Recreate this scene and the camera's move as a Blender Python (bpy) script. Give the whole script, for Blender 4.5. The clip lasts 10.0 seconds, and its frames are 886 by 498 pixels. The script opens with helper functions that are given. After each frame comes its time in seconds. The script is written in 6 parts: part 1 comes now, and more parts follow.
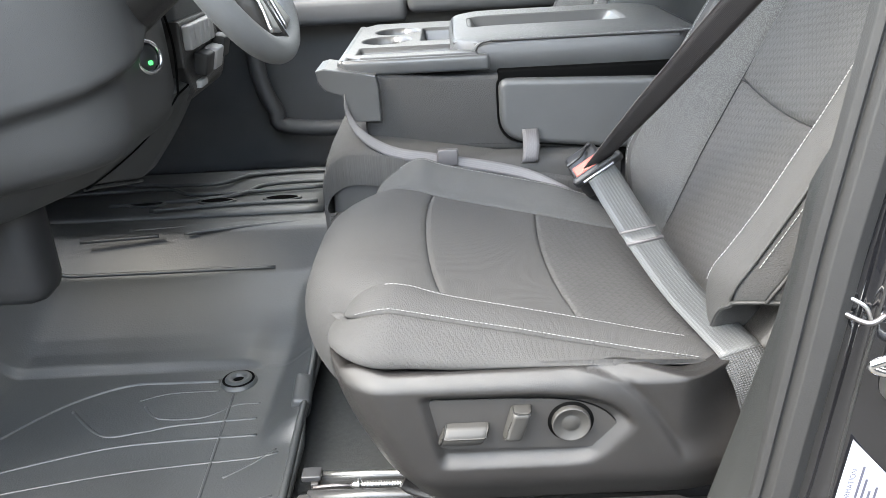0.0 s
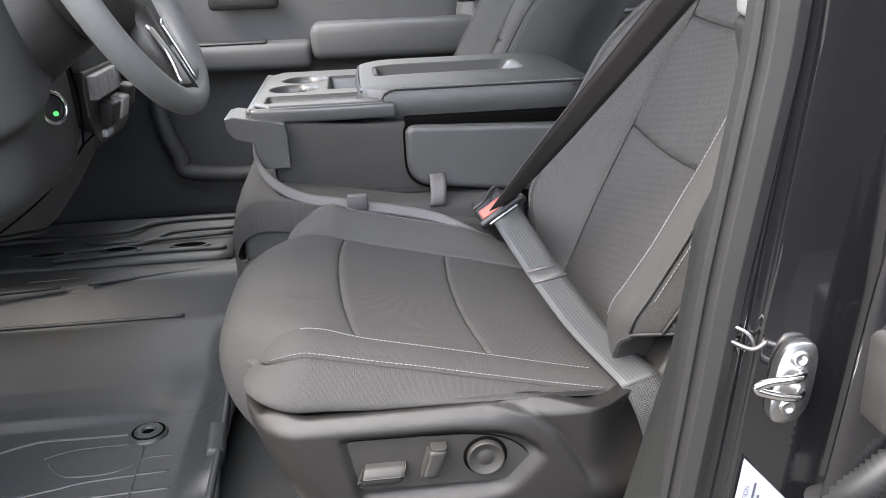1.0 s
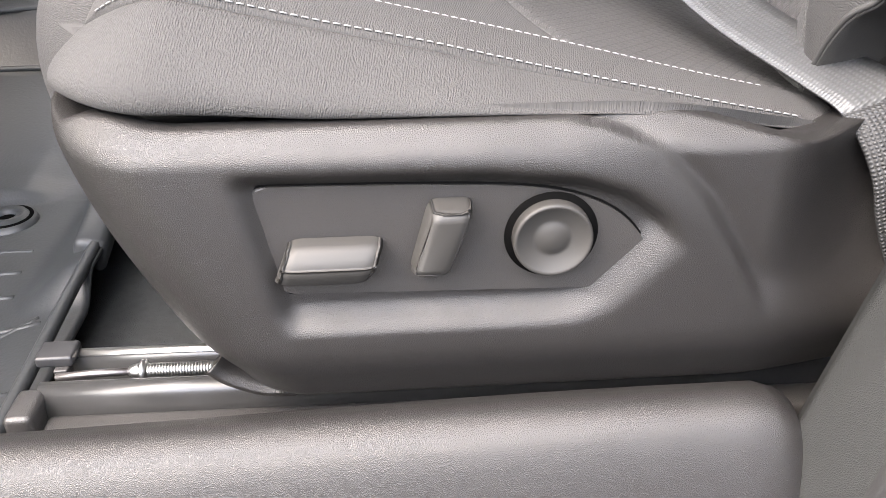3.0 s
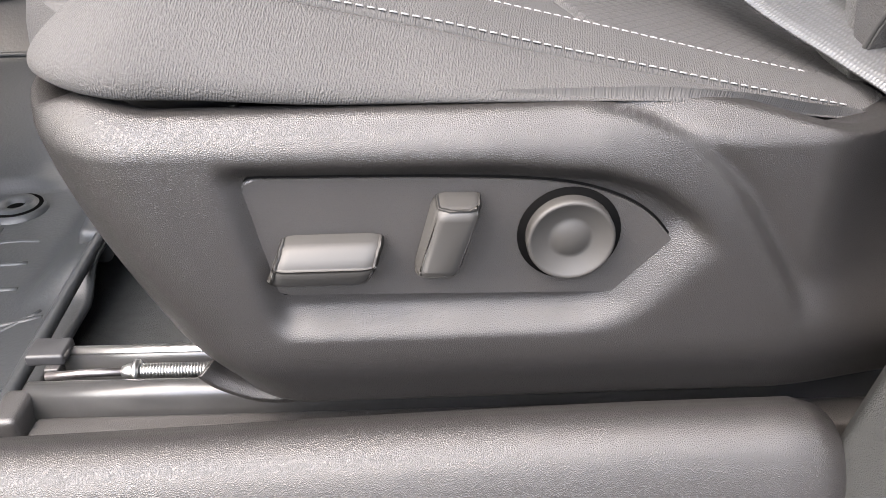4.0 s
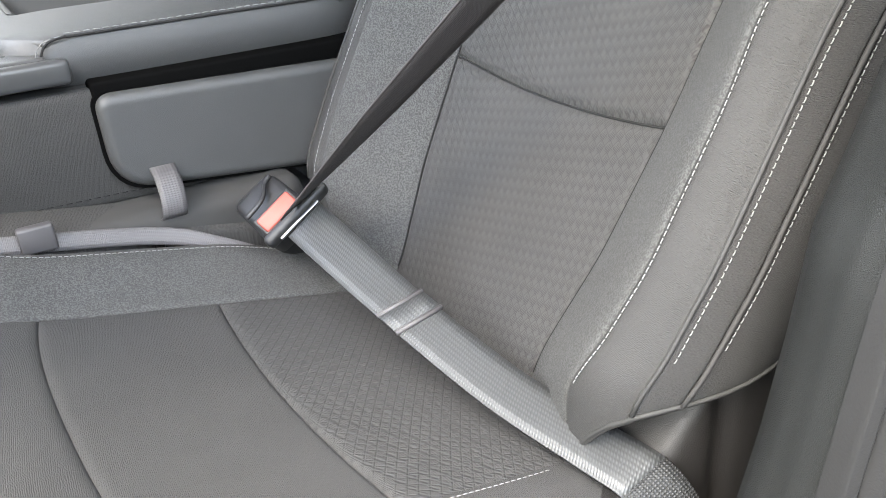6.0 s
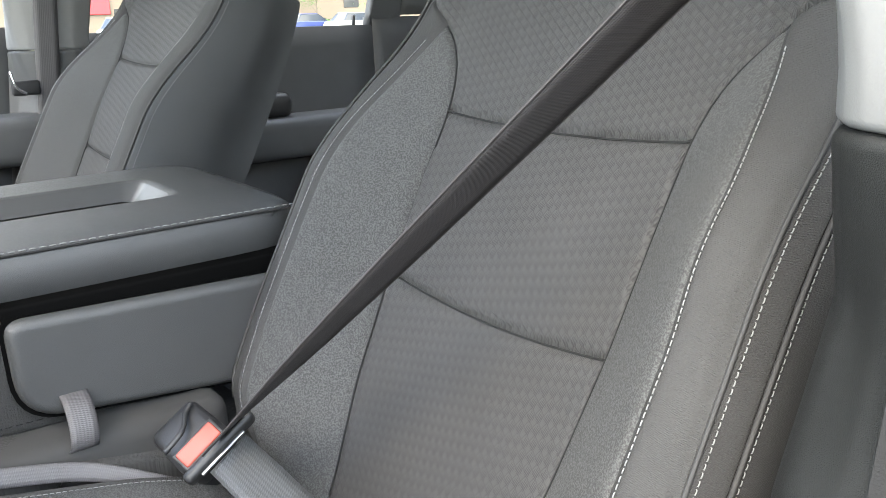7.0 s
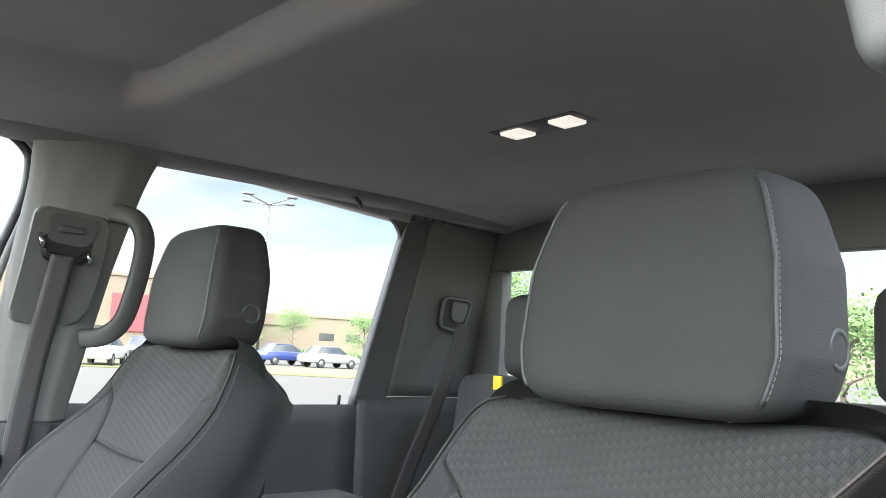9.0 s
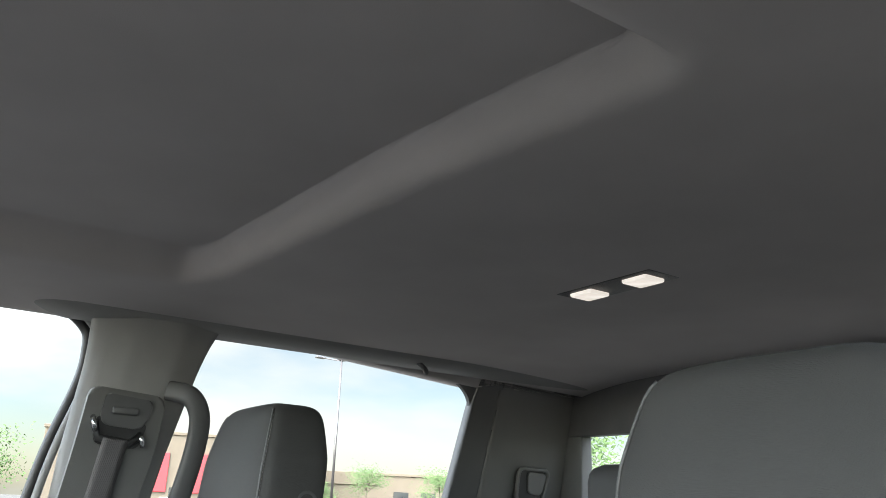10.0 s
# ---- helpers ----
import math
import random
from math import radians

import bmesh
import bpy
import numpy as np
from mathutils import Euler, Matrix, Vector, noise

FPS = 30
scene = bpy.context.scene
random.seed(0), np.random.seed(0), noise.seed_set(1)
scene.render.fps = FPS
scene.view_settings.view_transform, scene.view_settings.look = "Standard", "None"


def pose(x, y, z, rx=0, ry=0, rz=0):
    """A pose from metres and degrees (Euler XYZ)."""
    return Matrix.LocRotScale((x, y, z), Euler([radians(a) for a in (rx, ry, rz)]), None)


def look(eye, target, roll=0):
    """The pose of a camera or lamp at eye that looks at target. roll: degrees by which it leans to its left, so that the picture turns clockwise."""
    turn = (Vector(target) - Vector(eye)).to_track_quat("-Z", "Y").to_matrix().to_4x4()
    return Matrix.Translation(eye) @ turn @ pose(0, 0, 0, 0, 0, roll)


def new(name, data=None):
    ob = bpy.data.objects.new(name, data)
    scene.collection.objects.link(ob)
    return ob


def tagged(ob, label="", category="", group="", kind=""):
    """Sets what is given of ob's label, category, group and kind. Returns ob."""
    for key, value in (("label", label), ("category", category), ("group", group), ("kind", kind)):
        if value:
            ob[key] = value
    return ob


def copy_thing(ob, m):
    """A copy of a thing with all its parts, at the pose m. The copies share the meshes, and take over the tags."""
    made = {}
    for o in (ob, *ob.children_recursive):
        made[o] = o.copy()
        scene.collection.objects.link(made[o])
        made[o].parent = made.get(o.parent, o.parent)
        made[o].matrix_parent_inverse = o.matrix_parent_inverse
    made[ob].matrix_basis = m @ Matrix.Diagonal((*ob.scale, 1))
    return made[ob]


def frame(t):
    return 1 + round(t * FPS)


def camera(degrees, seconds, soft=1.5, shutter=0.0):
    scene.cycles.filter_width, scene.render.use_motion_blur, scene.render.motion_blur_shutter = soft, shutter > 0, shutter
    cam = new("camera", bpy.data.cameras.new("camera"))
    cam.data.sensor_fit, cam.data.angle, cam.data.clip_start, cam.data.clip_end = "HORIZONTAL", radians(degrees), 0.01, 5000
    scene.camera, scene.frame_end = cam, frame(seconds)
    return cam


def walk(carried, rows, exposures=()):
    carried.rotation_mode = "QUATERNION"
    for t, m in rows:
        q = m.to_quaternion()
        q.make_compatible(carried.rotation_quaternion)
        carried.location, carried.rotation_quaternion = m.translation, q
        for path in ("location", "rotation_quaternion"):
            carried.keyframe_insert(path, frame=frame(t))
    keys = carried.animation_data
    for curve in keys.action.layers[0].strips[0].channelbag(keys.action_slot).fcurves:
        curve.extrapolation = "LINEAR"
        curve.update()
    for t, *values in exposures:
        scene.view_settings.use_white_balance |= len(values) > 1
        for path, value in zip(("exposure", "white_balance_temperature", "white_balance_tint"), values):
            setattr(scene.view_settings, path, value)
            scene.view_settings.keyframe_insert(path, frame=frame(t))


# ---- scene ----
cam = camera(57.0, 10.0, soft=0.8)
PATH = [
    (0, (0.045, -0.732, 0.741), (-0.001, 1.108, -0.041), -3.3),
    (0.5, (0.037, -0.762, 0.757), (0.147, 1.096, 0.024), -2.7),
    (1, (0.039, -0.76, 0.755), (0.224, 1.105, 0.056), -2.2),
    (1.5, (0.043, -0.701, 0.723), (0.272, 1.16, 0.029), -1.8),
    (2, (0.048, -0.548, 0.621), (0.267, 1.246, -0.236), -1.6),
    (2.5, (0.057, -0.425, 0.494), (0.259, 1.321, -0.459), -0.6),
    (3, (0.071, -0.367, 0.428), (0.191, 1.364, -0.567), -0.4),
    (3.2, (0.073, -0.355, 0.411), (0.167, 1.379, -0.58), -0.2),
    (4.3, (0.086, -0.332, 0.418), (0.115, 1.388, -0.602), -1.5),
    (4.5, (0.08, -0.33, 0.44), (0.114, 1.391, -0.578), -2.2),
    (5, (0.053, -0.315, 0.532), (0.35, 1.394, -0.462), -3.9),
    (5.5, (0.019, -0.287, 0.632), (0.713, 1.29, -0.384), -3.2),
    (6, (-0.006, -0.265, 0.701), (0.913, 1.25, -0.226), -2.7),
    (6.2, (-0.01, -0.257, 0.717), (0.979, 1.257, -0.137), -2.2),
    (7.3, (0.016, -0.21, 0.755), (1.225, 1.318, 0.306), -1.3),
    (7.5, (0.013, -0.198, 0.768), (1.245, 1.332, 0.394), -1.0),
    (8, (0.013, -0.176, 0.81), (1.281, 1.362, 0.648), -0.1),
    (8.5, (0.01, -0.16, 0.84), (1.29, 1.376, 0.904), 1.9),
    (9, (0.011, -0.145, 0.87), (1.269, 1.389, 1.123), 3.1),
    (9.5, (0.049, -0.106, 0.898), (1.216, 1.464, 1.316), 3.5),
    (10, (0.073, -0.077, 0.92), (1.133, 1.508, 1.525), 2.3),
]
walk(cam, [(t, look(e, a, r)) for t, e, a, r in PATH],
     [(0.0, 2.76, 7350, 7), (0.5, 2.45, 7450, 11), (1.0, 2.15, 7450, 12), (1.5, 2.06, 7450, 12), (2.0, 2.6, 7700, 14), (2.5, 2.72, 7750, 15), (4.5, 2.72, 7600, 15), (5.2, 2.62, 7350, 8), (6.2, 2.56, 7400, 8), (7.5, 2.26, 7250, 6), (8.5, 2.3, 7200, 6), (10.0, 2.05, 7000, 6)])

# ---- world and light ----
world = bpy.data.worlds.new("sky")
scene.world = world
world.use_nodes = True
wn, wl = world.node_tree.nodes, world.node_tree.links
wn.clear()
w_out = wn.new("ShaderNodeOutputWorld")
w_bg = wn.new("ShaderNodeBackground")
w_sky = wn.new("ShaderNodeTexSky")
w_sky.sky_type = "NISHITA"
w_sky.sun_disc = False
w_sky.sun_elevation, w_sky.sun_rotation = radians(54), radians(243)
w_tc = wn.new("ShaderNodeTexCoord")
w_map = wn.new("ShaderNodeMapping")
w_map.inputs["Scale"].default_value = (1.4, 1.4, 4.5)
w_noise = wn.new("ShaderNodeTexNoise")
w_noise.inputs["Scale"].default_value, w_noise.inputs["Detail"].default_value = 1.6, 7.0
w_ramp = wn.new("ShaderNodeValToRGB")
w_ramp.color_ramp.elements[0].position, w_ramp.color_ramp.elements[1].position = 0.40, 0.62
w_mix = wn.new("ShaderNodeMix")
w_mix.data_type = "RGBA"
w_mix.inputs["B"].default_value = (5.8, 6.0, 6.15, 1)
wl.new(w_tc.outputs["Generated"], w_map.inputs["Vector"])
wl.new(w_map.outputs["Vector"], w_noise.inputs["Vector"])
wl.new(w_noise.outputs["Fac"], w_ramp.inputs["Fac"])
wl.new(w_ramp.outputs["Color"], w_mix.inputs["Factor"])
wl.new(w_sky.outputs["Color"], w_mix.inputs["A"])
# hazy glow: the sky brightens smoothly towards the veiled sun
SUN_DIR = Vector((-0.52, -0.26, 0.81)).normalized()
w_dot = wn.new("ShaderNodeVectorMath")
w_dot.operation = "DOT_PRODUCT"
w_dot.inputs[1].default_value = SUN_DIR
w_glow = wn.new("ShaderNodeMapRange")
w_glow.interpolation_type = "SMOOTHSTEP"
for k, v in (("From Min", -0.30), ("From Max", 1.0), ("To Min", 0.34), ("To Max", 4.8)):
    w_glow.inputs[k].default_value = v
w_mul = wn.new("ShaderNodeVectorMath")
w_mul.operation = "SCALE"
wl.new(w_tc.outputs["Generated"], w_dot.inputs[0])
wl.new(w_dot.outputs["Value"], w_glow.inputs["Value"])
wl.new(w_mix.outputs["Result"], w_mul.inputs[0])
wl.new(w_glow.outputs["Result"], w_mul.inputs["Scale"])
wl.new(w_mul.outputs["Vector"], w_bg.inputs["Color"])
w_bg.inputs["Strength"].default_value = 0.13
wl.new(w_bg.outputs["Background"], w_out.inputs["Surface"])
sun_data = bpy.data.lights.new("sun", "SUN")
sun_data.energy, sun_data.angle, sun_data.color = 1.0, radians(30), (1.0, 0.96, 0.9)
sun = new("sun", sun_data)
sun.matrix_world = look(SUN_DIR * 20, (0, 0, 0))


# ---- materials ----
def material(name, color, rough=0.6, metal=0.0, var=0.15, var_scale=14.0, bump=0.0, bump_scale=400.0, kind="noise", coat=0.0, spec=0.5, color2=None, speck=0.0, depth=0.0):
    """Principled material with broad tone variation and fine relief. kind: noise, grain, weave, twill, checker, rib."""
    m = bpy.data.materials.new(name)
    m.use_nodes = True
    nt = m.node_tree
    n, l = nt.nodes, nt.links
    b = n["Principled BSDF"]
    b.inputs["Roughness"].default_value, b.inputs["Metallic"].default_value = rough, metal
    b.inputs["Specular IOR Level"].default_value = spec
    b.inputs["Coat Weight"].default_value = coat
    tc = n.new("ShaderNodeTexCoord")
    vec = tc.outputs["UV"] if kind in ("weave", "twill", "checker", "rib") else tc.outputs["Object"]
    no = n.new("ShaderNodeTexNoise")
    no.inputs["Scale"].default_value, no.inputs["Detail"].default_value = var_scale, 4.0
    l.new(tc.outputs["Object"], no.inputs["Vector"])
    mix = n.new("ShaderNodeMix")
    mix.data_type = "RGBA"
    c2 = color2 or tuple(c * (1 + var * 2) for c in color)
    mix.inputs["A"].default_value = (*[c * (1 - var) for c in color], 1)
    mix.inputs["B"].default_value = (*c2, 1)
    l.new(no.outputs["Fac"], mix.inputs["Factor"])
    last = mix.outputs["Result"]
    if speck:
        sn = n.new("ShaderNodeTexNoise")
        sn.inputs["Scale"].default_value, sn.inputs["Detail"].default_value = 650.0, 2.0
        l.new(tc.outputs["Object"], sn.inputs["Vector"])
        rp = n.new("ShaderNodeValToRGB")
        rp.color_ramp.elements[0].position, rp.color_ramp.elements[1].position = 0.42, 0.60
        l.new(sn.outputs["Fac"], rp.inputs["Fac"])
        m2 = n.new("ShaderNodeMix")
        m2.data_type = "RGBA"
        m2.inputs["B"].default_value = (*[c * (1 + speck) for c in color], 1)
        l.new(rp.outputs["Color"], m2.inputs["Factor"])
        l.new(last, m2.inputs["A"])
        last = m2.outputs["Result"]
    l.new(last, b.inputs["Base Color"])
    if bump:
        bp = n.new("ShaderNodeBump")
        bp.inputs["Strength"].default_value, bp.inputs["Distance"].default_value = bump, 0.001
        if kind == "grain":
            t = n.new("ShaderNodeTexVoronoi")
            t.feature = "DISTANCE_TO_EDGE"
            t.inputs["Scale"].default_value = bump_scale
            l.new(vec, t.inputs["Vector"])
            h = t.outputs["Distance"]
        elif kind == "noise":
            t = n.new("ShaderNodeTexNoise")
            t.inputs["Scale"].default_value, t.inputs["Detail"].default_value = bump_scale, 3.0
            l.new(vec, t.inputs["Vector"])
            h = t.outputs["Fac"]
        else:
            def wave(scale, axis, rot=0.0):
                mp = n.new("ShaderNodeMapping")
                mp.inputs["Rotation"].default_value = (0, 0, radians(rot))
                l.new(vec, mp.inputs["Vector"])
                w = n.new("ShaderNodeTexWave")
                w.wave_type, w.bands_direction = "BANDS", axis
                w.inputs["Scale"].default_value = scale
                w.inputs["Distortion"].default_value, w.inputs["Detail"].default_value = 0.6, 1.0
                l.new(mp.outputs["Vector"], w.inputs["Vector"])
                return w.outputs["Fac"], mp.outputs["Vector"]

            def mathn(op, a, c):
                q = n.new("ShaderNodeMath")
                q.operation = op
                for i, v in enumerate((a, c)):
                    if isinstance(v, float):
                        q.inputs[i].default_value = v
                    else:
                        l.new(v, q.inputs[i])
                return q.outputs[0]
            if kind == "weave":
                h = mathn("MULTIPLY", wave(bump_scale, "X")[0], wave(bump_scale, "Y")[0])
            elif kind == "twill":
                mp = n.new("ShaderNodeMapping")
                mp.inputs["Rotation"].default_value = (0, 0, radians(10))
                mp.inputs["Scale"].default_value = (bump_scale * 4.4, bump_scale * 1.9, 1.0)
                l.new(vec, mp.inputs["Vector"])
                yarn = n.new("ShaderNodeTexNoise")
                yarn.inputs["Scale"].default_value, yarn.inputs["Detail"].default_value = 1.0, 1.5
                l.new(mp.outputs["Vector"], yarn.inputs["Vector"])
                h = mathn("ADD", mathn("MULTIPLY", yarn.outputs["Fac"], 1.0), mathn("MULTIPLY", wave(bump_scale, "X", 10)[0], 0.12))
            elif kind == "rib":
                # rows of short slanted floats, each row a raised rib
                row = wave(bump_scale * 0.55, "Y")[0]
                h = mathn("ADD", mathn("MULTIPLY", wave(bump_scale, "X", 24)[0], mathn("ADD", mathn("MULTIPLY", row, 0.6), 0.25)), mathn("MULTIPLY", row, 0.15))
            else:
                # basket squares: ridged squares alternate with plain, finely woven ones, a fine line between them
                ridges, v2 = wave(bump_scale, "Y", 12)
                fine, _ = wave(bump_scale * 1.7, "X", 12)
                mp2 = n.new("ShaderNodeMapping")
                mp2.inputs["Rotation"].default_value = (0, 0, radians(33))
                mp2.inputs["Scale"].default_value = (1.0, 1.15, 1.0)
                l.new(vec, mp2.inputs["Vector"])
                ck = n.new("ShaderNodeTexChecker")
                ck.inputs["Scale"].default_value = 128.0
                l.new(mp2.outputs["Vector"], ck.inputs["Vector"])
                inv = mathn("SUBTRACT", 1.0, ck.outputs["Fac"])
                lines = []
                for axis in ("X", "Y"):
                    w = n.new("ShaderNodeTexWave")
                    w.wave_type, w.bands_direction = "BANDS", axis
                    w.inputs["Scale"].default_value, w.inputs["Phase Offset"].default_value = 128.0 * math.pi / 10, -math.pi / 2
                    l.new(mp2.outputs["Vector"], w.inputs["Vector"])
                    lines.append(mathn("POWER", mathn("SUBTRACT", 1.0, w.outputs["Fac"]), 14.0))
                net = mathn("MAXIMUM", lines[0], lines[1])
                h = mathn("ADD", mathn("MULTIPLY", mathn("ADD", mathn("MULTIPLY", ridges, 0.60), 0.12), ck.outputs["Fac"]), mathn("MULTIPLY", mathn("ADD", mathn("MULTIPLY", fine, 0.15), 0.60), inv))
                h = mathn("SUBTRACT", h, mathn("MULTIPLY", net, 0.35))
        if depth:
            # shade in the weave's and grain's hollows put into the colour, crowns lighter
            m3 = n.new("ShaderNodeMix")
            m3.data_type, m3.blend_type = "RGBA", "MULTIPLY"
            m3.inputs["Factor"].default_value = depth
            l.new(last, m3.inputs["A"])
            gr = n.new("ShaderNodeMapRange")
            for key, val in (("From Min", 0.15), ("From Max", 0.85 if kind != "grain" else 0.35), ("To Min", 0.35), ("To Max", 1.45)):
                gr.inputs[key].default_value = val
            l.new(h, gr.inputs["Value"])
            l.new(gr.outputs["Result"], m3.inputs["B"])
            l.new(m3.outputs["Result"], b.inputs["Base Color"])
        l.new(h, bp.inputs["Height"])
        l.new(bp.outputs["Normal"], b.inputs["Normal"])
    return m


def plain(name, color, rough=0.5, metal=0.0, emit=0.0, alpha=1.0, trans=0.0):
    m = bpy.data.materials.new(name)
    m.use_nodes = True
    b = m.node_tree.nodes["Principled BSDF"]
    b.inputs["Base Color"].default_value = (*color, 1)
    b.inputs["Roughness"].default_value, b.inputs["Metallic"].default_value = rough, metal
    b.inputs["Transmission Weight"].default_value = trans
    if emit:
        b.inputs["Emission Color"].default_value = (*color, 1)
        b.inputs["Emission Strength"].default_value = emit
    return m


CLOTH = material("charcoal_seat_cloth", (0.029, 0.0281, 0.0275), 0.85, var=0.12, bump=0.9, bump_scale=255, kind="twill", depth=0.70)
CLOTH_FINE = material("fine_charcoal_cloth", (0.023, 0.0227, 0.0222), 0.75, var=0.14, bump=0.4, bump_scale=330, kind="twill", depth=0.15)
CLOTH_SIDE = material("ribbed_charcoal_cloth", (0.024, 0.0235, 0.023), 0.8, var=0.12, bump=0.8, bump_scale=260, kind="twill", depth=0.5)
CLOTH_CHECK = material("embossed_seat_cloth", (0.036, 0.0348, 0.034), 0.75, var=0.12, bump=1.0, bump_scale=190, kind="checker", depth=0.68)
CLOTH_SPECK = material("heather_grey_cloth", (0.030, 0.030, 0.0295), 0.95, var=0.1, bump=0.9, bump_scale=1000, speck=1.2)
VINYL = material("dark_vinyl", (0.044, 0.0445, 0.045), 0.38, var=0.12, bump=0.45, bump_scale=900, kind="grain")
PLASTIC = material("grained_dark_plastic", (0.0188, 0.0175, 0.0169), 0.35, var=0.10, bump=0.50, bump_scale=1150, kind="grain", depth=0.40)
RIM_GREY = material("grey_wheel_leather", (0.11, 0.112, 0.113), 0.5, var=0.1, bump=0.3, bump_scale=700, kind="grain")
# near pillar's dark trim, colour lowered further for shade at the door opening
PILLAR_DARK = material("matte_shaded_pillar_trim", (0.0085, 0.0090, 0.0086), 0.55, var=0.12, bump=0.5, bump_scale=900, kind="grain", spec=0.35)
DASH = material("soft_dark_dash", (0.034, 0.0345, 0.035), 0.45, var=0.12, bump=0.4, bump_scale=900, kind="grain")
DECK = material("satin_grey_console_trim", (0.050, 0.0505, 0.051), 0.28, var=0.08, bump=0.15, bump_scale=1200, kind="grain")
PLASTIC_SMOOTH = material("satin_dark_plastic", (0.026, 0.0248, 0.0242), 0.33, var=0.1, bump=0.28, bump_scale=1100, kind="grain")
PLASTIC_BLACK = material("black_plastic", (0.015, 0.015, 0.016), 0.5, var=0.1, bump=0.1, bump_scale=500)
KNOB = material("satin_grey_knob", (0.024, 0.0228, 0.0213), 0.56, var=0.06, spec=0.4)
# flat black that stands for the shade in gaps, holes and grooves
GAP = material("gap_shade", (0.003, 0.003, 0.003), 1.0, spec=0.0)
RUBBER = material("black_rubber_mat", (0.021, 0.0225, 0.0235), 0.5, var=0.25, var_scale=6, bump=0.3, bump_scale=300)
CARPET = material("black_carpet", (0.018, 0.019, 0.019), 1.0, var=0.4, var_scale=120, bump=1.0, bump_scale=900)
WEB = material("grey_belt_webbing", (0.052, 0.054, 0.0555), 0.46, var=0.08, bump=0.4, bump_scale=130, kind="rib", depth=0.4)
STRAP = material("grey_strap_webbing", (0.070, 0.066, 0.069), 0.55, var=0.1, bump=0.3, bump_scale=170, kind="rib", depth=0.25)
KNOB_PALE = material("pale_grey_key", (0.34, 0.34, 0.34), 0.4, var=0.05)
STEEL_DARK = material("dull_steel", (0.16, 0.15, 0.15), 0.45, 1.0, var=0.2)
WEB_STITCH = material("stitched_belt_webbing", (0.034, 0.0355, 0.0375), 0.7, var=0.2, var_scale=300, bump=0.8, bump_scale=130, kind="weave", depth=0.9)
# darker than the grey webbing; holds the shoulder belt's backlit shade as colour
WEB_DARK = material("dark_and_shaded_belt_webbing", (0.036, 0.0315, 0.0315), 0.7, var=0.08, bump=0.5, bump_scale=240, kind="rib", depth=0.2)
THREAD = plain("pale_thread", (0.20, 0.20, 0.198), 0.85)
# dark thread, and the crease shadow that the seam tubes draw
THREAD_SEAM_SHADE = plain("dark_thread_and_seam_shade", (0.006, 0.006, 0.006), 0.9)
HEADLINER = material("dark_headliner_fabric", (0.32, 0.30, 0.294), 1.0, var=0.1, var_scale=5, bump=0.3, bump_scale=900)
HEADLINER_TRIM = material("grey_trim_and_shaded_headliner_edge", (0.175, 0.174, 0.173), 0.75, var=0.08, bump=0.2, bump_scale=500, kind="grain")
TRIM_GREY = material("light_grey_pillar_trim", (0.15, 0.15, 0.148), 0.55, var=0.06, bump=0.2, bump_scale=500, kind="grain")
# darker copy of the light grey trim, with the cab's shade in its colour
TRIM_SHADED = material("shaded_pillar_trim", (0.085, 0.085, 0.084), 0.6, var=0.06, bump=0.2, bump_scale=500, kind="grain")
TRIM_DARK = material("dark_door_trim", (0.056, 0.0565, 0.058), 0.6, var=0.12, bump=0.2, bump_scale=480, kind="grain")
SEAL = material("grey_door_seal", (0.014, 0.0138, 0.0138), 0.6, var=0.1, bump=0.3, bump_scale=600, spec=0.3)
PAINT = material("black_gloss_paint", (0.006, 0.006, 0.007), 0.12, var=0.1, coat=1.0)
RAIL_BLACK = material("oiled_black_steel", (0.020, 0.020, 0.020), 0.30, var=0.3, var_scale=40, bump=0.2, bump_scale=120)
CHROME = plain("bright_chrome", (0.75, 0.75, 0.76), 0.12, 1.0)
STEEL = material("brushed_steel", (0.45, 0.45, 0.45), 0.35, 1.0, var=0.1)
BUTTON_RED = plain("salmon_release_button", (0.34, 0.062, 0.045), 0.5)
LENS_WHITE = plain("lit_lamp_lens", (1.0, 0.93, 0.90), 0.10, emit=0.17)
PAPER = material("white_sticker", (0.27, 0.28, 0.33), 0.5, var=0.04)
INK = plain("grey_ink", (0.05, 0.05, 0.07), 0.6)


# ---- builders ----
YC = 0.825


def part(name, bm, mat, parent=None, label="", smooth=True):
    me = bpy.data.meshes.new(name)
    bm.normal_update()
    bm.to_mesh(me)
    bm.free()
    me.materials.append(mat)
    if smooth:
        me.shade_smooth()
    ob = new(name, me)
    if parent is not None:
        ob.parent = parent
        ob.matrix_parent_inverse = Matrix.Translation(parent.get("base", (0, 0, 0))).inverted() if parent.type == "EMPTY" else Matrix()
    if label:
        tagged(ob, label)
    return ob


def thing(name, base, label, category, group="", kind=""):
    ob = new(name)
    ob.empty_display_size = 0.05
    ob.location = base
    ob["base"] = base
    return tagged(ob, label, category, group, kind)


def lerp(a, b, t):
    return a + (b - a) * t


def sstep(a, b, x):
    t = min(1.0, max(0.0, (x - a) / (b - a)))
    return t * t * (3 - 2 * t)


def table(xs, ys):
    """Smooth interpolation through a short table."""
    def f(x):
        return float(np.interp(x, xs, ys))
    return f


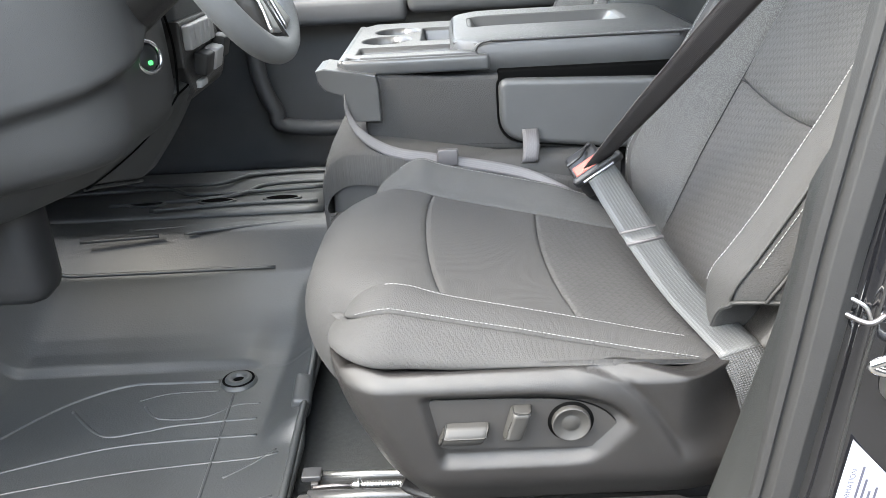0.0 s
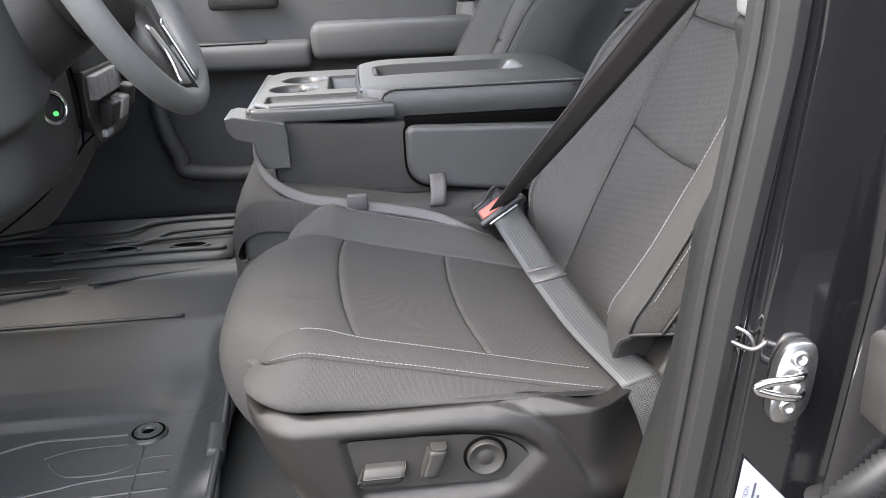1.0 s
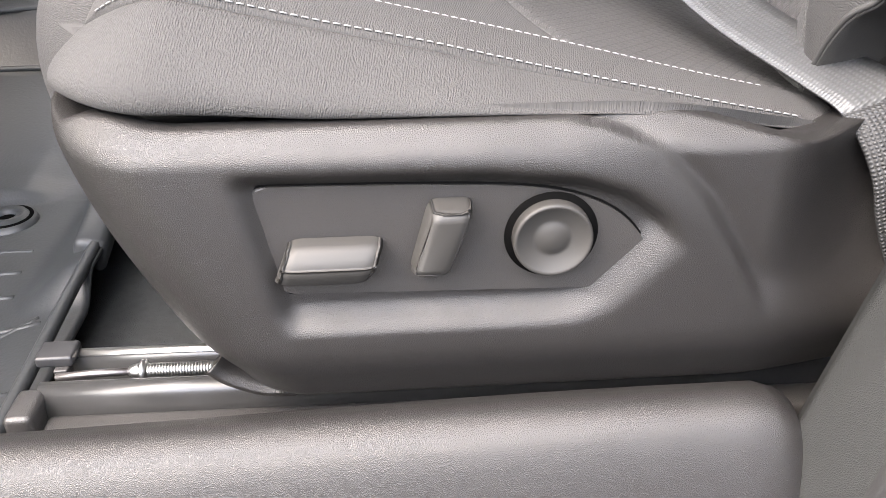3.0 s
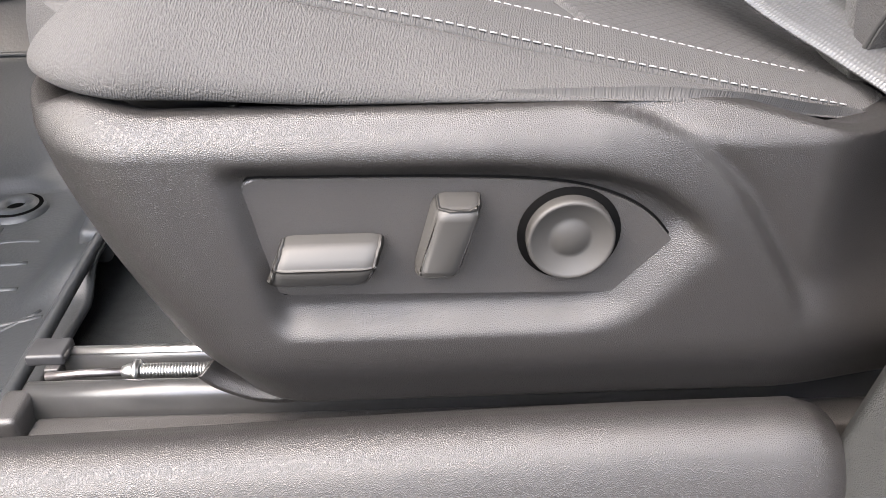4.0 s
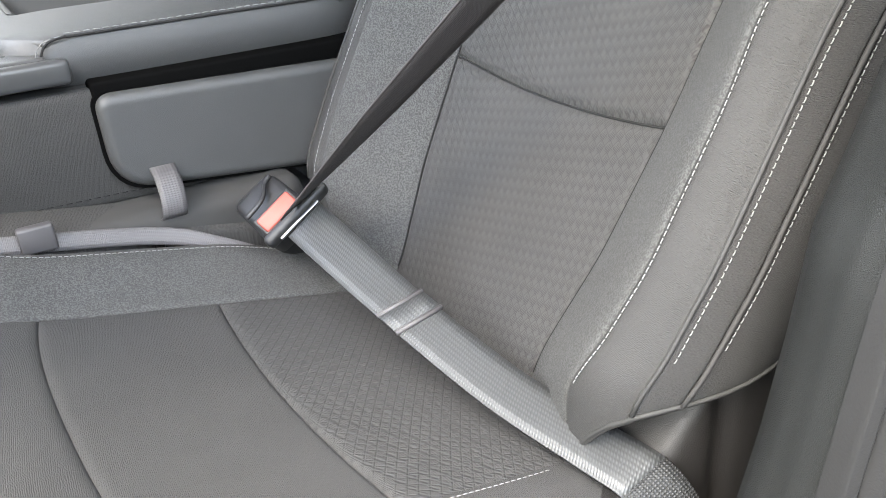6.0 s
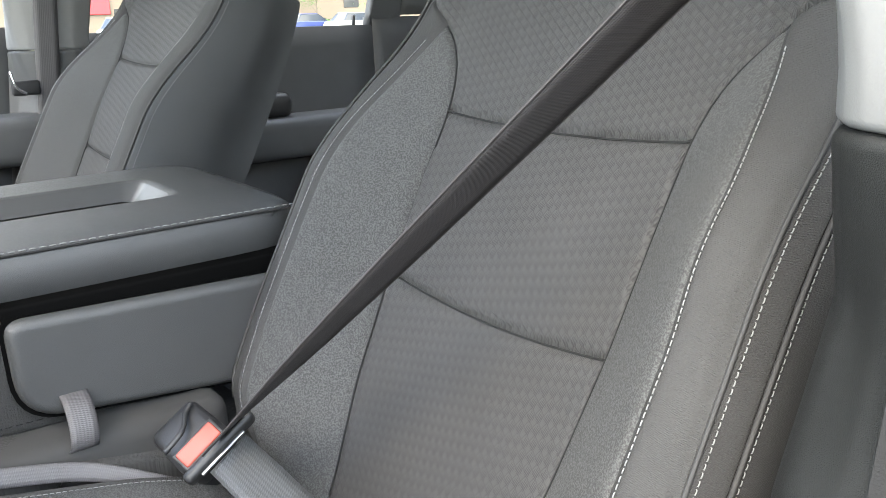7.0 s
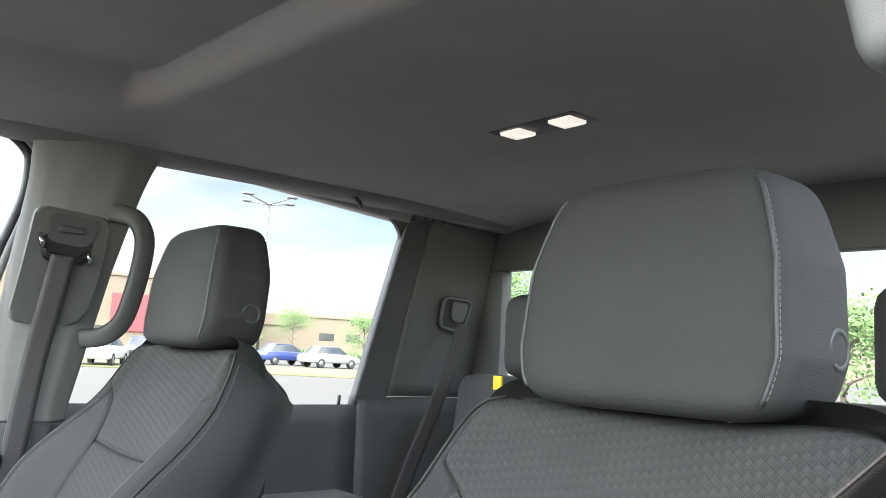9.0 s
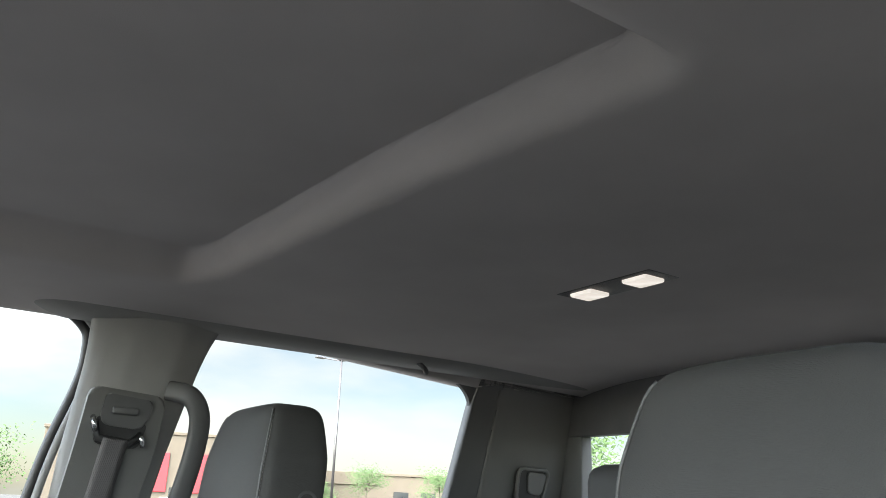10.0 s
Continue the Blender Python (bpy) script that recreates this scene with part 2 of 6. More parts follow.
def spline(pts, k):
    """Catmull-Rom through the points, k steps a span."""
    pts = [Vector(p) for p in pts]
    out = []
    for i in range(len(pts) - 1):
        a, b, c, d = pts[max(i - 1, 0)], pts[i], pts[i + 1], pts[min(i + 2, len(pts) - 1)]
        for j in range(k):
            t = j / k
            out.append(0.5 * ((2 * b) + (c - a) * t + (2 * a - 5 * b + 4 * c - d) * t * t + (3 * b - a - 3 * c + d) * t ** 3))
    return out + [pts[-1]]


def sheet(F, nu, nv, bm=None, uv=None, thick=0.0):
    """A grid of F(u, v), u and v from 0 to 1, with a UV map in metres from uv(u, v)."""
    bm = bm or bmesh.new()
    lay = bm.loops.layers.uv.verify()
    vs = [[bm.verts.new(F(i / nu, j / nv)) for j in range(nv + 1)] for i in range(nu + 1)]
    for i in range(nu):
        for j in range(nv):
            q = [(i, j), (i + 1, j), (i + 1, j + 1), (i, j + 1)]
            f = bm.faces.new([vs[a][b] for a, b in q])
            for lp, (a, b) in zip(f.loops, q):
                lp[lay].uv = uv(a / nu, b / nv) if uv else (a / nu, b / nv)
    if thick:
        bm.normal_update()
        bmesh.ops.solidify(bm, geom=bm.faces[:], thickness=thick)
    return bm


def pad(F, nu, nv, roll=0.008, drop=0.004, sides=(1, 1, 1, 1), sign=1, uv=None, lip=0.012):
    """A padded panel over F(u, v): its edges roll in by drop and are tucked lip deep behind the seam, so that neighbours meet in a real groove."""
    def pos(u, v):
        return Vector(F(u, v))
    e = 1e-3
    us, vs_ = [], []
    ln = (pos(1, .5) - pos(0, .5)).length + 1e-6
    wd = (pos(.5, 1) - pos(.5, 0)).length + 1e-6

    def ticks(n, a, b, length):
        r = min(0.3, roll / length)
        t = [0.0] * a + ([r * 0.25, r * 0.6] if a else []) 
        t = ([-1.0] if a else []) + ([0.0, r * 0.3, r * 0.65] if a else [0.0])
        t += [lerp(r if a else 1 / n, 1 - (r if b else 1 / n), i / max(1, n)) for i in range(n + 1)]
        t += ([1 - r * 0.65, 1 - r * 0.3, 1.0] if b else [1.0]) + ([2.0] if b else [])
        return t
    us, vs_ = ticks(nu, sides[0], sides[1], ln), ticks(nv, sides[2], sides[3], wd)
    bm = bmesh.new()
    lay = bm.loops.layers.uv.verify()

    def vert(u, v):
        cu, cv = min(1, max(0, u)), min(1, max(0, v))
        p = pos(cu, cv)
        a = pos(min(1, cu + e), cv) - pos(max(0, cu - e), cv)
        b = pos(cu, min(1, cv + e)) - pos(cu, max(0, cv - e))
        nrm = a.cross(b) * sign
        nrm = nrm.normalized() if nrm.length > 1e-12 else Vector((0, 0, 1))
        dist = min([d for d, s in ((cu * ln, sides[0]), ((1 - cu) * ln, sides[1]), (cv * wd, sides[2]), ((1 - cv) * wd, sides[3])) if s] + [9])
        k = max(0.0, 1 - dist / roll)
        p = p - nrm * drop * k * k
        if u != cu or v != cv:
            p = p - nrm * lip
        return bm.verts.new(p)
    grid = [[vert(u, v) for v in vs_] for u in us]
    for i in range(len(us) - 1):
        for j in range(len(vs_) - 1):
            q = [(i, j), (i + 1, j), (i + 1, j + 1), (i, j + 1)]
            if sign < 0:
                q.reverse()
            f = bm.faces.new([grid[a][b] for a, b in q])
            for lp, (a, b) in zip(f.loops, q):
                cu, cv = min(1, max(0, us[a])), min(1, max(0, vs_[b]))
                lp[lay].uv = uv(cu, cv) if uv else (cu * ln, cv * wd)
    bmesh.ops.remove_doubles(bm, verts=bm.verts[:], dist=1e-6)
    return bm


def block(x0, x1, y0, y1, z0, z1, bev=0.005, seg=3, rot=None, bm=None):
    bm = bm or bmesh.new()
    r = bmesh.ops.create_cube(bm, size=1)
    c = Vector(((x0 + x1) / 2, (y0 + y1) / 2, (z0 + z1) / 2))
    for v in r["verts"]:
        v.co = Vector((v.co.x * (x1 - x0), v.co.y * (y1 - y0), v.co.z * (z1 - z0)))
    if bev:
        ed = list({e for v in r["verts"] for e in v.link_edges})
        r2 = bmesh.ops.bevel(bm, geom=ed, offset=min(bev, 0.49 * min(x1 - x0, y1 - y0, z1 - z0)), segments=seg, profile=0.5, affect="EDGES")
        vs = {v for f in r2["faces"] for v in f.verts} | {v for v in r["verts"] if v.is_valid}
    else:
        vs = set(r["verts"])
    for v in vs:
        v.co = (rot @ v.co if rot else v.co) + c
    return bm


def tube(path, r, n=8, bm=None, closed=False):
    """A round tube along points; r is a number or a list."""
    bm = bm or bmesh.new()
    path = [Vector(p) for p in path]
    rings = []
    side = None
    for i, p in enumerate(path):
        if closed:
            d = path[(i + 1) % len(path)] - path[i - 1]
        else:
            d = path[min(i + 1, len(path) - 1)] - path[max(i - 1, 0)]
        d.normalize()
        if side is None:
            side = d.orthogonal().normalized()
        side = (side - d * side.dot(d)).normalized()
        up = d.cross(side)
        rr = r[i] if isinstance(r, (list, tuple)) else r
        rings.append([bm.verts.new(p + (side * math.cos(2 * math.pi * k / n) + up * math.sin(2 * math.pi * k / n)) * rr) for k in range(n)])
    m = len(rings)
    for i in range(m if closed else m - 1):
        a, b = rings[i], rings[(i + 1) % m]
        for k in range(n):
            bm.faces.new((a[k], a[(k + 1) % n], b[(k + 1) % n], b[k]))
    if not closed:
        bm.faces.new(rings[0][::-1])
        bm.faces.new(rings[-1])
    return bm


def ribbon(path, widths, thick=0.0016, bm=None):
    """A strap: path points with a half-width vector each."""
    bm = bm or bmesh.new()
    lay = bm.loops.layers.uv.verify()
    rows, length = [], 0.0
    lens = []
    for i, (p, w) in enumerate(zip(path, widths)):
        p, w = Vector(p), Vector(w)
        d = Vector(path[min(i + 1, len(path) - 1)]) - Vector(path[max(i - 1, 0)])
        nrm = d.cross(w).normalized() * thick / 2
        if i:
            length += (p - Vector(path[i - 1])).length
        lens.append(length)
        rows.append([bm.verts.new(q) for q in (p - w - nrm, p - w * 0.5 - nrm, p - nrm, p + w * 0.5 - nrm, p + w - nrm, p + w + nrm, p + w * 0.5 + nrm, p + nrm, p - w * 0.5 + nrm, p - w + nrm)])
    hw = Vector(widths[0]).length
    vv = (-hw, -hw / 2, 0, hw / 2, hw, hw, hw / 2, 0, -hw / 2, -hw)
    for i in range(len(rows) - 1):
        for k in range(10):
            k2 = (k + 1) % 10
            f = bm.faces.new((rows[i][k], rows[i][k2], rows[i + 1][k2], rows[i + 1][k]))
            for lp, (a, b) in zip(f.loops, ((i, k), (i, k2), (i + 1, k2), (i + 1, k))):
                lp[lay].uv = (lens[a], vv[b])
    bm.faces.new(rows[0][::-1])
    bm.faces.new(rows[-1])
    return bm


def stitches(path, up, length=0.006, gap=0.0035, r=0.0009, bm=None):
    """Single stitches lying along a path, lifted by up."""
    bm = bm or bmesh.new()
    pts = [Vector(p) for p in path]
    cum = [0.0]
    for a, b in zip(pts, pts[1:]):
        cum.append(cum[-1] + (b - a).length)

    def at(s):
        i = max(0, min(len(cum) - 2, int(np.searchsorted(cum, s)) - 1))
        return pts[i].lerp(pts[i + 1], (s - cum[i]) / max(1e-9, cum[i + 1] - cum[i]))
    s = 0.0
    while s + length < cum[-1]:
        a, m, b = at(s), at(s + length / 2), at(s + length)
        u = Vector(up)
        tube([a - u * r, a + u * r * 0.6, m + u * r, b + u * r * 0.6, b - u * r], [r * 0.5, r, r, r, r * 0.5], 5, bm)
        s += length + gap
    return bm


def plate(outline, n, depth, bm=None, bev=0.0):
    """A flat plate: closed outline of points, thickened by depth along -n."""
    bm = bm or bmesh.new()
    n = Vector(n)
    top = [bm.verts.new(Vector(p)) for p in outline]
    bot = [bm.verts.new(Vector(p) - n * depth) for p in outline]
    f = bm.faces.new(top)
    bm.faces.new(bot[::-1])
    k = len(top)
    for i in range(k):
        bm.faces.new((top[i], bot[i], bot[(i + 1) % k], top[(i + 1) % k]))
    if bev:
        bmesh.ops.bevel(bm, geom=f.edges[:], offset=bev, segments=2, profile=0.5, affect="EDGES")
    bmesh.ops.recalc_face_normals(bm, faces=bm.faces[:])
    return bm


def lathe(center, axis, prof, n=40, bm=None):
    """A turned part: prof is (radius, height along axis) pairs."""
    bm = bm or bmesh.new()
    axis = Vector(axis).normalized()
    s = axis.orthogonal().normalized()
    t = axis.cross(s)
    c = Vector(center)
    rings = []
    for r, h in prof:
        if r < 1e-6:
            rings.append([bm.verts.new(c + axis * h)])
        else:
            rings.append([bm.verts.new(c + axis * h + (s * math.cos(2 * math.pi * k / n) + t * math.sin(2 * math.pi * k / n)) * r) for k in range(n)])
    for a, b in zip(rings, rings[1:]):
        for k in range(n):
            k2 = (k + 1) % n
            if len(a) == 1:
                bm.faces.new((a[0], b[k2], b[k]))
            elif len(b) == 1:
                bm.faces.new((a[k], a[k2], b[0]))
            else:
                bm.faces.new((a[k], a[k2], b[k2], b[k]))
    bmesh.ops.recalc_face_normals(bm, faces=bm.faces[:])
    return bm

# ---- cab structure ----
def setting(name, bm, mat, label, category, smooth=True):
    return tagged(part(name, bm, mat, smooth=smooth), label, category, kind="structure")


def ruled(A, B, n=12, thick=0.012, k=4, bulge=(0, 0, 0)):
    """A skin between two smooth curves, with thickness."""
    a, b = spline(A, k), spline(B, k)
    m = min(len(a), len(b)) - 1
    bu = Vector(bulge)

    def F(u, v):
        i = min(m, round(u * m))
        return a[i].lerp(b[i], v) + bu * (4 * v * (1 - v))
    return sheet(F, m, n, thick=thick)


def mir(p, side):
    """The driver's side point p, or its mirror image on the far side."""
    return Vector(p) if side < 0 else Vector((p[0], 2 * YC - p[1], p[2]))




def ground_z(x):
    return -0.62


def skin_y(z):
    """Inner face of the driver's side doors and pillars."""
    return float(np.interp(z, [0.0, 0.45, 0.72, 1.22, 1.30], [-0.075, -0.105, -0.115, -0.01, 0.04]))


# floor, firewall, back wall
setting("floor", block(-1.05, 1.75, -0.06, 1.80, -0.08, 0.0, 0.01), CARPET, "black carpeted cab floor", "floor")
setting("wall_front", ruled([(-0.95, -0.1, 0.0), (-0.95, 0.8, 0.0), (-0.95, 1.75, 0.0)], [(-1.0, -0.1, 0.72), (-1.0, 0.8, 0.72), (-1.0, 1.75, 0.72)]), TRIM_DARK, "dark firewall", "wall")


def back_strip(y0, y1, z0, z1):
    return block(1.70, 1.74, y0, y1, z0, z1, 0.004)


setting("wall_back", back_strip(-0.1, 1.75, 0.0, 0.79), TRIM_DARK, "dark cab back wall", "wall")
setting("wall_back_header", back_strip(-0.05, 1.70, 1.125, 1.34), TRIM_DARK, "dark header over the back window", "wall")
for y0, y1 in ((-0.1, 0.0), (1.625, 1.75)):
    setting("wall_back_pillar", back_strip(y0, y1, 0.79, 1.125), TRIM_SHADED, "grey back corner trim", "wall")


# headliner with a shallow raised front bay
def head_z(x, y):
    dx = float(np.interp(y, [0.2, 0.30, 0.52, 0.71, 1.17, 1.30], [0.590, 0.580, 0.551, 0.529, 0.504, 0.502])) - x
    dy = min(y - 0.305, (1.300 - y) * 0.4)
    r = 0.055
    d = r - math.hypot(max(0.0, r - dx), max(0.0, r - dy))
    k = abs(y - YC) / 0.80
    return 1.300 + 0.046 * sstep(-0.016, 0.018, d) - 0.035 * k ** 5 - 0.015 * sstep(1.2, 1.9, x)


def head_F(u, v):
    x = lerp(-0.45, 1.72, u)
    y = lerp(YC - 0.80, YC + 0.80, v)
    return Vector((x, y, head_z(x, y)))


setting("ceiling", sheet(head_F, 220, 130, thick=0.02), HEADLINER, "dark grey fabric headliner with a raised front bay", "headliner")
setting("roof", block(-0.5, 1.76, -0.02, 1.67, 1.36, 1.40, 0.02), PAINT, "black painted cab roof", "roof")


def side_y(z, side):
    y = skin_y(z)
    return y if side < 0 else 2 * YC - y


def side_panel(name, side, top, bottom, mat, label, category, thick=0.03):
    """A side skin between two rows of (x, z)."""
    A = [(x, side_y(z, side), z) for x, z in top]
    B = [(x, side_y(z, side), z) for x, z in bottom]
    a, b = spline(A, 5), spline(B, 5)
    m = len(a) - 1

    def F(u, v):
        i = min(m, round(u * m))
        p = a[i].lerp(b[i], v)
        return Vector((p.x, side_y(p.z, side), p.z))
    bm = sheet(F, m, 14, thick=0.0)
    out = Vector((0, thick * side, 0))
    bm.normal_update()
    ret = bmesh.ops.extrude_face_region(bm, geom=bm.faces[:])
    for v in [g for g in ret["geom"] if isinstance(g, bmesh.types.BMVert)]:
        v.co += out
    bmesh.ops.recalc_face_normals(bm, faces=bm.faces[:])
    return setting(name, bm, mat, label, category)


for side, tag in ((-1, "near"), (1, "far")):
    # roof rail over the windows
    side_panel("roof_rail", side, [(-0.5, 1.30), (0.4, 1.31), (1.0, 1.30), (1.72, 1.29)], [(-0.5, 1.25), (0.4, 1.282), (1.0, 1.250), (1.72, 1.200)], HEADLINER, "dark fabric roof rail trim", "roof rail", 0.05)
    # C pillar
    side_panel("c_pillar", side, [(1.435, 1.27), (1.55, 1.27), (1.72, 1.27)], [(1.395, 0.74), (1.55, 0.74), (1.72, 0.74)], TRIM_SHADED, "grey rear pillar trim", "pillar trim", 0.05)
    side_panel("c_pillar_lower", side, [(1.30, 0.736), (1.55, 0.736), (1.72, 0.736)], [(1.30, 0.0), (1.55, 0.0), (1.72, 0.0)], TRIM_DARK, "dark lower rear pillar trim", "pillar trim", 0.05)

# far rear door, far front door, near rear door
side_panel("door_rear_far", 1, [(0.45, 0.718), (0.80, 0.716), (1.30, 0.716)], [(0.45, 0.0), (0.80, 0.0), (1.30, 0.0)], TRIM_DARK, "dark rear door trim below its window", "door")
side_panel("door_front_far", 1, [(-1.02, 0.735), (-0.2, 0.735), (0.42, 0.735)], [(-1.02, -0.03), (-0.2, -0.03), (0.34, -0.03)], TRIM_DARK, "dark front door trim", "door")
side_panel("door_rear_near", -1, [(0.62, 0.718), (0.90, 0.716), (1.30, 0.716)], [(0.56, 0.0), (0.90, 0.0), (1.30, 0.0)], TRIM_DARK, "dark rear door trim", "door")
# dark window surround strips on the far side
side_panel("window_edge_far", 1, [(1.368, 1.275), (1.355, 1.20), (1.32, 0.95), (1.29, 0.716)], [(1.450, 1.275), (1.440, 1.215), (1.41, 0.95), (1.392, 0.70)], TRIM_DARK, "dark window frame edge", "window frame", 0.03)
side_panel("a_pillar_far", 1, [(-0.48, 1.27), (-0.62, 1.05), (-0.85, 0.72)], [(-0.40, 1.26), (-0.52, 1.05), (-0.72, 0.72)], TRIM_SHADED, "grey windshield pillar trim", "pillar trim", 0.05)
side_panel("a_pillar_near", -1, [(-0.48, 1.27), (-0.62, 1.05), (-0.85, 0.72)], [(-0.40, 1.26), (-0.52, 1.05), (-0.72, 0.72)], TRIM_SHADED, "grey windshield pillar trim", "pillar trim", 0.05)


# rounded upper corners of the far rear window
def corner_fill(name, x, z, sx, r, mat):
    arc = [(x + sx * r * (1 - math.sin(a)), z - r * (1 - math.cos(a))) for a in np.linspace(0, math.pi / 2, 12)]
    pts = [(x - sx * 0.02, z + 0.02)] + [(x + sx * r, z + 0.02)] + arc + [(x - sx * 0.02, z - r)]
    setting(name, plate([(px, side_y(pz, 1) + 0.010, pz) for px, pz in pts], (0, -1, 0), 0.012), mat, "dark rounded window corner", "window frame", smooth=False)


corner_fill("window_corner_rear", 1.356, 1.234, -1, 0.08, TRIM_DARK)
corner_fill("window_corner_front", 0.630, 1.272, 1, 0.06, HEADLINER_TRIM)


# B pillars: two-tone inner garnish with a front face that runs out to the door seal
pil_edge = table([0.0, 0.08, 0.245, 0.36, 0.43, 0.50, 0.54, 0.60, 0.64, 0.69, 0.77, 1.0, 1.25, 1.32], [0.248, 0.272, 0.313, 0.340, 0.350, 0.356, 0.375, 0.400, 0.388, 0.376, 0.366, 0.370, 0.388, 0.396])
pil_seal = table([0.0, 0.10, 0.20, 0.34, 0.457, 0.657, 1.0, 1.25, 1.32], [0.262, 0.292, 0.314, 0.329, 0.340, 0.366, 0.385, 0.400, 0.405])
pil_rear = table([0.0, 0.2, 0.45, 0.70, 1.0, 1.25, 1.32], [0.52, 0.52, 0.52, 0.53, 0.575, 0.625, 0.64])


def lean(z):
    return float(np.interp(z, [0.0, 0.72, 1.22, 1.32], [0.0, 0.0, 0.105, 0.15]))


def pillar_skin(side, z0, z1, proud=0.0):
    def F(u, v):
        z = lerp(z0, z1, u)
        e, s_, r = pil_edge(z) - proud, pil_seal(z), pil_rear(z)
        pts = [(s_, -0.100), (lerp(s_, e, 0.55) - 0.003, -0.072), (e - 0.001, -0.053), (e + 0.006, -0.042), (e + 0.022, -0.030), (e + 0.07, -0.016 + proud), (lerp(e, r, 0.7), -0.012 + proud), (r - 0.012, -0.030), (r, -0.10)]
        ks = [0, 0.22, 0.36, 0.42, 0.50, 0.64, 0.82, 0.94, 1.0]
        if side < 0:
            # the driver's side trim is flatter above the belt line
            f = 0.035 * sstep(0.70, 0.85, z)
            back_off = 0.032 * sstep(0.80, 0.93, z)
            pts = [(x_, y_ - back_off * (0, 0.5, 1, 1, 1, 1, 1, 1, 0)[i]) for i, (x_, y_) in enumerate(pts)]
            for i, k in ((4, 0.4), (5, 1.0), (6, 1.1), (7, 0.8)):
                pts[i] = (pts[i][0], pts[i][1] - f * k)
        else:
            # the far trim flares into the headliner
            f = sstep(1.10, 1.32, z) ** 2
            pts = [(x_ + (-0.02 if i < 4 else 0.02 if i > 6 else 0.0) * f, y_ + 0.0 * f * (0.4 if i in (0, 8) else 1)) for i, (x_, y_) in enumerate(pts)]
        x = float(np.interp(v, ks, [p[0] for p in pts]))
        y = float(np.interp(v, ks, [p[1] for p in pts]))
        return mir((x, y + lean(z), z), side)
    return F


for side, far in ((-1, False), (1, True)):
    nm = "far" if far else "near"
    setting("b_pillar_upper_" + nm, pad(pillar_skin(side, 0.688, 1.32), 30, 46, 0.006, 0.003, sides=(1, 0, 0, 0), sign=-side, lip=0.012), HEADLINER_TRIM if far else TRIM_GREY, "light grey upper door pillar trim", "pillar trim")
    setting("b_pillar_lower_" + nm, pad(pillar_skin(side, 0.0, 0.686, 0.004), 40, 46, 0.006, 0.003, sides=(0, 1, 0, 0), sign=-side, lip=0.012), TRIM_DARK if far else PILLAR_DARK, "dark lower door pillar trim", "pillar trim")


# rounded headliner edge along the far side, over the pillar heads
cove = spline([(0, 1.36, 1.3075), (0, 1.44, 1.297), (0, 1.505, 1.279), (0, 1.534, 1.265), (0, 1.552, 1.253), (0, 1.580, 1.247), (0, 1.63, 1.249)], 6)


def cove_F(u, v):
    p = cove[min(len(cove) - 1, round(v * (len(cove) - 1)))]
    x = lerp(-0.45, 1.70, u)
    return Vector((x, p.y, p.z + 0.018 * (1 - sstep(0.22, 0.34, x)) * sstep(1.40, 1.54, p.y)))


# coloured darker than the headliner, to shade down the light this edge catches
setting("headliner_edge", sheet(cove_F, 60, len(cove) - 1, thick=0.004), HEADLINER_TRIM, "fabric headliner edge over the far doors, shaded darker by colour", "headliner")


# unseen dark wall added behind the camera to block low side light
WALL_DARK = material("light_block_dark", (0.045, 0.045, 0.046), 0.9, var=0.12, var_scale=0.6, bump=0.3, bump_scale=40)
setting("wall_light_block", block(-9.0, 9.0, -3.3, -3.0, -0.62, 1.2, 0.02), WALL_DARK, "unseen dark wall added beside the truck to block low side light", "wall")


# ---- seat: shared shapes ----
def rounded(corners, n=6, y=0.0):
    """A closed outline in the x-z plane: corners (x, z, radius), each cut and rounded."""
    out = []
    for i, (x, z, r) in enumerate(corners):
        p = Vector((x, y, z))
        a, b = (Vector((q[0], y, q[1])) for q in (corners[i - 1], corners[(i + 1) % len(corners)]))
        da, db = (a - p), (b - p)
        ta, tb = p + da.normalized() * min(r, da.length * 0.45), p + db.normalized() * min(r, db.length * 0.45)
        for k in range(n + 1):
            t = k / n
            out.append(ta * (1 - t) ** 2 + p * 2 * t * (1 - t) + tb * t * t)
    return out



CUSH = spline([(-0.125, 0.18), (-0.150, 0.22), (-0.160, 0.26), (-0.156, 0.30), (-0.135, 0.335), (-0.09, 0.350), (-0.04, 0.347), (0.0, 0.338), (0.16, 0.300), (0.28, 0.270), (0.42, 0.240)], 6)
CUSH_LEN = [0.0]
for a, b in zip(CUSH, CUSH[1:]):
    CUSH_LEN.append(CUSH_LEN[-1] + (b - a).length)


def cush_profile(x):
    """Distance along the cushion's centre profile at which its top reaches x."""
    best = min(range(20, len(CUSH)), key=lambda i: abs(CUSH[i][0] - x))
    return CUSH_LEN[best]


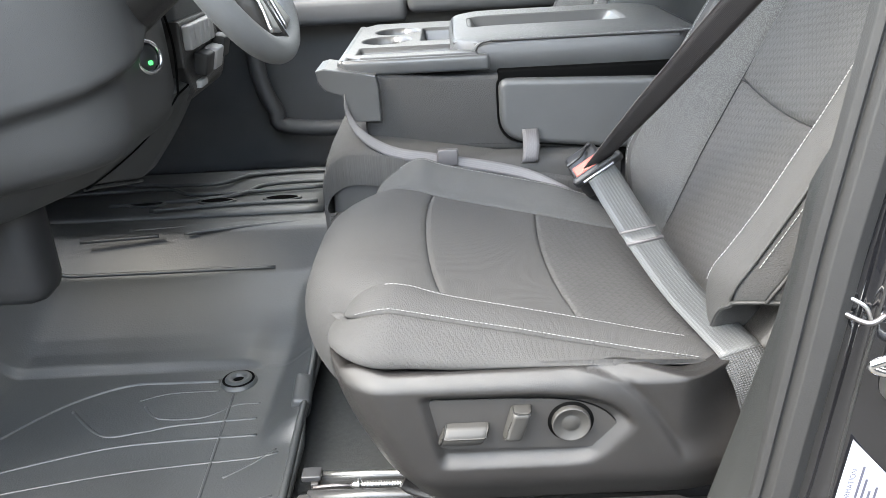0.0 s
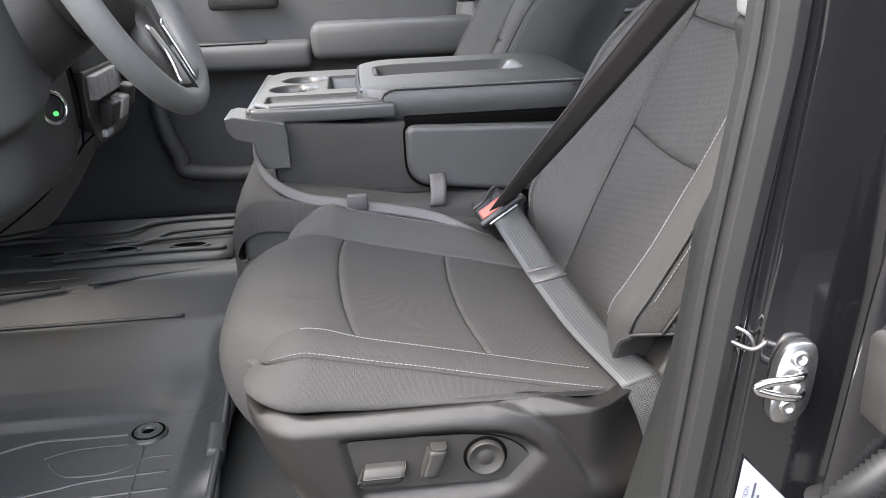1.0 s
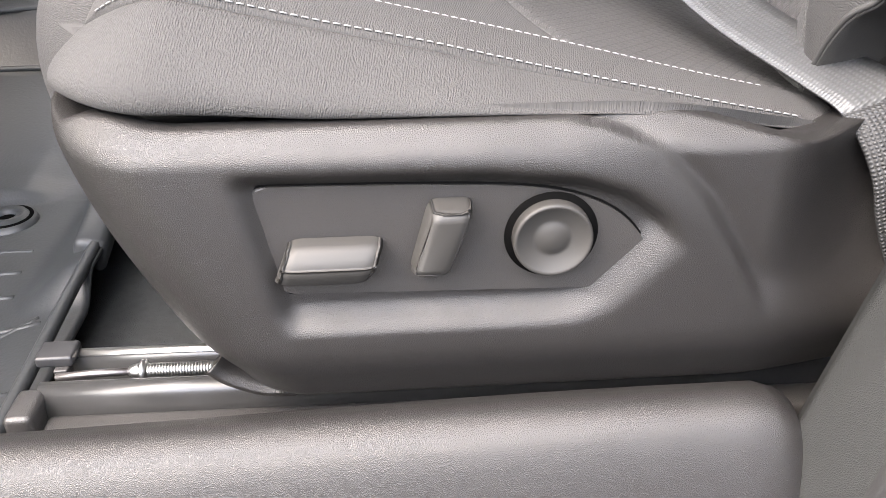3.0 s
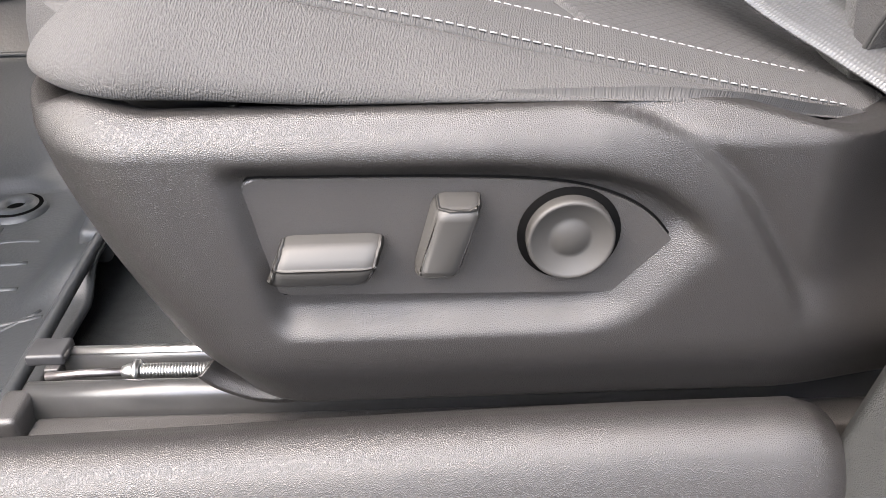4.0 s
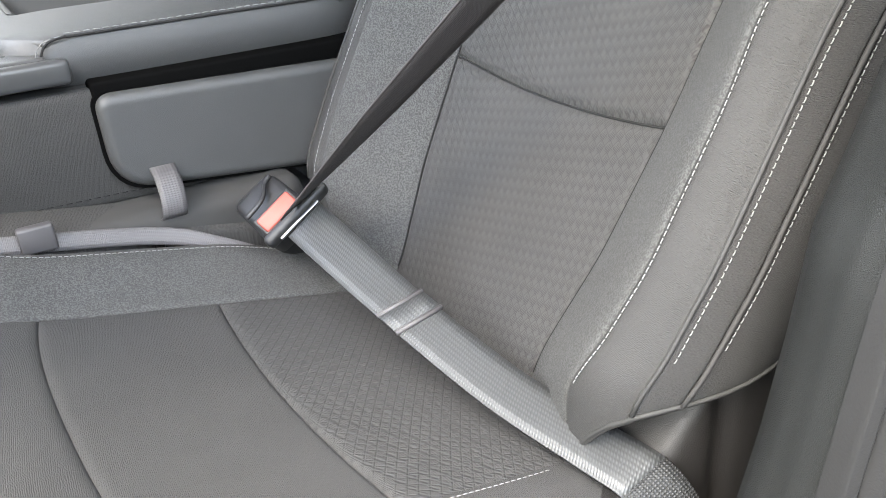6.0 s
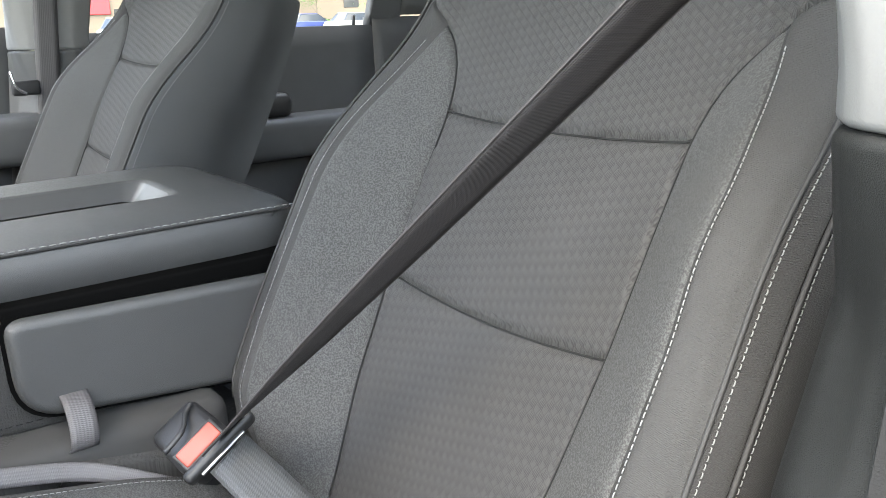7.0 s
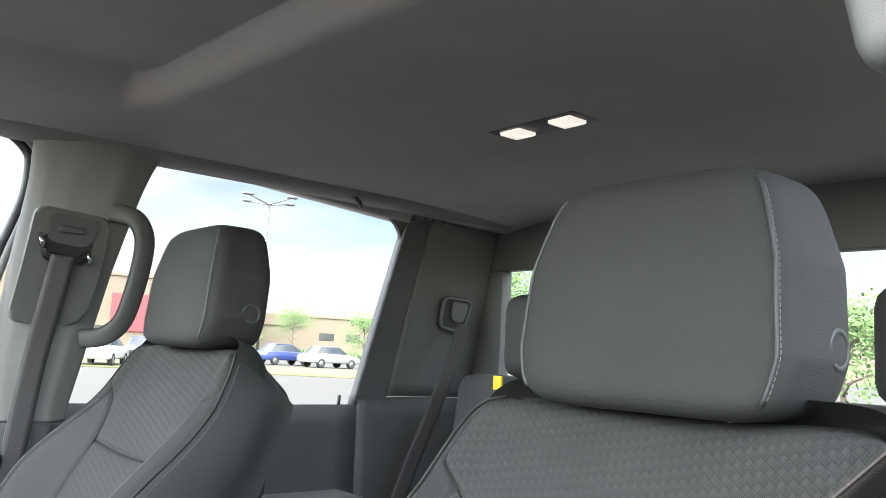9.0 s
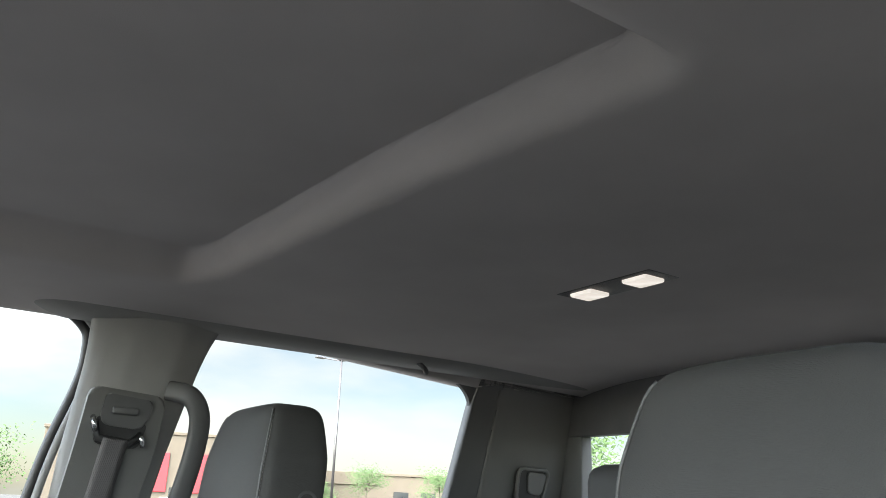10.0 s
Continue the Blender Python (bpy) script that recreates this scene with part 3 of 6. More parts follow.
def cush_point(d, y, lift=0.0):
    """A point on the cushion: d metres along the profile from the front's foot, y across."""
    i = max(0, min(len(CUSH) - 2, int(np.searchsorted(CUSH_LEN, d)) - 1))
    t = (d - CUSH_LEN[i]) / (CUSH_LEN[i + 1] - CUSH_LEN[i])
    p = CUSH[i].lerp(CUSH[i + 1], t)
    tang = (CUSH[i + 1] - CUSH[i]).normalized()
    nx, nz = -tang[1], tang[0]
    k = abs(y - 0.27) / 0.27
    front = 1 - sstep(-0.15, 0.05, p[0])
    x = p[0] + min(0.062, 0.05 * (k / 0.607) ** 3.8) * front
    dip = 0.006 * (1 - min(1, k / 0.62) ** 2) * sstep(-0.05, 0.1, p[0])
    far = sstep(0.43, 0.515, y) * (1 - sstep(0.515, 0.60, y)) * sstep(-0.14, -0.02, p[0]) * (1 - 0.75 * sstep(0.18, 0.36, p[0]))
    return Vector((x + nx * lift, y, p[1] + nz * lift - dip + 0.024 * far))


def cush_panel(x0, x1, y0, y1, bow0=0.0, bow1=0.0):
    """Cushion panel between two seams; the bows push the seams' middles forward."""
    d0, d1 = (cush_profile(x0) if x0 > -0.13 else 0.0), cush_profile(x1)

    def F(u, v):
        y = lerp(y0, y1, v)
        bulge = 4 * v * (1 - v)
        d = lerp(d0 - bow0 * bulge + (0.016 * (1 - v) if x0 > -0.13 else 0), d1 - bow1 * bulge + 0.016 * (1 - v), u)
        return cush_point(d, y)
    return F, (lambda u, v: (lerp(d0, d1, u), lerp(y0, y1, v)))


BACK_B, BACK_U, BACK_N = Vector((0.365, 0.315, 0.29)), Vector((0.469, 0, 0.883)), Vector((-0.883, 0, 0.469))
S_TOP = 0.63
SEAM_1, SEAM_2 = 0.215, 0.400


def smooth_table(xs, ys):
    """A table with rounded corners."""
    base = table(xs, ys)

    def f(x):
        return sum(base(x + k) for k in (-0.015, -0.0075, 0, 0.0075, 0.015)) / 5
    return f


back_half = smooth_table([0.0, 0.06, 0.14, 0.30, 0.42, 0.52, 0.575, 0.60, 0.63], [0.262, 0.278, 0.284, 0.283, 0.277, 0.260, 0.243, 0.225, 0.180])
back_inner = smooth_table([0.0, 0.10, 0.215, 0.40, 0.44, 0.47, 0.495, 0.52], [0.120, 0.140, 0.150, 0.154, 0.163, 0.180, 0.204, 0.235])
back_stitch = smooth_table([0.0, 0.05, 0.12, 0.24, 0.36, 0.44, 0.495, 0.52], [0.204, 0.228, 0.239, 0.241, 0.234, 0.218, 0.204, 0.203])


def cheek(s):
    """Outer border of the upper panel above the bolsters."""
    return back_inner(s) if s < 0.495 else lerp(back_inner(0.495), back_half(s) - 0.012, sstep(0.495, 0.530, s))


def outer_border(s):
    return back_stitch(s) if s < 0.495 else max(back_stitch(0.495), lerp(back_stitch(0.495), back_half(s) - 0.012, sstep(0.495, 0.530, s)))


def back_d(s, w):
    """Height of the backrest's front over its plane, with the seams pressed in."""
    a = abs(w)
    hw = back_half(s)
    inn, sti = back_inner(min(s, 0.49)), back_stitch(min(s, 0.49))
    live = (1 - 0.86 * sstep(0.28, 0.52, s)) * sstep(-0.09, 0.05, s)
    ramp = min(1.0, max(0.0, (a - inn + 0.01) / (sti - inn + 0.02)))
    bol = 0.074 * live * (ramp * ramp * (3 - 2 * ramp) * 0.45 + ramp * 0.55)
    e = max(0.0, (a - (hw - 0.055)) / 0.055)
    bol -= (0.006 + 0.10 * bol) * e ** 2.2
    mid = -0.007 * (1 - (a / 0.16) ** 2) if a < 0.16 else 0.0
    top = -0.055 * sstep(0.585, 0.645, s) ** 2
    puff = 0.004 * math.sin(math.pi * min(1, max(0, (s - SEAM_1) / (SEAM_2 - SEAM_1)))) if a < 0.15 else 0
    g = 0.0
    for dist, dep, wd in ((a - cheek(s), 0.0050, 0.0040), ((a - back_stitch(s)) if s < 0.495 else 9, 0.0022, 0.0028), (a - hw + 0.004, 0.004, 0.005)):
        g += dep * math.exp(-(dist / wd) ** 2)
    if a < inn:
        bulge = 1 - (a / 0.15) ** 2
        for s0, sag in ((SEAM_1, 0.010), (SEAM_2, 0.006)):
            g += 0.0065 * math.exp(-((s - s0 + sag * bulge) / 0.0045) ** 2)
    return bol + mid + puff + top - g


def back_point(s, w, lift=0.0):
    return BACK_B + BACK_U * s + Vector((0, w, 0)) + BACK_N * (back_d(s, w) + lift)


EDGE_V = [0.0, 0.004, 0.010, 0.02, 0.035, 0.06]


def back_piece(s0, s1, wl, wr, n_mid, sag0=0.0, sag1=0.0, low=None):
    """One cloth piece of the backrest; rows every 5 mm, so that neighbours meet exactly."""
    n = round((s1 - s0) / 0.005)
    vs_ = EDGE_V + [lerp(0.08, 0.92, i / n_mid) for i in range(n_mid + 1)] + [1 - v for v in reversed(EDGE_V)]
    bm = bmesh.new()
    lay = bm.loops.layers.uv.verify()
    grid, uvs = [], []
    for i in range(n + 1):
        row, ruv = [], []
        for v in vs_:
            bulge = 4 * v * (1 - v)
            s = lerp(s0 - sag0 * bulge + (low(v) if low else 0.0), s1 - sag1 * bulge, i / n)
            w = lerp(wl(s), wr(s), v)
            row.append(bm.verts.new(back_point(s, w)))
            ruv.append((s, w))
        grid.append(row)
        uvs.append(ruv)
    for i in range(n):
        for j in range(len(vs_) - 1):
            q = ((i, j), (i, j + 1), (i + 1, j + 1), (i + 1, j))
            f = bm.faces.new([grid[a][b] for a, b in q])
            for lp, (a, b) in zip(f.loops, q):
                lp[lay].uv = uvs[a][b]
    bm.normal_update()
    if sum(f.normal.dot(BACK_N) for f in bm.faces) < 0:
        bmesh.ops.reverse_faces(bm, faces=bm.faces[:])
    bmesh.ops.remove_doubles(bm, verts=bm.verts[:], dist=1e-5)
    return bm


def ridge_z(x):
    """Crest of the rounded shoulder that frames the control recess and bends down behind it."""
    return float(np.interp(x, [-0.06, 0.116, 0.166, 0.192, 0.209, 0.226, 0.24, 0.27], [0.274, 0.272, 0.267, 0.258, 0.245, 0.223, 0.197, 0.14]))


def crease_x(z):
    """Valley behind the bent shoulder."""
    return float(np.interp(z, [0.10, 0.150, 0.189, 0.210, 0.244, 0.270, 0.281, 0.292], [0.30, 0.284, 0.265, 0.253, 0.231, 0.206, 0.179, 0.130]))


def shield_y(x, z):
    """Outer face of the side shield: shoulder, control recess, set-back rear field."""
    zr, xc = ridge_z(x), crease_x(z)
    left = 0.011 - 0.19 * (z - 0.171)
    low = 0.180 + 0.93 * (z - 0.172)
    inside = sstep(left - 0.003, left + 0.011, x) * sstep(0.169, 0.187, z) * (1 - sstep(zr - 0.019, zr - 0.006, z)) * (1 - sstep(-0.034, 0.006, x - low))
    over = max(0.0, (z - zr + 0.005) / max(0.010, 0.295 - zr))
    front = -0.008 + 0.010 * inside + (0.019 * over ** 1.9 if x < 0.15 else lerp(0.019, 0.011, sstep(0.15, 0.20, x)) * over ** 1.9)
    rear = -0.0035 + 0.019 * sstep(0.266, 0.292, z) + 0.003 * math.exp(-((x - xc) / 0.012) ** 2)
    k = sstep(-0.004, 0.005, x - xc)
    fade = sstep(0.165, 0.200, z)
    y = lerp(front, lerp(front, rear, k), fade)
    y += 0.014 * (1 - sstep(0.112, 0.168, z)) ** 1.4
    y += 0.052 * sstep(0.265, 0.360, x) * lerp(0.25, 1.0, sstep(0.15, 0.25, z))
    return y


shield_front = smooth_table([0.118, 0.135, 0.145, 0.167, 0.194, 0.229, 0.257, 0.297, 0.325], [0.000, -0.012, -0.020, -0.032, -0.047, -0.062, -0.070, -0.076, -0.080])


def make_seat():
    seat = thing("front_seat", (0.12, 0.30, 0.10), "charcoal cloth bucket seat with grey stitching and power controls", "car seat", "front seats")
    # cushion
    for n, x0, x1, b0, b1 in (("front", -0.2, -0.004, 0.0, 0.008), ("middle", -0.004, 0.156, 0.008, 0.012), ("rear", 0.156, 0.40, 0.012, 0.0)):
        F, uv = cush_panel(x0, x1, 0.098, 0.43, b0, b1)
        part("cushion_panel", pad(F, 22, 22, 0.007, 0.0035, sides=(1, 1, 0, 1), uv=uv, sign=1), CLOTH_CHECK if n == "rear" else CLOTH, seat)
    F, uv = cush_panel(-0.2, 0.40, 0.43, 0.515)
    part("cushion_bolster", pad(F, 60, 8, 0.006, 0.003, uv=uv), CLOTH_SPECK, seat, "heather grey cloth strip")
    F, uv = cush_panel(-0.2, 0.40, 0.515, 0.575)

    def far_side(u, v):
        p = F(u, v)
        p.z -= 0.10 * v ** 2
        return p
    part("cushion_bolster", pad(far_side, 60, 8, 0.005, 0.002, uv=uv), CLOTH, seat)

    st = table([-0.11, -0.056, -0.008, 0.042, 0.095, 0.15, 0.248, 0.30, 0.36], [0.337, 0.3425, 0.332, 0.3205, 0.309, 0.2955, 0.273, 0.262, 0.243])

    def stitch_a(x):
        return Vector((x, 0.050, st(x)))

    # near edge of the cushion: u runs from the front seam round the corner and back to the belt
    def edge_at(u):
        """(x, how far round the corner in radians, share along the straight)"""
        if u < 0.28:
            return None, (1 - u / 0.28) * math.pi * 0.53, 0.0
        return lerp(-0.036, 0.338, (u - 0.28) / 0.72), 0.0, (u - 0.28) / 0.72

    def seam_line(u):
        x, ang, k = edge_at(u)
        if x is None:
            x = -0.036 - 0.058 * math.sin(ang)
            return Vector((x, 0.050 + 0.056 * (1 - math.cos(ang)), st(-0.036) - 0.026 * math.sin(ang) ** 2))
        return Vector((x, 0.050, st(x)))

    def border(u):
        x, ang, k = edge_at(u)
        if x is None:
            return Vector((-0.036 - 0.073 * math.sin(ang), 0.012 + 0.088 * (1 - math.cos(ang)), 0.288 + 0.006 * sstep(0.1, 1.0, math.sin(ang)) - 0.020 * (1 - math.cos(ang)) ** 2))
        z = lerp(0.288, 0.284, sstep(-0.036, 0.05, x))
        return Vector((x, 0.012 + 0.034 * sstep(0.20, 0.31, x), lerp(z, min(z, st(x) - 0.004), sstep(0.16, 0.29, x))))

    def centre_edge(x):
        lo, hi = cush_profile(-0.125) * 0.72, CUSH_LEN[-1]
        for _ in range(30):
            m = (lo + hi) / 2
            if cush_point(m, 0.099).x < x:
                lo = m
            else:
                hi = m
        return cush_point((lo + hi) / 2, 0.099)

    def near_top(u, v):
        a = seam_line(u)
        p = a.lerp(centre_edge(a.x), v)
        p.z += 0.004 * math.sin(math.pi * v) * sstep(0.0, 0.28, u)
        return p
    part("cushion_bolster", pad(near_top, 60, 8, 0.006, 0.003, sides=(0, 1, 1, 0), uv=lambda u, v: (u * 0.52, v * 0.05)), CLOTH, seat)

    part("cushion_core", block(-0.078, 0.0, 0.058, 0.125, 0.26, 0.336, 0.022), CLOTH, seat)

    def near_side(u, v):
        lo, hi = border(u), seam_line(u)
        ang = edge_at(u)[1]
        out = Vector((-math.sin(ang), -math.cos(ang), 0))
        h = (hi - lo).length
        p = lo.lerp(hi, v)
        p += out * (math.sin(math.pi * v ** 0.75) * min(0.015, 0.27 * h))
        return p
    part("cushion_bolster", pad(near_side, 70, 16, 0.005, 0.0025, uv=lambda u, v: (u * 0.50, v * (seam_line(u) - border(u)).length * 1.15), sides=(0, 1, 1, 1), sign=1, lip=0.004), CLOTH, seat)
    line = [near_top(u, 0.07) + Vector((0, 0, 0.0002)) for u in np.linspace(0.15, 0.93, 80)]
    part("stitching", stitches(line, (0, -0.5, 0.8), 0.0034, 0.0020, 0.00042), THREAD, seat, "pale grey contrast stitching")
    line = [near_top(u, 0.90) for u in np.linspace(0.26, 0.92, 70)]
    part("stitching", stitches(line, (0, -0.1, 1), 0.0034, 0.0020, 0.00042), THREAD, seat, "pale grey contrast stitching")
    line = [cush_point(cush_profile(x), 0.508, 0.001) for x in np.linspace(-0.10, 0.30, 40)]
    part("stitching", stitches(line, (0, 0, 1), 0.0034, 0.0020, 0.0004), THREAD, seat)

    # side shield
    def shield(u, v):
        z = lerp(0.1185, 0.285, v)
        xf = shield_front(z)
        if u < 0.25:
            ang = (1 - u / 0.25) * math.pi / 2
            x = xf + 0.026 - 0.066 * math.sin(ang)
            yo = 0.100 * (1 - math.cos(ang))
        else:
            x, yo = lerp(xf + 0.026, 0.46, (u - 0.25) / 0.75), 0.0
        top = 0.285 + 0.008 * (1 - sstep(-0.09, -0.03, x)) * (1 - 2.6 * min(0.5, yo / 0.06)) - 0.018 * sstep(0.20, 0.31, x)
        z = lerp(0.1185, top, min(1.0, v / 0.92)) - 0.011 * max(0.0, v - 0.94) / 0.06
        ledge = 0.046 * max(0.0, v - 0.92) / 0.08
        ang = (1 - u / 0.25) * math.pi / 2 if u < 0.25 else 0.0
        return Vector((x + ledge * math.sin(ang), shield_y(x, z) + yo + ledge * math.cos(ang), z))
    part("side_shield", pad(shield, 170, 130, 0.004, 0.002, sides=(0, 1, 1, 1), sign=1, uv=lambda u, v: (u * 0.5, v * 0.17), lip=0.012), PLASTIC, seat, "grained dark plastic side shield")

    # shoulder that rises from the shield to the backrest's hinge
    crest = spline([(0.318, 0.058, 0.236), (0.340, 0.057, 0.246), (0.362, 0.052, 0.276), (0.390, 0.046, 0.318), (0.430, 0.040, 0.342), (0.50, 0.036, 0.352)], 8)

    def shoulder(u, v):
        f = u * (len(crest) - 1)
        i = min(len(crest) - 2, int(f))
        p = crest[i].lerp(crest[i + 1], f - i)
        prof = spline([(-0.012, -0.16), (-0.010, -0.09), (-0.008, -0.035), (-0.003, -0.008), (0.008, 0.0), (0.030, 0.001), (0.075, -0.002)], 6)
        g = v * (len(prof) - 1)
        j = min(len(prof) - 2, int(g))
        q = prof[j].lerp(prof[j + 1], g - j)
        dent = 0.008 * math.exp(-((p.x - 0.415) / 0.012) ** 2) * (1 - sstep(0.35, 0.75, v))
        return Vector((p.x, p.y + q[0] + dent, p.z + q[1]))
    part("hinge_cover", sheet(shoulder, 50, 40), PLASTIC, seat, "grained plastic hinge cover")
    part("seat_base", block(-0.04, 0.42, 0.06, 0.50, 0.085, 0.235, 0.02), PLASTIC_BLACK, seat)
    toe = spline([(-0.036, 0.010, 0.137), (-0.028, 0.012, 0.128), (-0.010, 0.013, 0.119), (0.010, 0.014, 0.1165)], 6)
    part("seat_foot", ruled(toe, [p + Vector((0.016, 0.045, 0.004)) for p in toe], 6, 0.004), PLASTIC, seat)

    # control plate and its switches
    outline = rounded([(0.0005, 0.2562, 0.009), (0.09, 0.2546, 0.05), (0.152, 0.2510, 0.03), (0.188, 0.2370, 0.02), (0.2085, 0.2105, 0.006), (0.188, 0.1895, 0.012), (0.0105, 0.1938, 0.007)])
    c = Vector((0.1, 0, 0.22))

    def grown(k, y):
        return [c + (p - c) * (1 + k) + Vector((0, y, 0)) for p in outline]
    ring = [c + Vector(((p.x - c.x) * 1.012, 0.0007, (p.z - c.z) * 1.030)) for p in outline]
    # black ring in place of the shaded gap round the plate
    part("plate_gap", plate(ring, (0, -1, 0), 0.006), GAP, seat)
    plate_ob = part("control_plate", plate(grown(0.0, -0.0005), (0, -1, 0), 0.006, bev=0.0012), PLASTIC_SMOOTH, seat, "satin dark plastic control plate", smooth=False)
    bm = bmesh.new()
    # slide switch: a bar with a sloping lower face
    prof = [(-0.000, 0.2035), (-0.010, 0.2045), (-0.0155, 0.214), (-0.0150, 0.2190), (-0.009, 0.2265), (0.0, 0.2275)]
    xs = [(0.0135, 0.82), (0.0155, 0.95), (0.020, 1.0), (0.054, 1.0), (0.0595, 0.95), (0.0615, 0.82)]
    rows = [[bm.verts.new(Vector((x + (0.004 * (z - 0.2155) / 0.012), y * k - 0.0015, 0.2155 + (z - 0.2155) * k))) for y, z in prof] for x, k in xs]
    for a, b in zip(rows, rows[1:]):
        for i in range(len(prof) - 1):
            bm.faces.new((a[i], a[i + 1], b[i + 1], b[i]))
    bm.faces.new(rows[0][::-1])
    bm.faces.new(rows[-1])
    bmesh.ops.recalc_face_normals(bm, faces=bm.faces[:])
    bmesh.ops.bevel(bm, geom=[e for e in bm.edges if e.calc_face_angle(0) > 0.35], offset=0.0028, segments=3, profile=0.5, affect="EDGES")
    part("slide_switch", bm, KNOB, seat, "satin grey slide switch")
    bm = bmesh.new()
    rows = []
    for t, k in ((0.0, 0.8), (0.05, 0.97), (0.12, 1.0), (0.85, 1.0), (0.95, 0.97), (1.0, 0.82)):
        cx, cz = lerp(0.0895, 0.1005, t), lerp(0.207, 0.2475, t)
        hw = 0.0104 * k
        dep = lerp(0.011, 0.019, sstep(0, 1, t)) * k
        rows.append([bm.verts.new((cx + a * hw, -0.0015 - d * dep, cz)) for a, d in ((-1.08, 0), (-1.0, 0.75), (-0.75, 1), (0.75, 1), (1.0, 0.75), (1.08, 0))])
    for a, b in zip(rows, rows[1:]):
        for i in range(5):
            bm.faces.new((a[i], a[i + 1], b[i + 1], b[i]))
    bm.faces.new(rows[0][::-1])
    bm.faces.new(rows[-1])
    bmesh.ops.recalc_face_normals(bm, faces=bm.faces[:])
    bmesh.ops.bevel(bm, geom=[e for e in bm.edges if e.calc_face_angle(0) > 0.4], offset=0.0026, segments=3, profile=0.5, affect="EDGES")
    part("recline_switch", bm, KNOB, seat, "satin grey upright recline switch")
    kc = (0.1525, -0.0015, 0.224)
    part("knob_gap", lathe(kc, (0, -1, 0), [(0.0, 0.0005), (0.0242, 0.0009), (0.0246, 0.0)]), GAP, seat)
    part("lumbar_knob", lathe(kc, (0, -1, 0), [(0.0208, 0.0), (0.0208, 0.006), (0.0204, 0.0076), (0.0194, 0.0082), (0.0184, 0.0074), (0.011, 0.0042), (0.0092, 0.0038), (0.0082, 0.0048), (0.0, 0.0052)], 48), KNOB, seat, "round satin grey lumbar knob")

    # backrest: three embossed middle panels, heather strips, outer bolsters
    def foot_rise(v):
        return 0.070 * v
    inner_l, inner_r = (lambda s: -back_inner(s)), (lambda s: back_inner(s))
    part("back_panel", back_piece(-0.05, SEAM_1, inner_l, inner_r, 30, 0.0, 0.010), CLOTH_CHECK, seat, "embossed charcoal cloth")
    part("back_panel", back_piece(SEAM_1, SEAM_2, inner_l, inner_r, 30, 0.010, 0.006), CLOTH_CHECK, seat, "embossed charcoal cloth")
    part("back_panel", back_piece(SEAM_2, S_TOP, lambda s: -cheek(s), cheek, 40, 0.006, 0.0), CLOTH_CHECK, seat, "embossed charcoal cloth")
    edge_of = {}
    for sg in (-1, 1):
        part("back_strip", back_piece(-0.05, 0.495, lambda s: sg * back_inner(s), lambda s: sg * back_stitch(s), 10), CLOTH_SPECK, seat, "heather grey cloth strip")
        part("back_bolster", back_piece(-0.05, S_TOP, lambda s: sg * outer_border(s), lambda s: sg * back_half(s), 12, low=foot_rise), CLOTH_SIDE, seat, "charcoal ribbed cloth bolster")

        def side(u, t, sg=sg):
            s = lerp(0.020 + 0.13 * t * sstep(0, 0.1, t + 0.05), 0.618, u) - 0.030 * t * sstep(0.75, 1.0, u)
            w = back_half(s)
            d0 = back_d(s, w)
            d = lerp(d0, -0.150, t)
            return BACK_B + BACK_U * s + BACK_N * d + Vector((0, sg * (w + 0.016 * math.sin(math.pi * min(1, t * 1.4)) - 0.020 * sstep(0.5, 1.0, t)), 0))
        if sg < 0:
            edge_of[sg] = side
            part("back_gusset", pad(lambda u, v: side(u, 0.15 * v), 50, 8, 0.004, 0.002, sign=sg, lip=0.004), CLOTH, seat, "charcoal cloth side gusset")
            part("back_side", pad(lambda u, v: side(u, lerp(0.15, 1.0, v)), 50, 12, 0.004, 0.002, sides=(1, 1, 1, 0), sign=sg, lip=0.004), CLOTH_SIDE, seat, "charcoal cloth side panel")
            part("piping", tube([side(u, 0.15) + Vector((0, sg * 0.001, 0)) for u in np.linspace(0, 0.97, 50)], 0.0020, 6), CLOTH_SIDE, seat)
            for t, r in ((0.022, 0.0005), (0.172, 0.00045)):
                ln = [side(u, t) + Vector((0, sg * 0.0008, 0)) for u in np.linspace(0.08, 0.93, 80)]
                part("stitching", stitches(ln, (0, sg, 0), 0.0034, 0.0020, r), THREAD, seat)
        else:
            def inboard(u, v):
                p = side(u, v)
                p.y -= sg * (0.010 * math.sin(math.pi * min(1, v * 1.4)) + 0.016 * v)
                return p
            edge_of[sg] = inboard
            part("back_side", pad(inboard, 50, 14, 0.004, 0.002, sides=(1, 1, 1, 0), sign=sg, lip=0.004), VINYL, seat, "dark vinyl side panel")
            ln = [inboard(u, 0.05) + Vector((0, sg * 0.0008, 0)) for u in np.linspace(0.08, 0.95, 80)]
            part("stitching", stitches(ln, (0, sg, 0), 0.0034, 0.0020, 0.0004), THREAD, seat)
        pipe = [back_point(s, sg * back_half(s), 0.002) for s in np.linspace(0.022, 0.612, 60)]
        part("piping", tube(pipe, 0.0018, 6), CLOTH_FINE, seat)
        foot = []
        for v in np.linspace(0.0, 1.0, 22):
            ss = -0.05 + foot_rise(v)
            foot.append(back_point(ss, sg * lerp(outer_border(ss), back_half(ss), v)))
        foot += [side(0, t) for t in np.linspace(0.06, 0.9, 12)]
        part("back_foot", ruled(foot, [p + BACK_U * 0.020 - BACK_N * 0.085 * (1 - i / 34) - Vector((0, sg * 0.05 * i / 34, 0)) for i, p in enumerate(foot)], 6, 0.003), CLOTH, seat)
        part("piping", tube(foot, 0.0019, 6), CLOTH_FINE, seat)
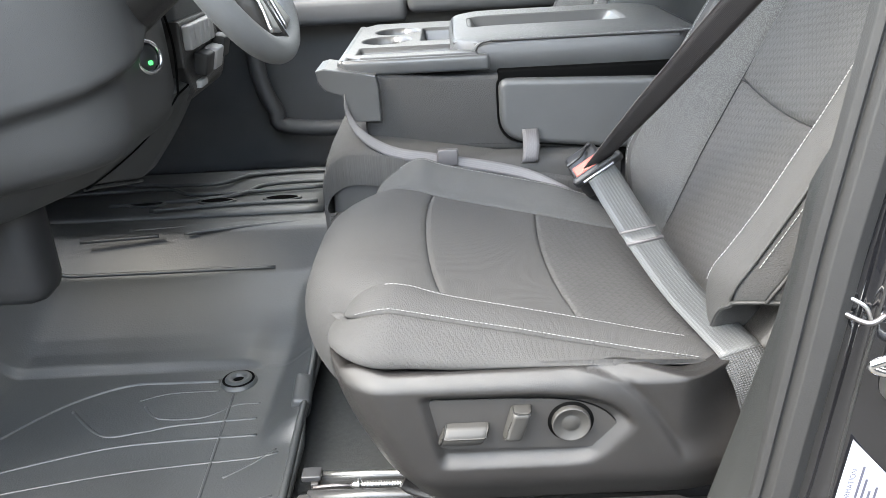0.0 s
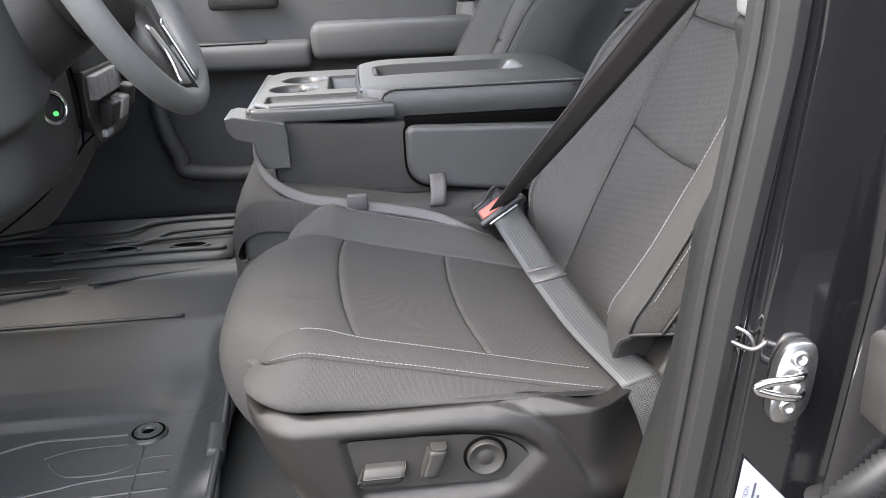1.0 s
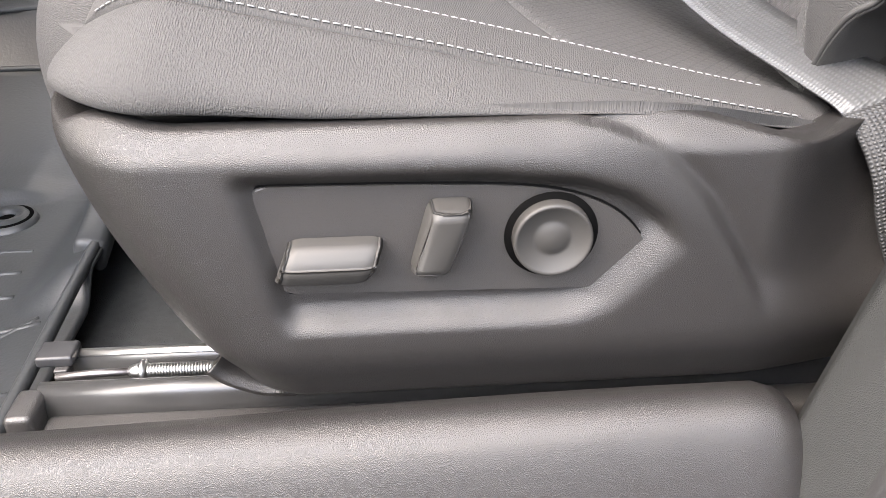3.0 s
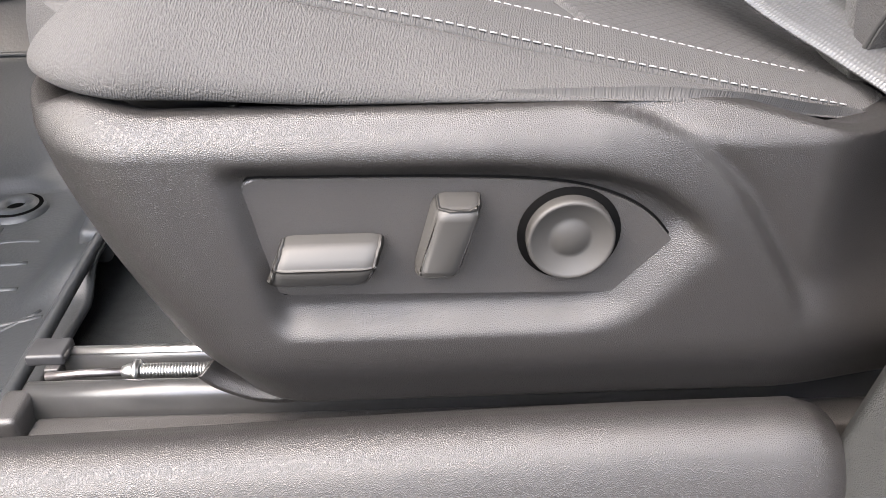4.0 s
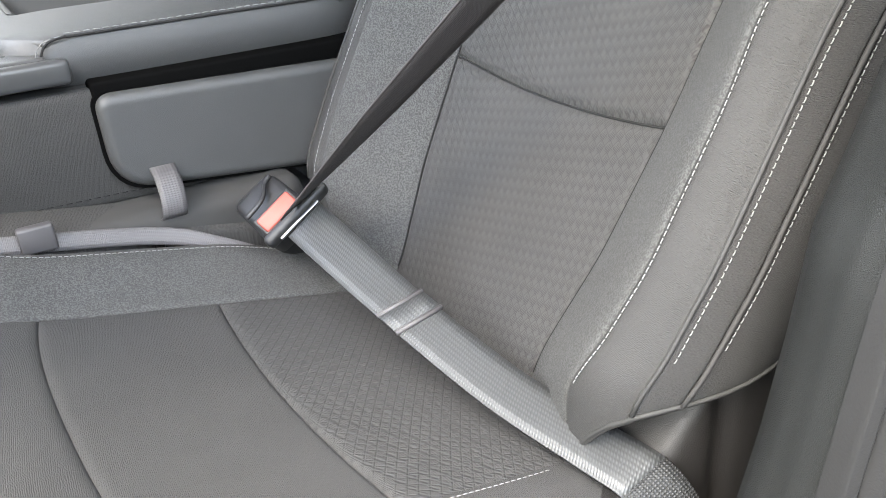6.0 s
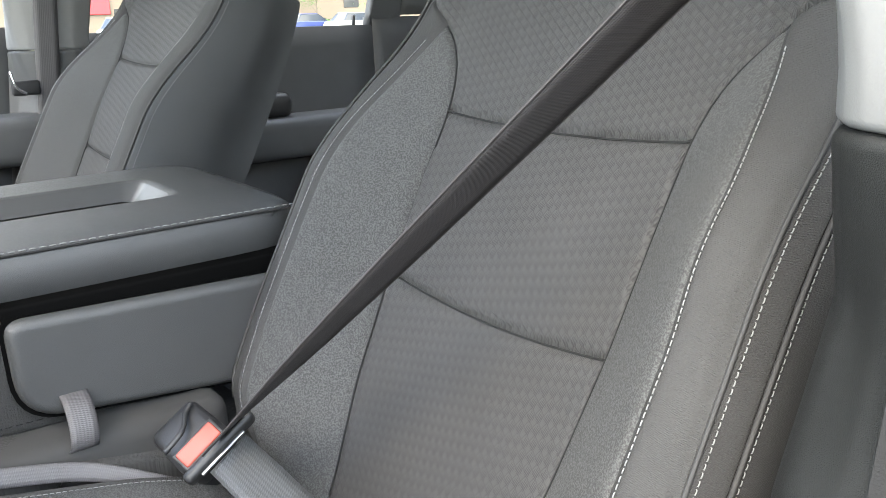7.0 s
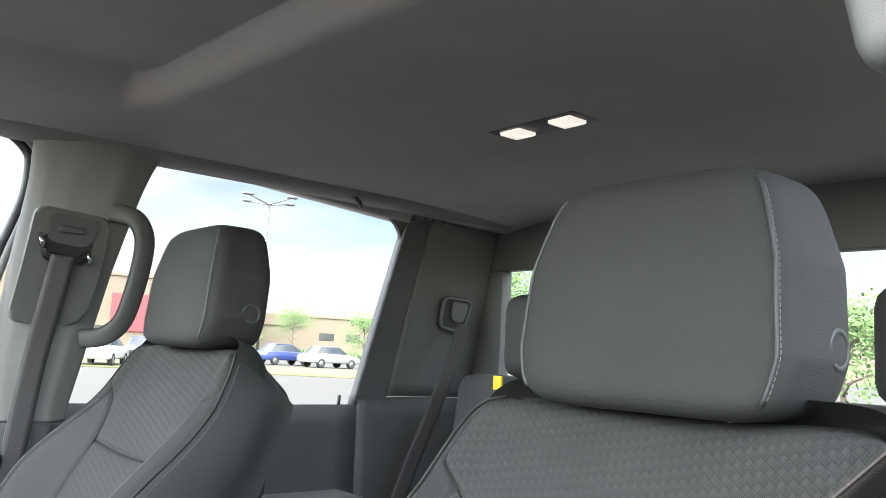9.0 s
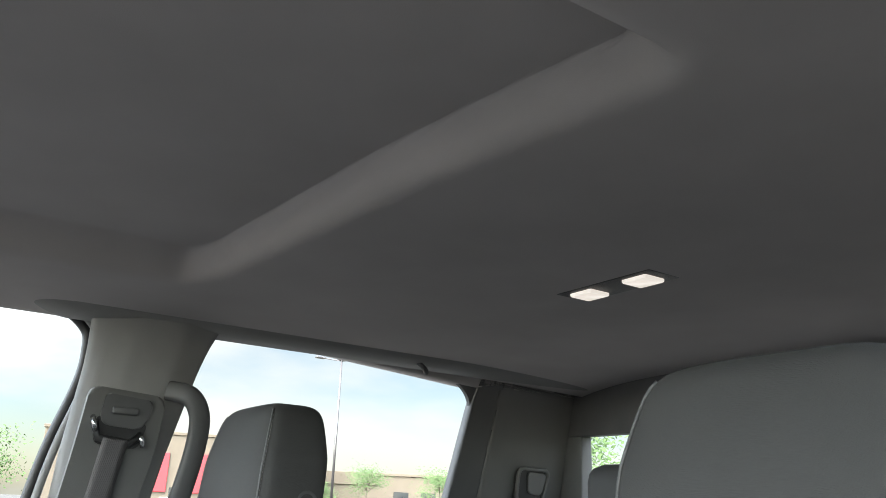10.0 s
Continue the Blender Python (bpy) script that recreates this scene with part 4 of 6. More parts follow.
        thin = 0.00055 if sg < 0 else 0.0004
        ln = [back_point(s, sg * (back_stitch(s) + 0.006), 0.0006) for s in np.linspace(0.02, 0.475, 70)]
        part("stitching", stitches(ln, BACK_N, 0.0034, 0.0020, thin), THREAD, seat, "pale grey contrast stitching")
        # dark tube in the seam, its crease shadow as colour
        part("seam", tube([back_point(s, sg * back_inner(s), 0.0008) for s in np.linspace(-0.02, 0.495, 60)], 0.0011, 5), THREAD_SEAM_SHADE, seat)
    # cross seams get their crease shadow as dark tubes too
    for s0, sag in ((SEAM_1, 0.010), (SEAM_2, 0.006)):
        ln = []
        for v in np.linspace(0, 1, 40):
            ss = s0 - sag * 4 * v * (1 - v)
            ln.append(back_point(ss, lerp(-back_inner(ss), back_inner(ss), v), 0.0010))
        part("seam", tube(ln, 0.0013, 5), THREAD_SEAM_SHADE, seat)

    def rear(u, v):
        s = lerp(-0.05, 0.565, u)
        w = (back_half(max(0, s)) - 0.048) * lerp(-1, 1, v)
        return BACK_B + BACK_U * s + Vector((0, w, 0)) - BACK_N * (0.148 + 0.02 * math.sin(math.pi * v))
    part("back_shell", pad(rear, 20, 20, 0.01, 0.01, sign=-1, lip=0.05), VINYL, seat, "dark vinyl rear cover")

    def top(u, v):
        # closes the backrest between the two sides' upper edges, with a crown across
        a, b = edge_of[-1](0.965, u), edge_of[1](0.965, u)
        p = a.lerp(b, v)
        rise = (0.632 + 0.010 * math.sin(math.pi * u)) - (p - BACK_B).dot(BACK_U)
        return p + BACK_U * rise * (1 - abs(2 * v - 1) ** lerp(14.0, 2.8, sstep(0.0, 0.6, u)))
    part("back_top", sheet(top, 14, 40), CLOTH_FINE, seat)

    # head restraint
    hw_of = smooth_table([0.0, 0.25, 0.6, 1.0], [0.138, 0.152, 0.146, 0.118])

    def head(u, v):
        k = u
        t = 2 * u - 1
        shrink = max(0.0, 1 - abs(t) ** (9 if t > 0 else 12)) ** (1 / 3.2)
        a = 2 * math.pi * v
        ca, sa = math.cos(a), math.sin(a)
        e = 0.34
        x = math.copysign(abs(ca) ** e, ca) * (0.064 - 0.014 * sstep(0.5, 1.0, k)) * (shrink if shrink < 0.999 else 1)
        y = math.copysign(abs(sa) ** e, sa) * hw_of(k) * shrink ** 0.75
        belly = -0.010 * math.cos(math.pi * y / 0.32) * (1 if ca < 0 else 0)
        return Vector((0.683 + x + belly * shrink + 0.022 * (k - 0.5), 0.320 + y, lerp(0.824, 1.052, u)))
    hr = part("head_restraint", sheet(head, 90, 96, uv=lambda u, v: (u * 0.21, v * 0.8)), CLOTH_FINE, seat, "charcoal cloth head restraint")
    for sg in (-1, 1):
        ln = [head(u, (0.5 - sg * 0.136) % 1) for u in np.linspace(0.08, 0.93, 40)]
        part("piping", tube([p + Vector((-0.0005, sg * 0.001, 0)) for p in ln], 0.0022, 6), VINYL, hr)
        ln = [head(u, (0.5 - sg * 0.146) % 1) + Vector((-0.001, sg * 0.001, 0)) for u in np.linspace(0.10, 0.90, 40)]
        part("stitching", stitches(ln, (0, sg, 0), 0.0034, 0.0020, 0.0004), THREAD, hr)
        part("guide_post", tube([(0.672, 0.320 + sg * 0.07, 0.78), (0.674, 0.320 + sg * 0.07, 0.86)], 0.006, 10), CHROME, hr)
    for sg in (-1, 1):
        part("release_button", lathe((0.70, 0.320 + sg * 0.1453, 0.890), (0, sg, 0), [(0.0, 0.002), (0.012, 0.002), (0.0135, 0.006), (0.018, 0.006), (0.020, 0.0), (0.020, -0.01)], 32), VINYL, hr)
    return seat


driver_seat = make_seat()
mirror = Matrix.Translation((-0.035, 2 * 0.820, 0.03)) @ Matrix.Diagonal((1, -1, 1, 1))
passenger_seat = copy_thing(driver_seat, mirror @ Matrix.Translation(Vector(driver_seat["base"])))
tagged(passenger_seat, "charcoal cloth bucket seat beside the far door")
# ---- floor mats, sill, rail ----
MAT_TOP = 0.026


def mat_z(x, y):
    wall = float(np.interp(y, [0.0, 0.470, 0.482, 0.52, 0.56, 0.715, 0.722, 0.775, 0.80], [0.0, 0.0, 0.011, 0.014, 0.022, 0.072, 0.080, 0.138, 0.144]))
    wall -= 0.011 * sstep(0.470, 0.482, y) * (1 - sstep(0.52, 0.62, y)) * sstep(-0.34, -0.29, x)
    front = 0.20 * sstep(-0.72, -0.92, x)
    side = 0.034 * sstep(-0.272, -0.205, x) * (1 - sstep(0.60, 0.75, y)) * lerp(0.25, 1.0, sstep(0.235, 0.275, y))
    return MAT_TOP + wall + front * (1 - wall / 0.15) + side


mat = thing("floor_mat", (-0.45, 0.25, 0.0), "black moulded rubber floor liner with raised ribs", "floor mat")
part("liner", sheet(lambda u, v: Vector((lerp(-0.92, -0.195, u), lerp(-0.03, 0.84, v), mat_z(lerp(-0.92, -0.195, u), lerp(-0.03, 0.84, v)))), 110, 150, thick=0.004), RUBBER, mat)
for pts, rr in (([(-0.70, 0.25), (-0.61, 0.372), (-0.523, 0.429), (-0.44, 0.433), (-0.368, 0.432)], 0.0048), ([(-0.585, 0.359), (-0.513, 0.292), (-0.453, 0.297), (-0.399, 0.311), (-0.282, 0.321)], 0.0032),
            ([(-0.485, 0.383), (-0.442, 0.401), (-0.361, 0.404)], 0.0025), ([(-0.471, 0.365), (-0.438, 0.331), (-0.369, 0.329), (-0.325, 0.36), (-0.286, 0.362)], 0.0028),
            ([(-0.66, 0.20), (-0.552, 0.240), (-0.481, 0.261), (-0.403, 0.270), (-0.273, 0.277)], 0.0032), ([(-0.66, 0.15), (-0.45, 0.20), (-0.23, 0.225)], 0.0028),
            ([(-0.335, 0.39), (-0.325, 0.20), (-0.315, 0.02)], 0.0030), ([(-0.30, 0.18), (-0.235, 0.235)], 0.0028), ([(-0.66, 0.06), (-0.45, 0.10), (-0.22, 0.13)], 0.0028)):
    ln = [Vector((p[0], p[1], mat_z(p[0], p[1]) - 0.0012)) for p in spline([(x, y, 0) for x, y in pts], 8)]
    part("rib", tube(ln, rr, 6), RUBBER, mat)
part("ledge", tube([(x, 0.719, mat_z(x, 0.719) + 0.001) for x in np.linspace(-0.80, -0.32, 20)], 0.004, 6), RUBBER, mat)
part("retainer", lathe((-0.335, 0.428, MAT_TOP), (0, 0, 1), [(0.0, 0.004), (0.009, 0.004), (0.010, 0.008), (0.020, 0.010), (0.022, 0.006), (0.028, 0.006), (0.031, 0.0)]), RUBBER, mat, "round rubber mat retainer")
part("retainer_hole", lathe((-0.335, 0.428, MAT_TOP + 0.0045), (0, 0, 1), [(0.0, 0.0), (0.0105, 0.0), (0.0108, -0.002)]), GAP, mat)
part("retainer_groove", lathe((-0.335, 0.428, MAT_TOP + 0.0068), (0, 0, 1), [(0.0225, 0.0), (0.0265, 0.0), (0.0268, -0.002)]), GAP, mat)
# heel flap standing up at the mat's inner edge
part("corner_flap", block(-0.226, -0.196, 0.300, 0.372, MAT_TOP + 0.010, 0.072, 0.008, rot=Euler((0.1, 0.25, 0.1)).to_matrix()), RUBBER, mat)
part("edge_lip", tube(spline([(-0.197, -0.02, 0.05), (-0.200, 0.2, 0.058), (-0.205, 0.42, 0.07), (-0.215, 0.60, 0.12)], 8), 0.006, 6), RUBBER, mat)

tray = thing("tunnel_mat", (-0.5, 0.95, 0.16), "black rubber tunnel mat with angular raised ribs", "floor mat")
part("tray", sheet(lambda u, v: Vector((lerp(-0.95, -0.235, u), lerp(0.835, 1.16, v), 0.176 + 0.004 * math.sin(9 * v) - 0.02 * sstep(0.9, 1.0, v))), 20, 16, thick=0.010), RUBBER, tray)
part("tunnel", block(-0.95, -0.1, 0.79, 1.2, 0.0, 0.160, 0.02), RUBBER, tray)
for pts in ([(-0.90, 0.98), (-0.62, 1.0), (-0.52, 0.95), (-0.25, 0.97)], [(-0.80, 1.06), (-0.52, 1.02), (-0.42, 1.08), (-0.25, 1.085)], [(-0.70, 0.90), (-0.45, 0.93), (-0.38, 1.00), (-0.25, 1.01)], [(-0.60, 0.86), (-0.42, 0.875), (-0.25, 0.875)]):
    part("rib", tube([(p[0], p[1], 0.182) for p in spline([(x, y, 0) for x, y in pts], 8)], 0.005, 6), RUBBER, tray)
for pts in ([(-0.62, 0.79), (-0.48, 0.80), (-0.40, 0.83)], [(-0.50, 0.76), (-0.38, 0.785), (-0.25, 0.80)], [(-0.70, 0.74), (-0.55, 0.755)]):
    part("rib", tube([(p[0], p[1], 0.166) for p in spline([(x, y, 0) for x, y in pts], 6)], 0.004, 6), RUBBER, tray)
for x in (-0.62, -0.47, -0.33):
    eye = [(x + 0.034 * math.cos(a), 0.902 + 0.012 * math.sin(a) * abs(math.sin(a)) ** 0.4, 0.1845) for a in np.linspace(0, 2 * math.pi, 25)[:-1]]
    part("boss", plate([(px * 1.0 + (px - x) * 0.25, 0.902 + (py - 0.902) * 1.5, 0.1835) for px, py, pz in eye], (0, 0, 1), 0.008, bev=0.002), RUBBER, tray)
    # the notch's shade, laid on as a black plate
    part("notch", plate(eye, (0, 0, 1), 0.004), GAP, tray, "flat black plate standing for a shaded drain notch")

# door sill trim with a rounded end
sill = thing("sill_trim", (0.0, -0.06, 0.0), "dark plastic door sill trim with a rounded end", "sill trim")
sec = [(-0.020, 0.05), (-0.020, 0.124), (-0.028, 0.137), (-0.046, 0.141), (-0.062, 0.130), (-0.078, 0.090), (-0.095, 0.03), (-0.13, 0.0), (-0.16, -0.04)]
secs = spline([(0, y, z) for y, z in sec], 4)


def sill_F(u, v):
    x = lerp(-0.95, 0.30, u)
    p = secs[min(len(secs) - 1, round(v * (len(secs) - 1)))]
    k = sstep(0.265, 0.30, x)
    z = p.z + 0.003 - 0.011 * (1 - sstep(-0.25, 0.22, x))
    return Vector((x, p.y + 0.004 * k, lerp(z, 0.05 + (z - 0.05) * 0.55, k ** 2)))


part("sill_cover", pad(sill_F, 80, len(secs) - 1, 0.004, 0.002, sides=(0, 1, 0, 0), sign=-1), PLASTIC, sill)
part("sill_core", block(-0.95, 0.60, -0.085, -0.03, -0.12, 0.045, 0.01), PLASTIC_BLACK, sill)

rail = thing("seat_rail", (0.1, 0.06, 0.06), "black steel seat rail with a bright threaded spindle", "seat rail")
tilt = Euler((0, 0.010, 0)).to_matrix()


def rail_run(x0, x1, sec, k=3):
    """A pressed rail: an open section (y, z) drawn along x, falling slightly to the rear."""
    ps = spline([(0, y, z) for y, z in sec], k)
    return sheet(lambda u, v: Vector((lerp(x0, x1, u), ps[round(v * (len(ps) - 1))].y, ps[round(v * (len(ps) - 1))].z - 0.012 * (lerp(x0, x1, u) + 0.15))), 6, len(ps) - 1, thick=0.0018)


part("far_flange", rail_run(-0.148, 0.42, [(0.078, 0.076), (0.079, 0.090), (0.081, 0.098), (0.085, 0.1005), (0.090, 0.099), (0.092, 0.092)]), RAIL_BLACK, rail, "black far rail flange with a bright edge")
part("far_edge", rail_run(-0.146, 0.42, [(0.0815, 0.1000), (0.0850, 0.1026), (0.0890, 0.1012)]), STEEL, rail)
part("track_floor", rail_run(-0.150, 0.42, [(0.048, 0.079), (0.063, 0.077), (0.079, 0.079)]), RAIL_BLACK, rail)
part("near_flange", rail_run(-0.152, 0.42, [(0.056, 0.078), (0.054, 0.094), (0.051, 0.1015), (0.047, 0.1035), (0.042, 0.1015), (0.039, 0.095), (0.037, 0.084)]), RAIL_BLACK, rail, "black near rail flange")
part("clip", block(-0.164, -0.140, 0.072, 0.092, 0.0985, 0.1065, 0.002), PLASTIC_BLACK, rail)
part("clip_tooth", block(-0.152, -0.143, 0.068, 0.078, 0.090, 0.099, 0.001), PLASTIC_SMOOTH, rail)
part("end_cap", block(-0.164, -0.147, 0.016, 0.046, 0.062, 0.104, 0.004), PLASTIC_SMOOTH, rail)
part("outer_cover", block(-0.145, 0.40, 0.010, 0.034, 0.050, 0.0895, 0.004, rot=tilt), PLASTIC_SMOOTH, rail)
thread = []
for i in range(34):
    thread += [(0.0036, i * 0.0019), (0.0048, i * 0.0019 + 0.0006), (0.0048, i * 0.0019 + 0.0011), (0.0036, i * 0.0019 + 0.0017)]
scr = lathe((-0.090, 0.062, 0.1005), (1, 0, -0.012), [(0.0, 0.0)] + thread + [(0.0, 0.066)], 14)
part("spindle", scr, STEEL, rail, "bright threaded spindle")
part("nut", lathe((-0.1015, 0.062, 0.1007), (1, 0, -0.012), [(0.0, 0.0), (0.0030, 0.0), (0.0045, 0.003), (0.0050, 0.0055), (0.0050, 0.0075), (0.0072, 0.0078), (0.0072, 0.0105), (0.004, 0.0108), (0.0, 0.011)], 16), STEEL, rail)
part("drive_cable", tube([(-0.148, 0.062, 0.0985), (-0.125, 0.063, 0.0995), (-0.100, 0.062, 0.1005)], 0.0026, 8), STEEL_DARK, rail)

# ---- folded centre seat with armrest and cup holders ----
con = thing("centre_console", (0.15, YC, 0.33), "folded centre seatback console with padded armrest and cup holders", "console")
CY0, CY1 = 0.615, 1.035


def console_side(u, v):
    x = lerp(-0.105, 0.43, u)
    z = lerp(0.352 - 0.02 * u, 0.487 - 0.012 * sstep(0.0, 0.3, u), v)
    return Vector((x, CY0 + 0.010 * (1 - v) - 0.006 * math.sin(math.pi * v), z))


part("body", block(-0.110, 0.45, CY0 + 0.012, CY1 - 0.012, 0.345, 0.478, 0.02), PLASTIC_BLACK, con)
part("side_panel", pad(console_side, 50, 20, 0.008, 0.004, sign=1), CLOTH, con, "ribbed charcoal cloth side")
part("stitching", stitches([console_side(u, 0.10) for u in np.linspace(0.04, 0.97, 60)], (0, -1, 0), r=0.0006), THREAD_SEAM_SHADE, con)
hp = [(0.117, 0.471, 0.020), (0.119, 0.366, 0.045), (0.43, 0.332, 0.024), (0.43, 0.460, 0.020)]


def cushioned(outline, y, r, deep):
    """A moulded face towards -y with a well-rounded border."""
    pts = [Vector((p.x, p.z)) for p in outline]
    n = len(pts)
    mid = sum(pts, Vector((0, 0))) / n
    ins = []
    for k in range(n):
        t = (pts[(k + 1) % n] - pts[k - 1]).normalized()
        w = Vector((-t.y, t.x))
        ins.append(w if w.dot(mid - pts[k]) > 0 else -w)
    bm = bmesh.new()
    rows = [(0.0, y + deep)] + [(r * (1 - math.cos(k * math.pi / 14)), y + r - r * math.sin(k * math.pi / 14)) for k in range(8)] + [(r + 0.002, y)]
    vs = [[bm.verts.new((p.x + w.x * d, yy, p.y + w.y * d)) for p, w in zip(pts, ins)] for d, yy in rows]
    for a, b in zip(vs, vs[1:]):
        for k in range(n):
            bm.faces.new((a[k], a[(k + 1) % n], b[(k + 1) % n], b[k]))
    bm.faces.new(vs[-1])
    bmesh.ops.recalc_face_normals(bm, faces=bm.faces[:])
    return bm


part("storage_side", cushioned(rounded(hp, 7, 0.0), CY0 - 0.016, 0.011, 0.028), VINYL, con, "smooth dark moulded side of the storage bin")
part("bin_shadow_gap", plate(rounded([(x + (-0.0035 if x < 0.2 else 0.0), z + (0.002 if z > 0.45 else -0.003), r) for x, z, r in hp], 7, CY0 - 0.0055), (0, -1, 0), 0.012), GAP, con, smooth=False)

# armrest lid: padded, with a long dished recess
LX0, LX1, LY0, LY1 = 0.045, 0.462, 0.635, 1.03


def lid_top(u, v):
    x, y = lerp(LX0, LX1, u), lerp(LY0, LY1, v)
    kx, ky = abs(2 * u - 1), abs(2 * v - 1)
    corner = max(0.0, kx - 0.80) / 0.2 * max(0.0, ky - 0.80) / 0.2
    rec = sstep(0.08, 0.13, u) * (1 - sstep(0.66, 0.76, u)) * sstep(0.33, 0.39, v) * (1 - sstep(0.62, 0.68, v))
    z = 0.534 - 0.010 * kx ** 8 - 0.008 * ky ** 8 - 0.026 * rec
    return Vector((x - 0.02 * corner * (1 if u > 0.5 else -1), y - 0.02 * corner * (1 if v > 0.5 else -1), z))


part("armrest_lid", pad(lid_top, 80, 60, 0.006, 0.003, lip=0.004), VINYL, con, "padded dark vinyl armrest lid")
rim = []
for k in range(48):
    a = 2 * math.pi * k / 48
    rim.append((math.copysign(abs(math.cos(a)) ** 0.3, math.cos(a)), math.copysign(abs(math.sin(a)) ** 0.3, math.sin(a))))
bm = bmesh.new()
cx, cy, hx, hy = (LX0 + LX1) / 2, (LY0 + LY1) / 2, (LX1 - LX0) / 2, (LY1 - LY0) / 2
lay_rows = []
for z, gr_ in ((0.526, -0.001), (0.520, 0.003), (0.505, 0.005), (0.480, 0.003), (0.472, -0.004), (0.470, -0.02)):
    lay_rows.append([bm.verts.new((cx + a * (hx + gr_), cy + b * (hy + gr_), z)) for a, b in rim])
for a, b in zip(lay_rows, lay_rows[1:]):
    for k in range(48):
        bm.faces.new((a[k], a[(k + 1) % 48], b[(k + 1) % 48], b[k]))
bm.faces.new(lay_rows[-1])
bmesh.ops.recalc_face_normals(bm, faces=bm.faces[:])
part("lid_side", bm, VINYL, con)
edge_seam = [(x, LY0 + 0.004, 0.5285) for x in np.linspace(0.110, 0.452, 60)]
corner_seam = spline([(0.110, LY0 - 0.0035, 0.5275), (0.092, LY0 - 0.0045, 0.5235), (0.083, LY0 - 0.005, 0.511), (0.086, LY0 - 0.004, 0.494), (0.098, LY0 - 0.003, 0.482)], 8)
part("stitching", stitches(edge_seam, (0, 0, 1), r=0.0006), THREAD, con)
# dark tubes draw the shaded crease of the lid's seams
part("seam", tube([(x, LY0 - 0.0005, 0.5262) for x in np.linspace(0.110, 0.452, 30)], 0.0014, 6), THREAD_SEAM_SHADE, con)
part("seam", tube(corner_seam, 0.0014, 6), THREAD_SEAM_SHADE, con)
part("stitching", stitches([p + Vector((-0.005, -0.0006, 0.001)) for p in corner_seam], (0, -1, 0), r=0.0005), THREAD, con)
part("recess_tray", block(0.086, 0.338, 0.772, 0.888, 0.503, 0.5095, 0.003), PLASTIC_BLACK, con)
ring_out = rounded([(0.074, 0.764, 0.022), (0.350, 0.764, 0.03), (0.350, 0.896, 0.03), (0.074, 0.896, 0.022)], 6)
ring_in = rounded([(0.094, 0.782, 0.016), (0.330, 0.782, 0.022), (0.330, 0.878, 0.022), (0.094, 0.878, 0.016)], 6)
rm = bmesh.new()
ro, ri = ([rm.verts.new((p.x, p.z, zz)) for p in pl] for pl, zz in ((ring_out, 0.5325), (ring_in, 0.5115)))
for k in range(len(ro)):
    q = (k + 1) % len(ro)
    rm.faces.new((ro[k], ro[q], ri[q], ri[k]))
part("recess_rim", rm, DECK, con, "satin grey dished rim of the lid recess")
# black block for the shade between lid and bin
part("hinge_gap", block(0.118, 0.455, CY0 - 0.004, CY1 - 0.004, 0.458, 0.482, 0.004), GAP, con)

# cup holder deck with real wells
DX0, DX1, DZ = -0.142, 0.085, 0.512


def deck_z(x, y):
    z = DZ
    well = max(0.0, sstep(-0.006, 0.006, 0.040 - math.hypot(x + 0.075, y - 0.80)))
    cup2 = sstep(-0.006, 0.006, 0.038 - math.hypot(x + 0.060, y - 0.905))
    slot = sstep(-0.118, -0.110, x) * (1 - sstep(0.045, 0.055, x)) * sstep(0.655, 0.662, y) * (1 - sstep(0.715, 0.722, y))
    bin_ = sstep(-0.012, -0.004, x) * (1 - sstep(0.052, 0.060, x)) * sstep(0.775, 0.782, y) * (1 - sstep(0.93, 0.937, y))
    return z - 0.05 * max(well, cup2) - 0.030 * slot - 0.035 * bin_


def deck_F(u, v):
    x, y = lerp(DX0, DX1, u), lerp(CY0 + 0.002, CY1 - 0.002, v)
    kx, ky = max(0.0, 0.25 - u) / 0.25, abs(2 * v - 1)
    x += 0.035 * kx * max(0, ky - 0.75) / 0.25
    edge = max(1 - min(u * 0.22, v * 0.41, (1 - v) * 0.41) / 0.010, 0.0)
    return Vector((x, y, deck_z(x, y) - 0.006 * edge ** 2))


part("cup_holder_deck", pad(deck_F, 100, 120, 0.002, 0.001, lip=0.026), DECK, con, "satin grey plastic cup holder deck")
part("deck_skirt", block(DX0 + 0.004, 0.105, CY0 - 0.004, CY0 + 0.012, 0.484, 0.5095, 0.006), DECK, con)
part("deck_skirt", block(DX0 - 0.004, DX0 + 0.012, CY0 + 0.004, CY1 - 0.010, 0.484, 0.5095, 0.006), DECK, con)
part("cup_finger", block(-0.072, -0.052, 0.828, 0.862, 0.475, 0.502, 0.006), PLASTIC_BLACK, con)
flap = [(-0.178, 0.500), (-0.165, 0.503), (-0.105, 0.492), (-0.082, 0.488), (-0.078, 0.470), (-0.078, 0.412), (-0.130, 0.414), (-0.133, 0.455), (-0.140, 0.462), (-0.165, 0.466), (-0.176, 0.480)]
part("front_latch", plate([(x, CY0 - 0.022, z) for x, z in flap], (0, -1, 0), 0.09, bev=0.002), DECK, con, "satin grey plastic release latch", smooth=False)

cseat = thing("centre_seat_cushion", (0.0, YC, 0.2), "charcoal cloth centre seat cushion under the console", "car seat")


def cs_F(u, v):
    prof = spline([(-0.165, 0, 0.20), (-0.182, 0, 0.30), (-0.178, 0, 0.350), (-0.155, 0, 0.382), (-0.10, 0, 0.388), (0.10, 0, 0.352), (0.36, 0, 0.30)], 6)
    p = prof[min(len(prof) - 1, round(u * (len(prof) - 1)))]
    return Vector((p.x, lerp(0.562, 1.07, v), p.z - 0.02 * abs(2 * v - 1) ** 6))


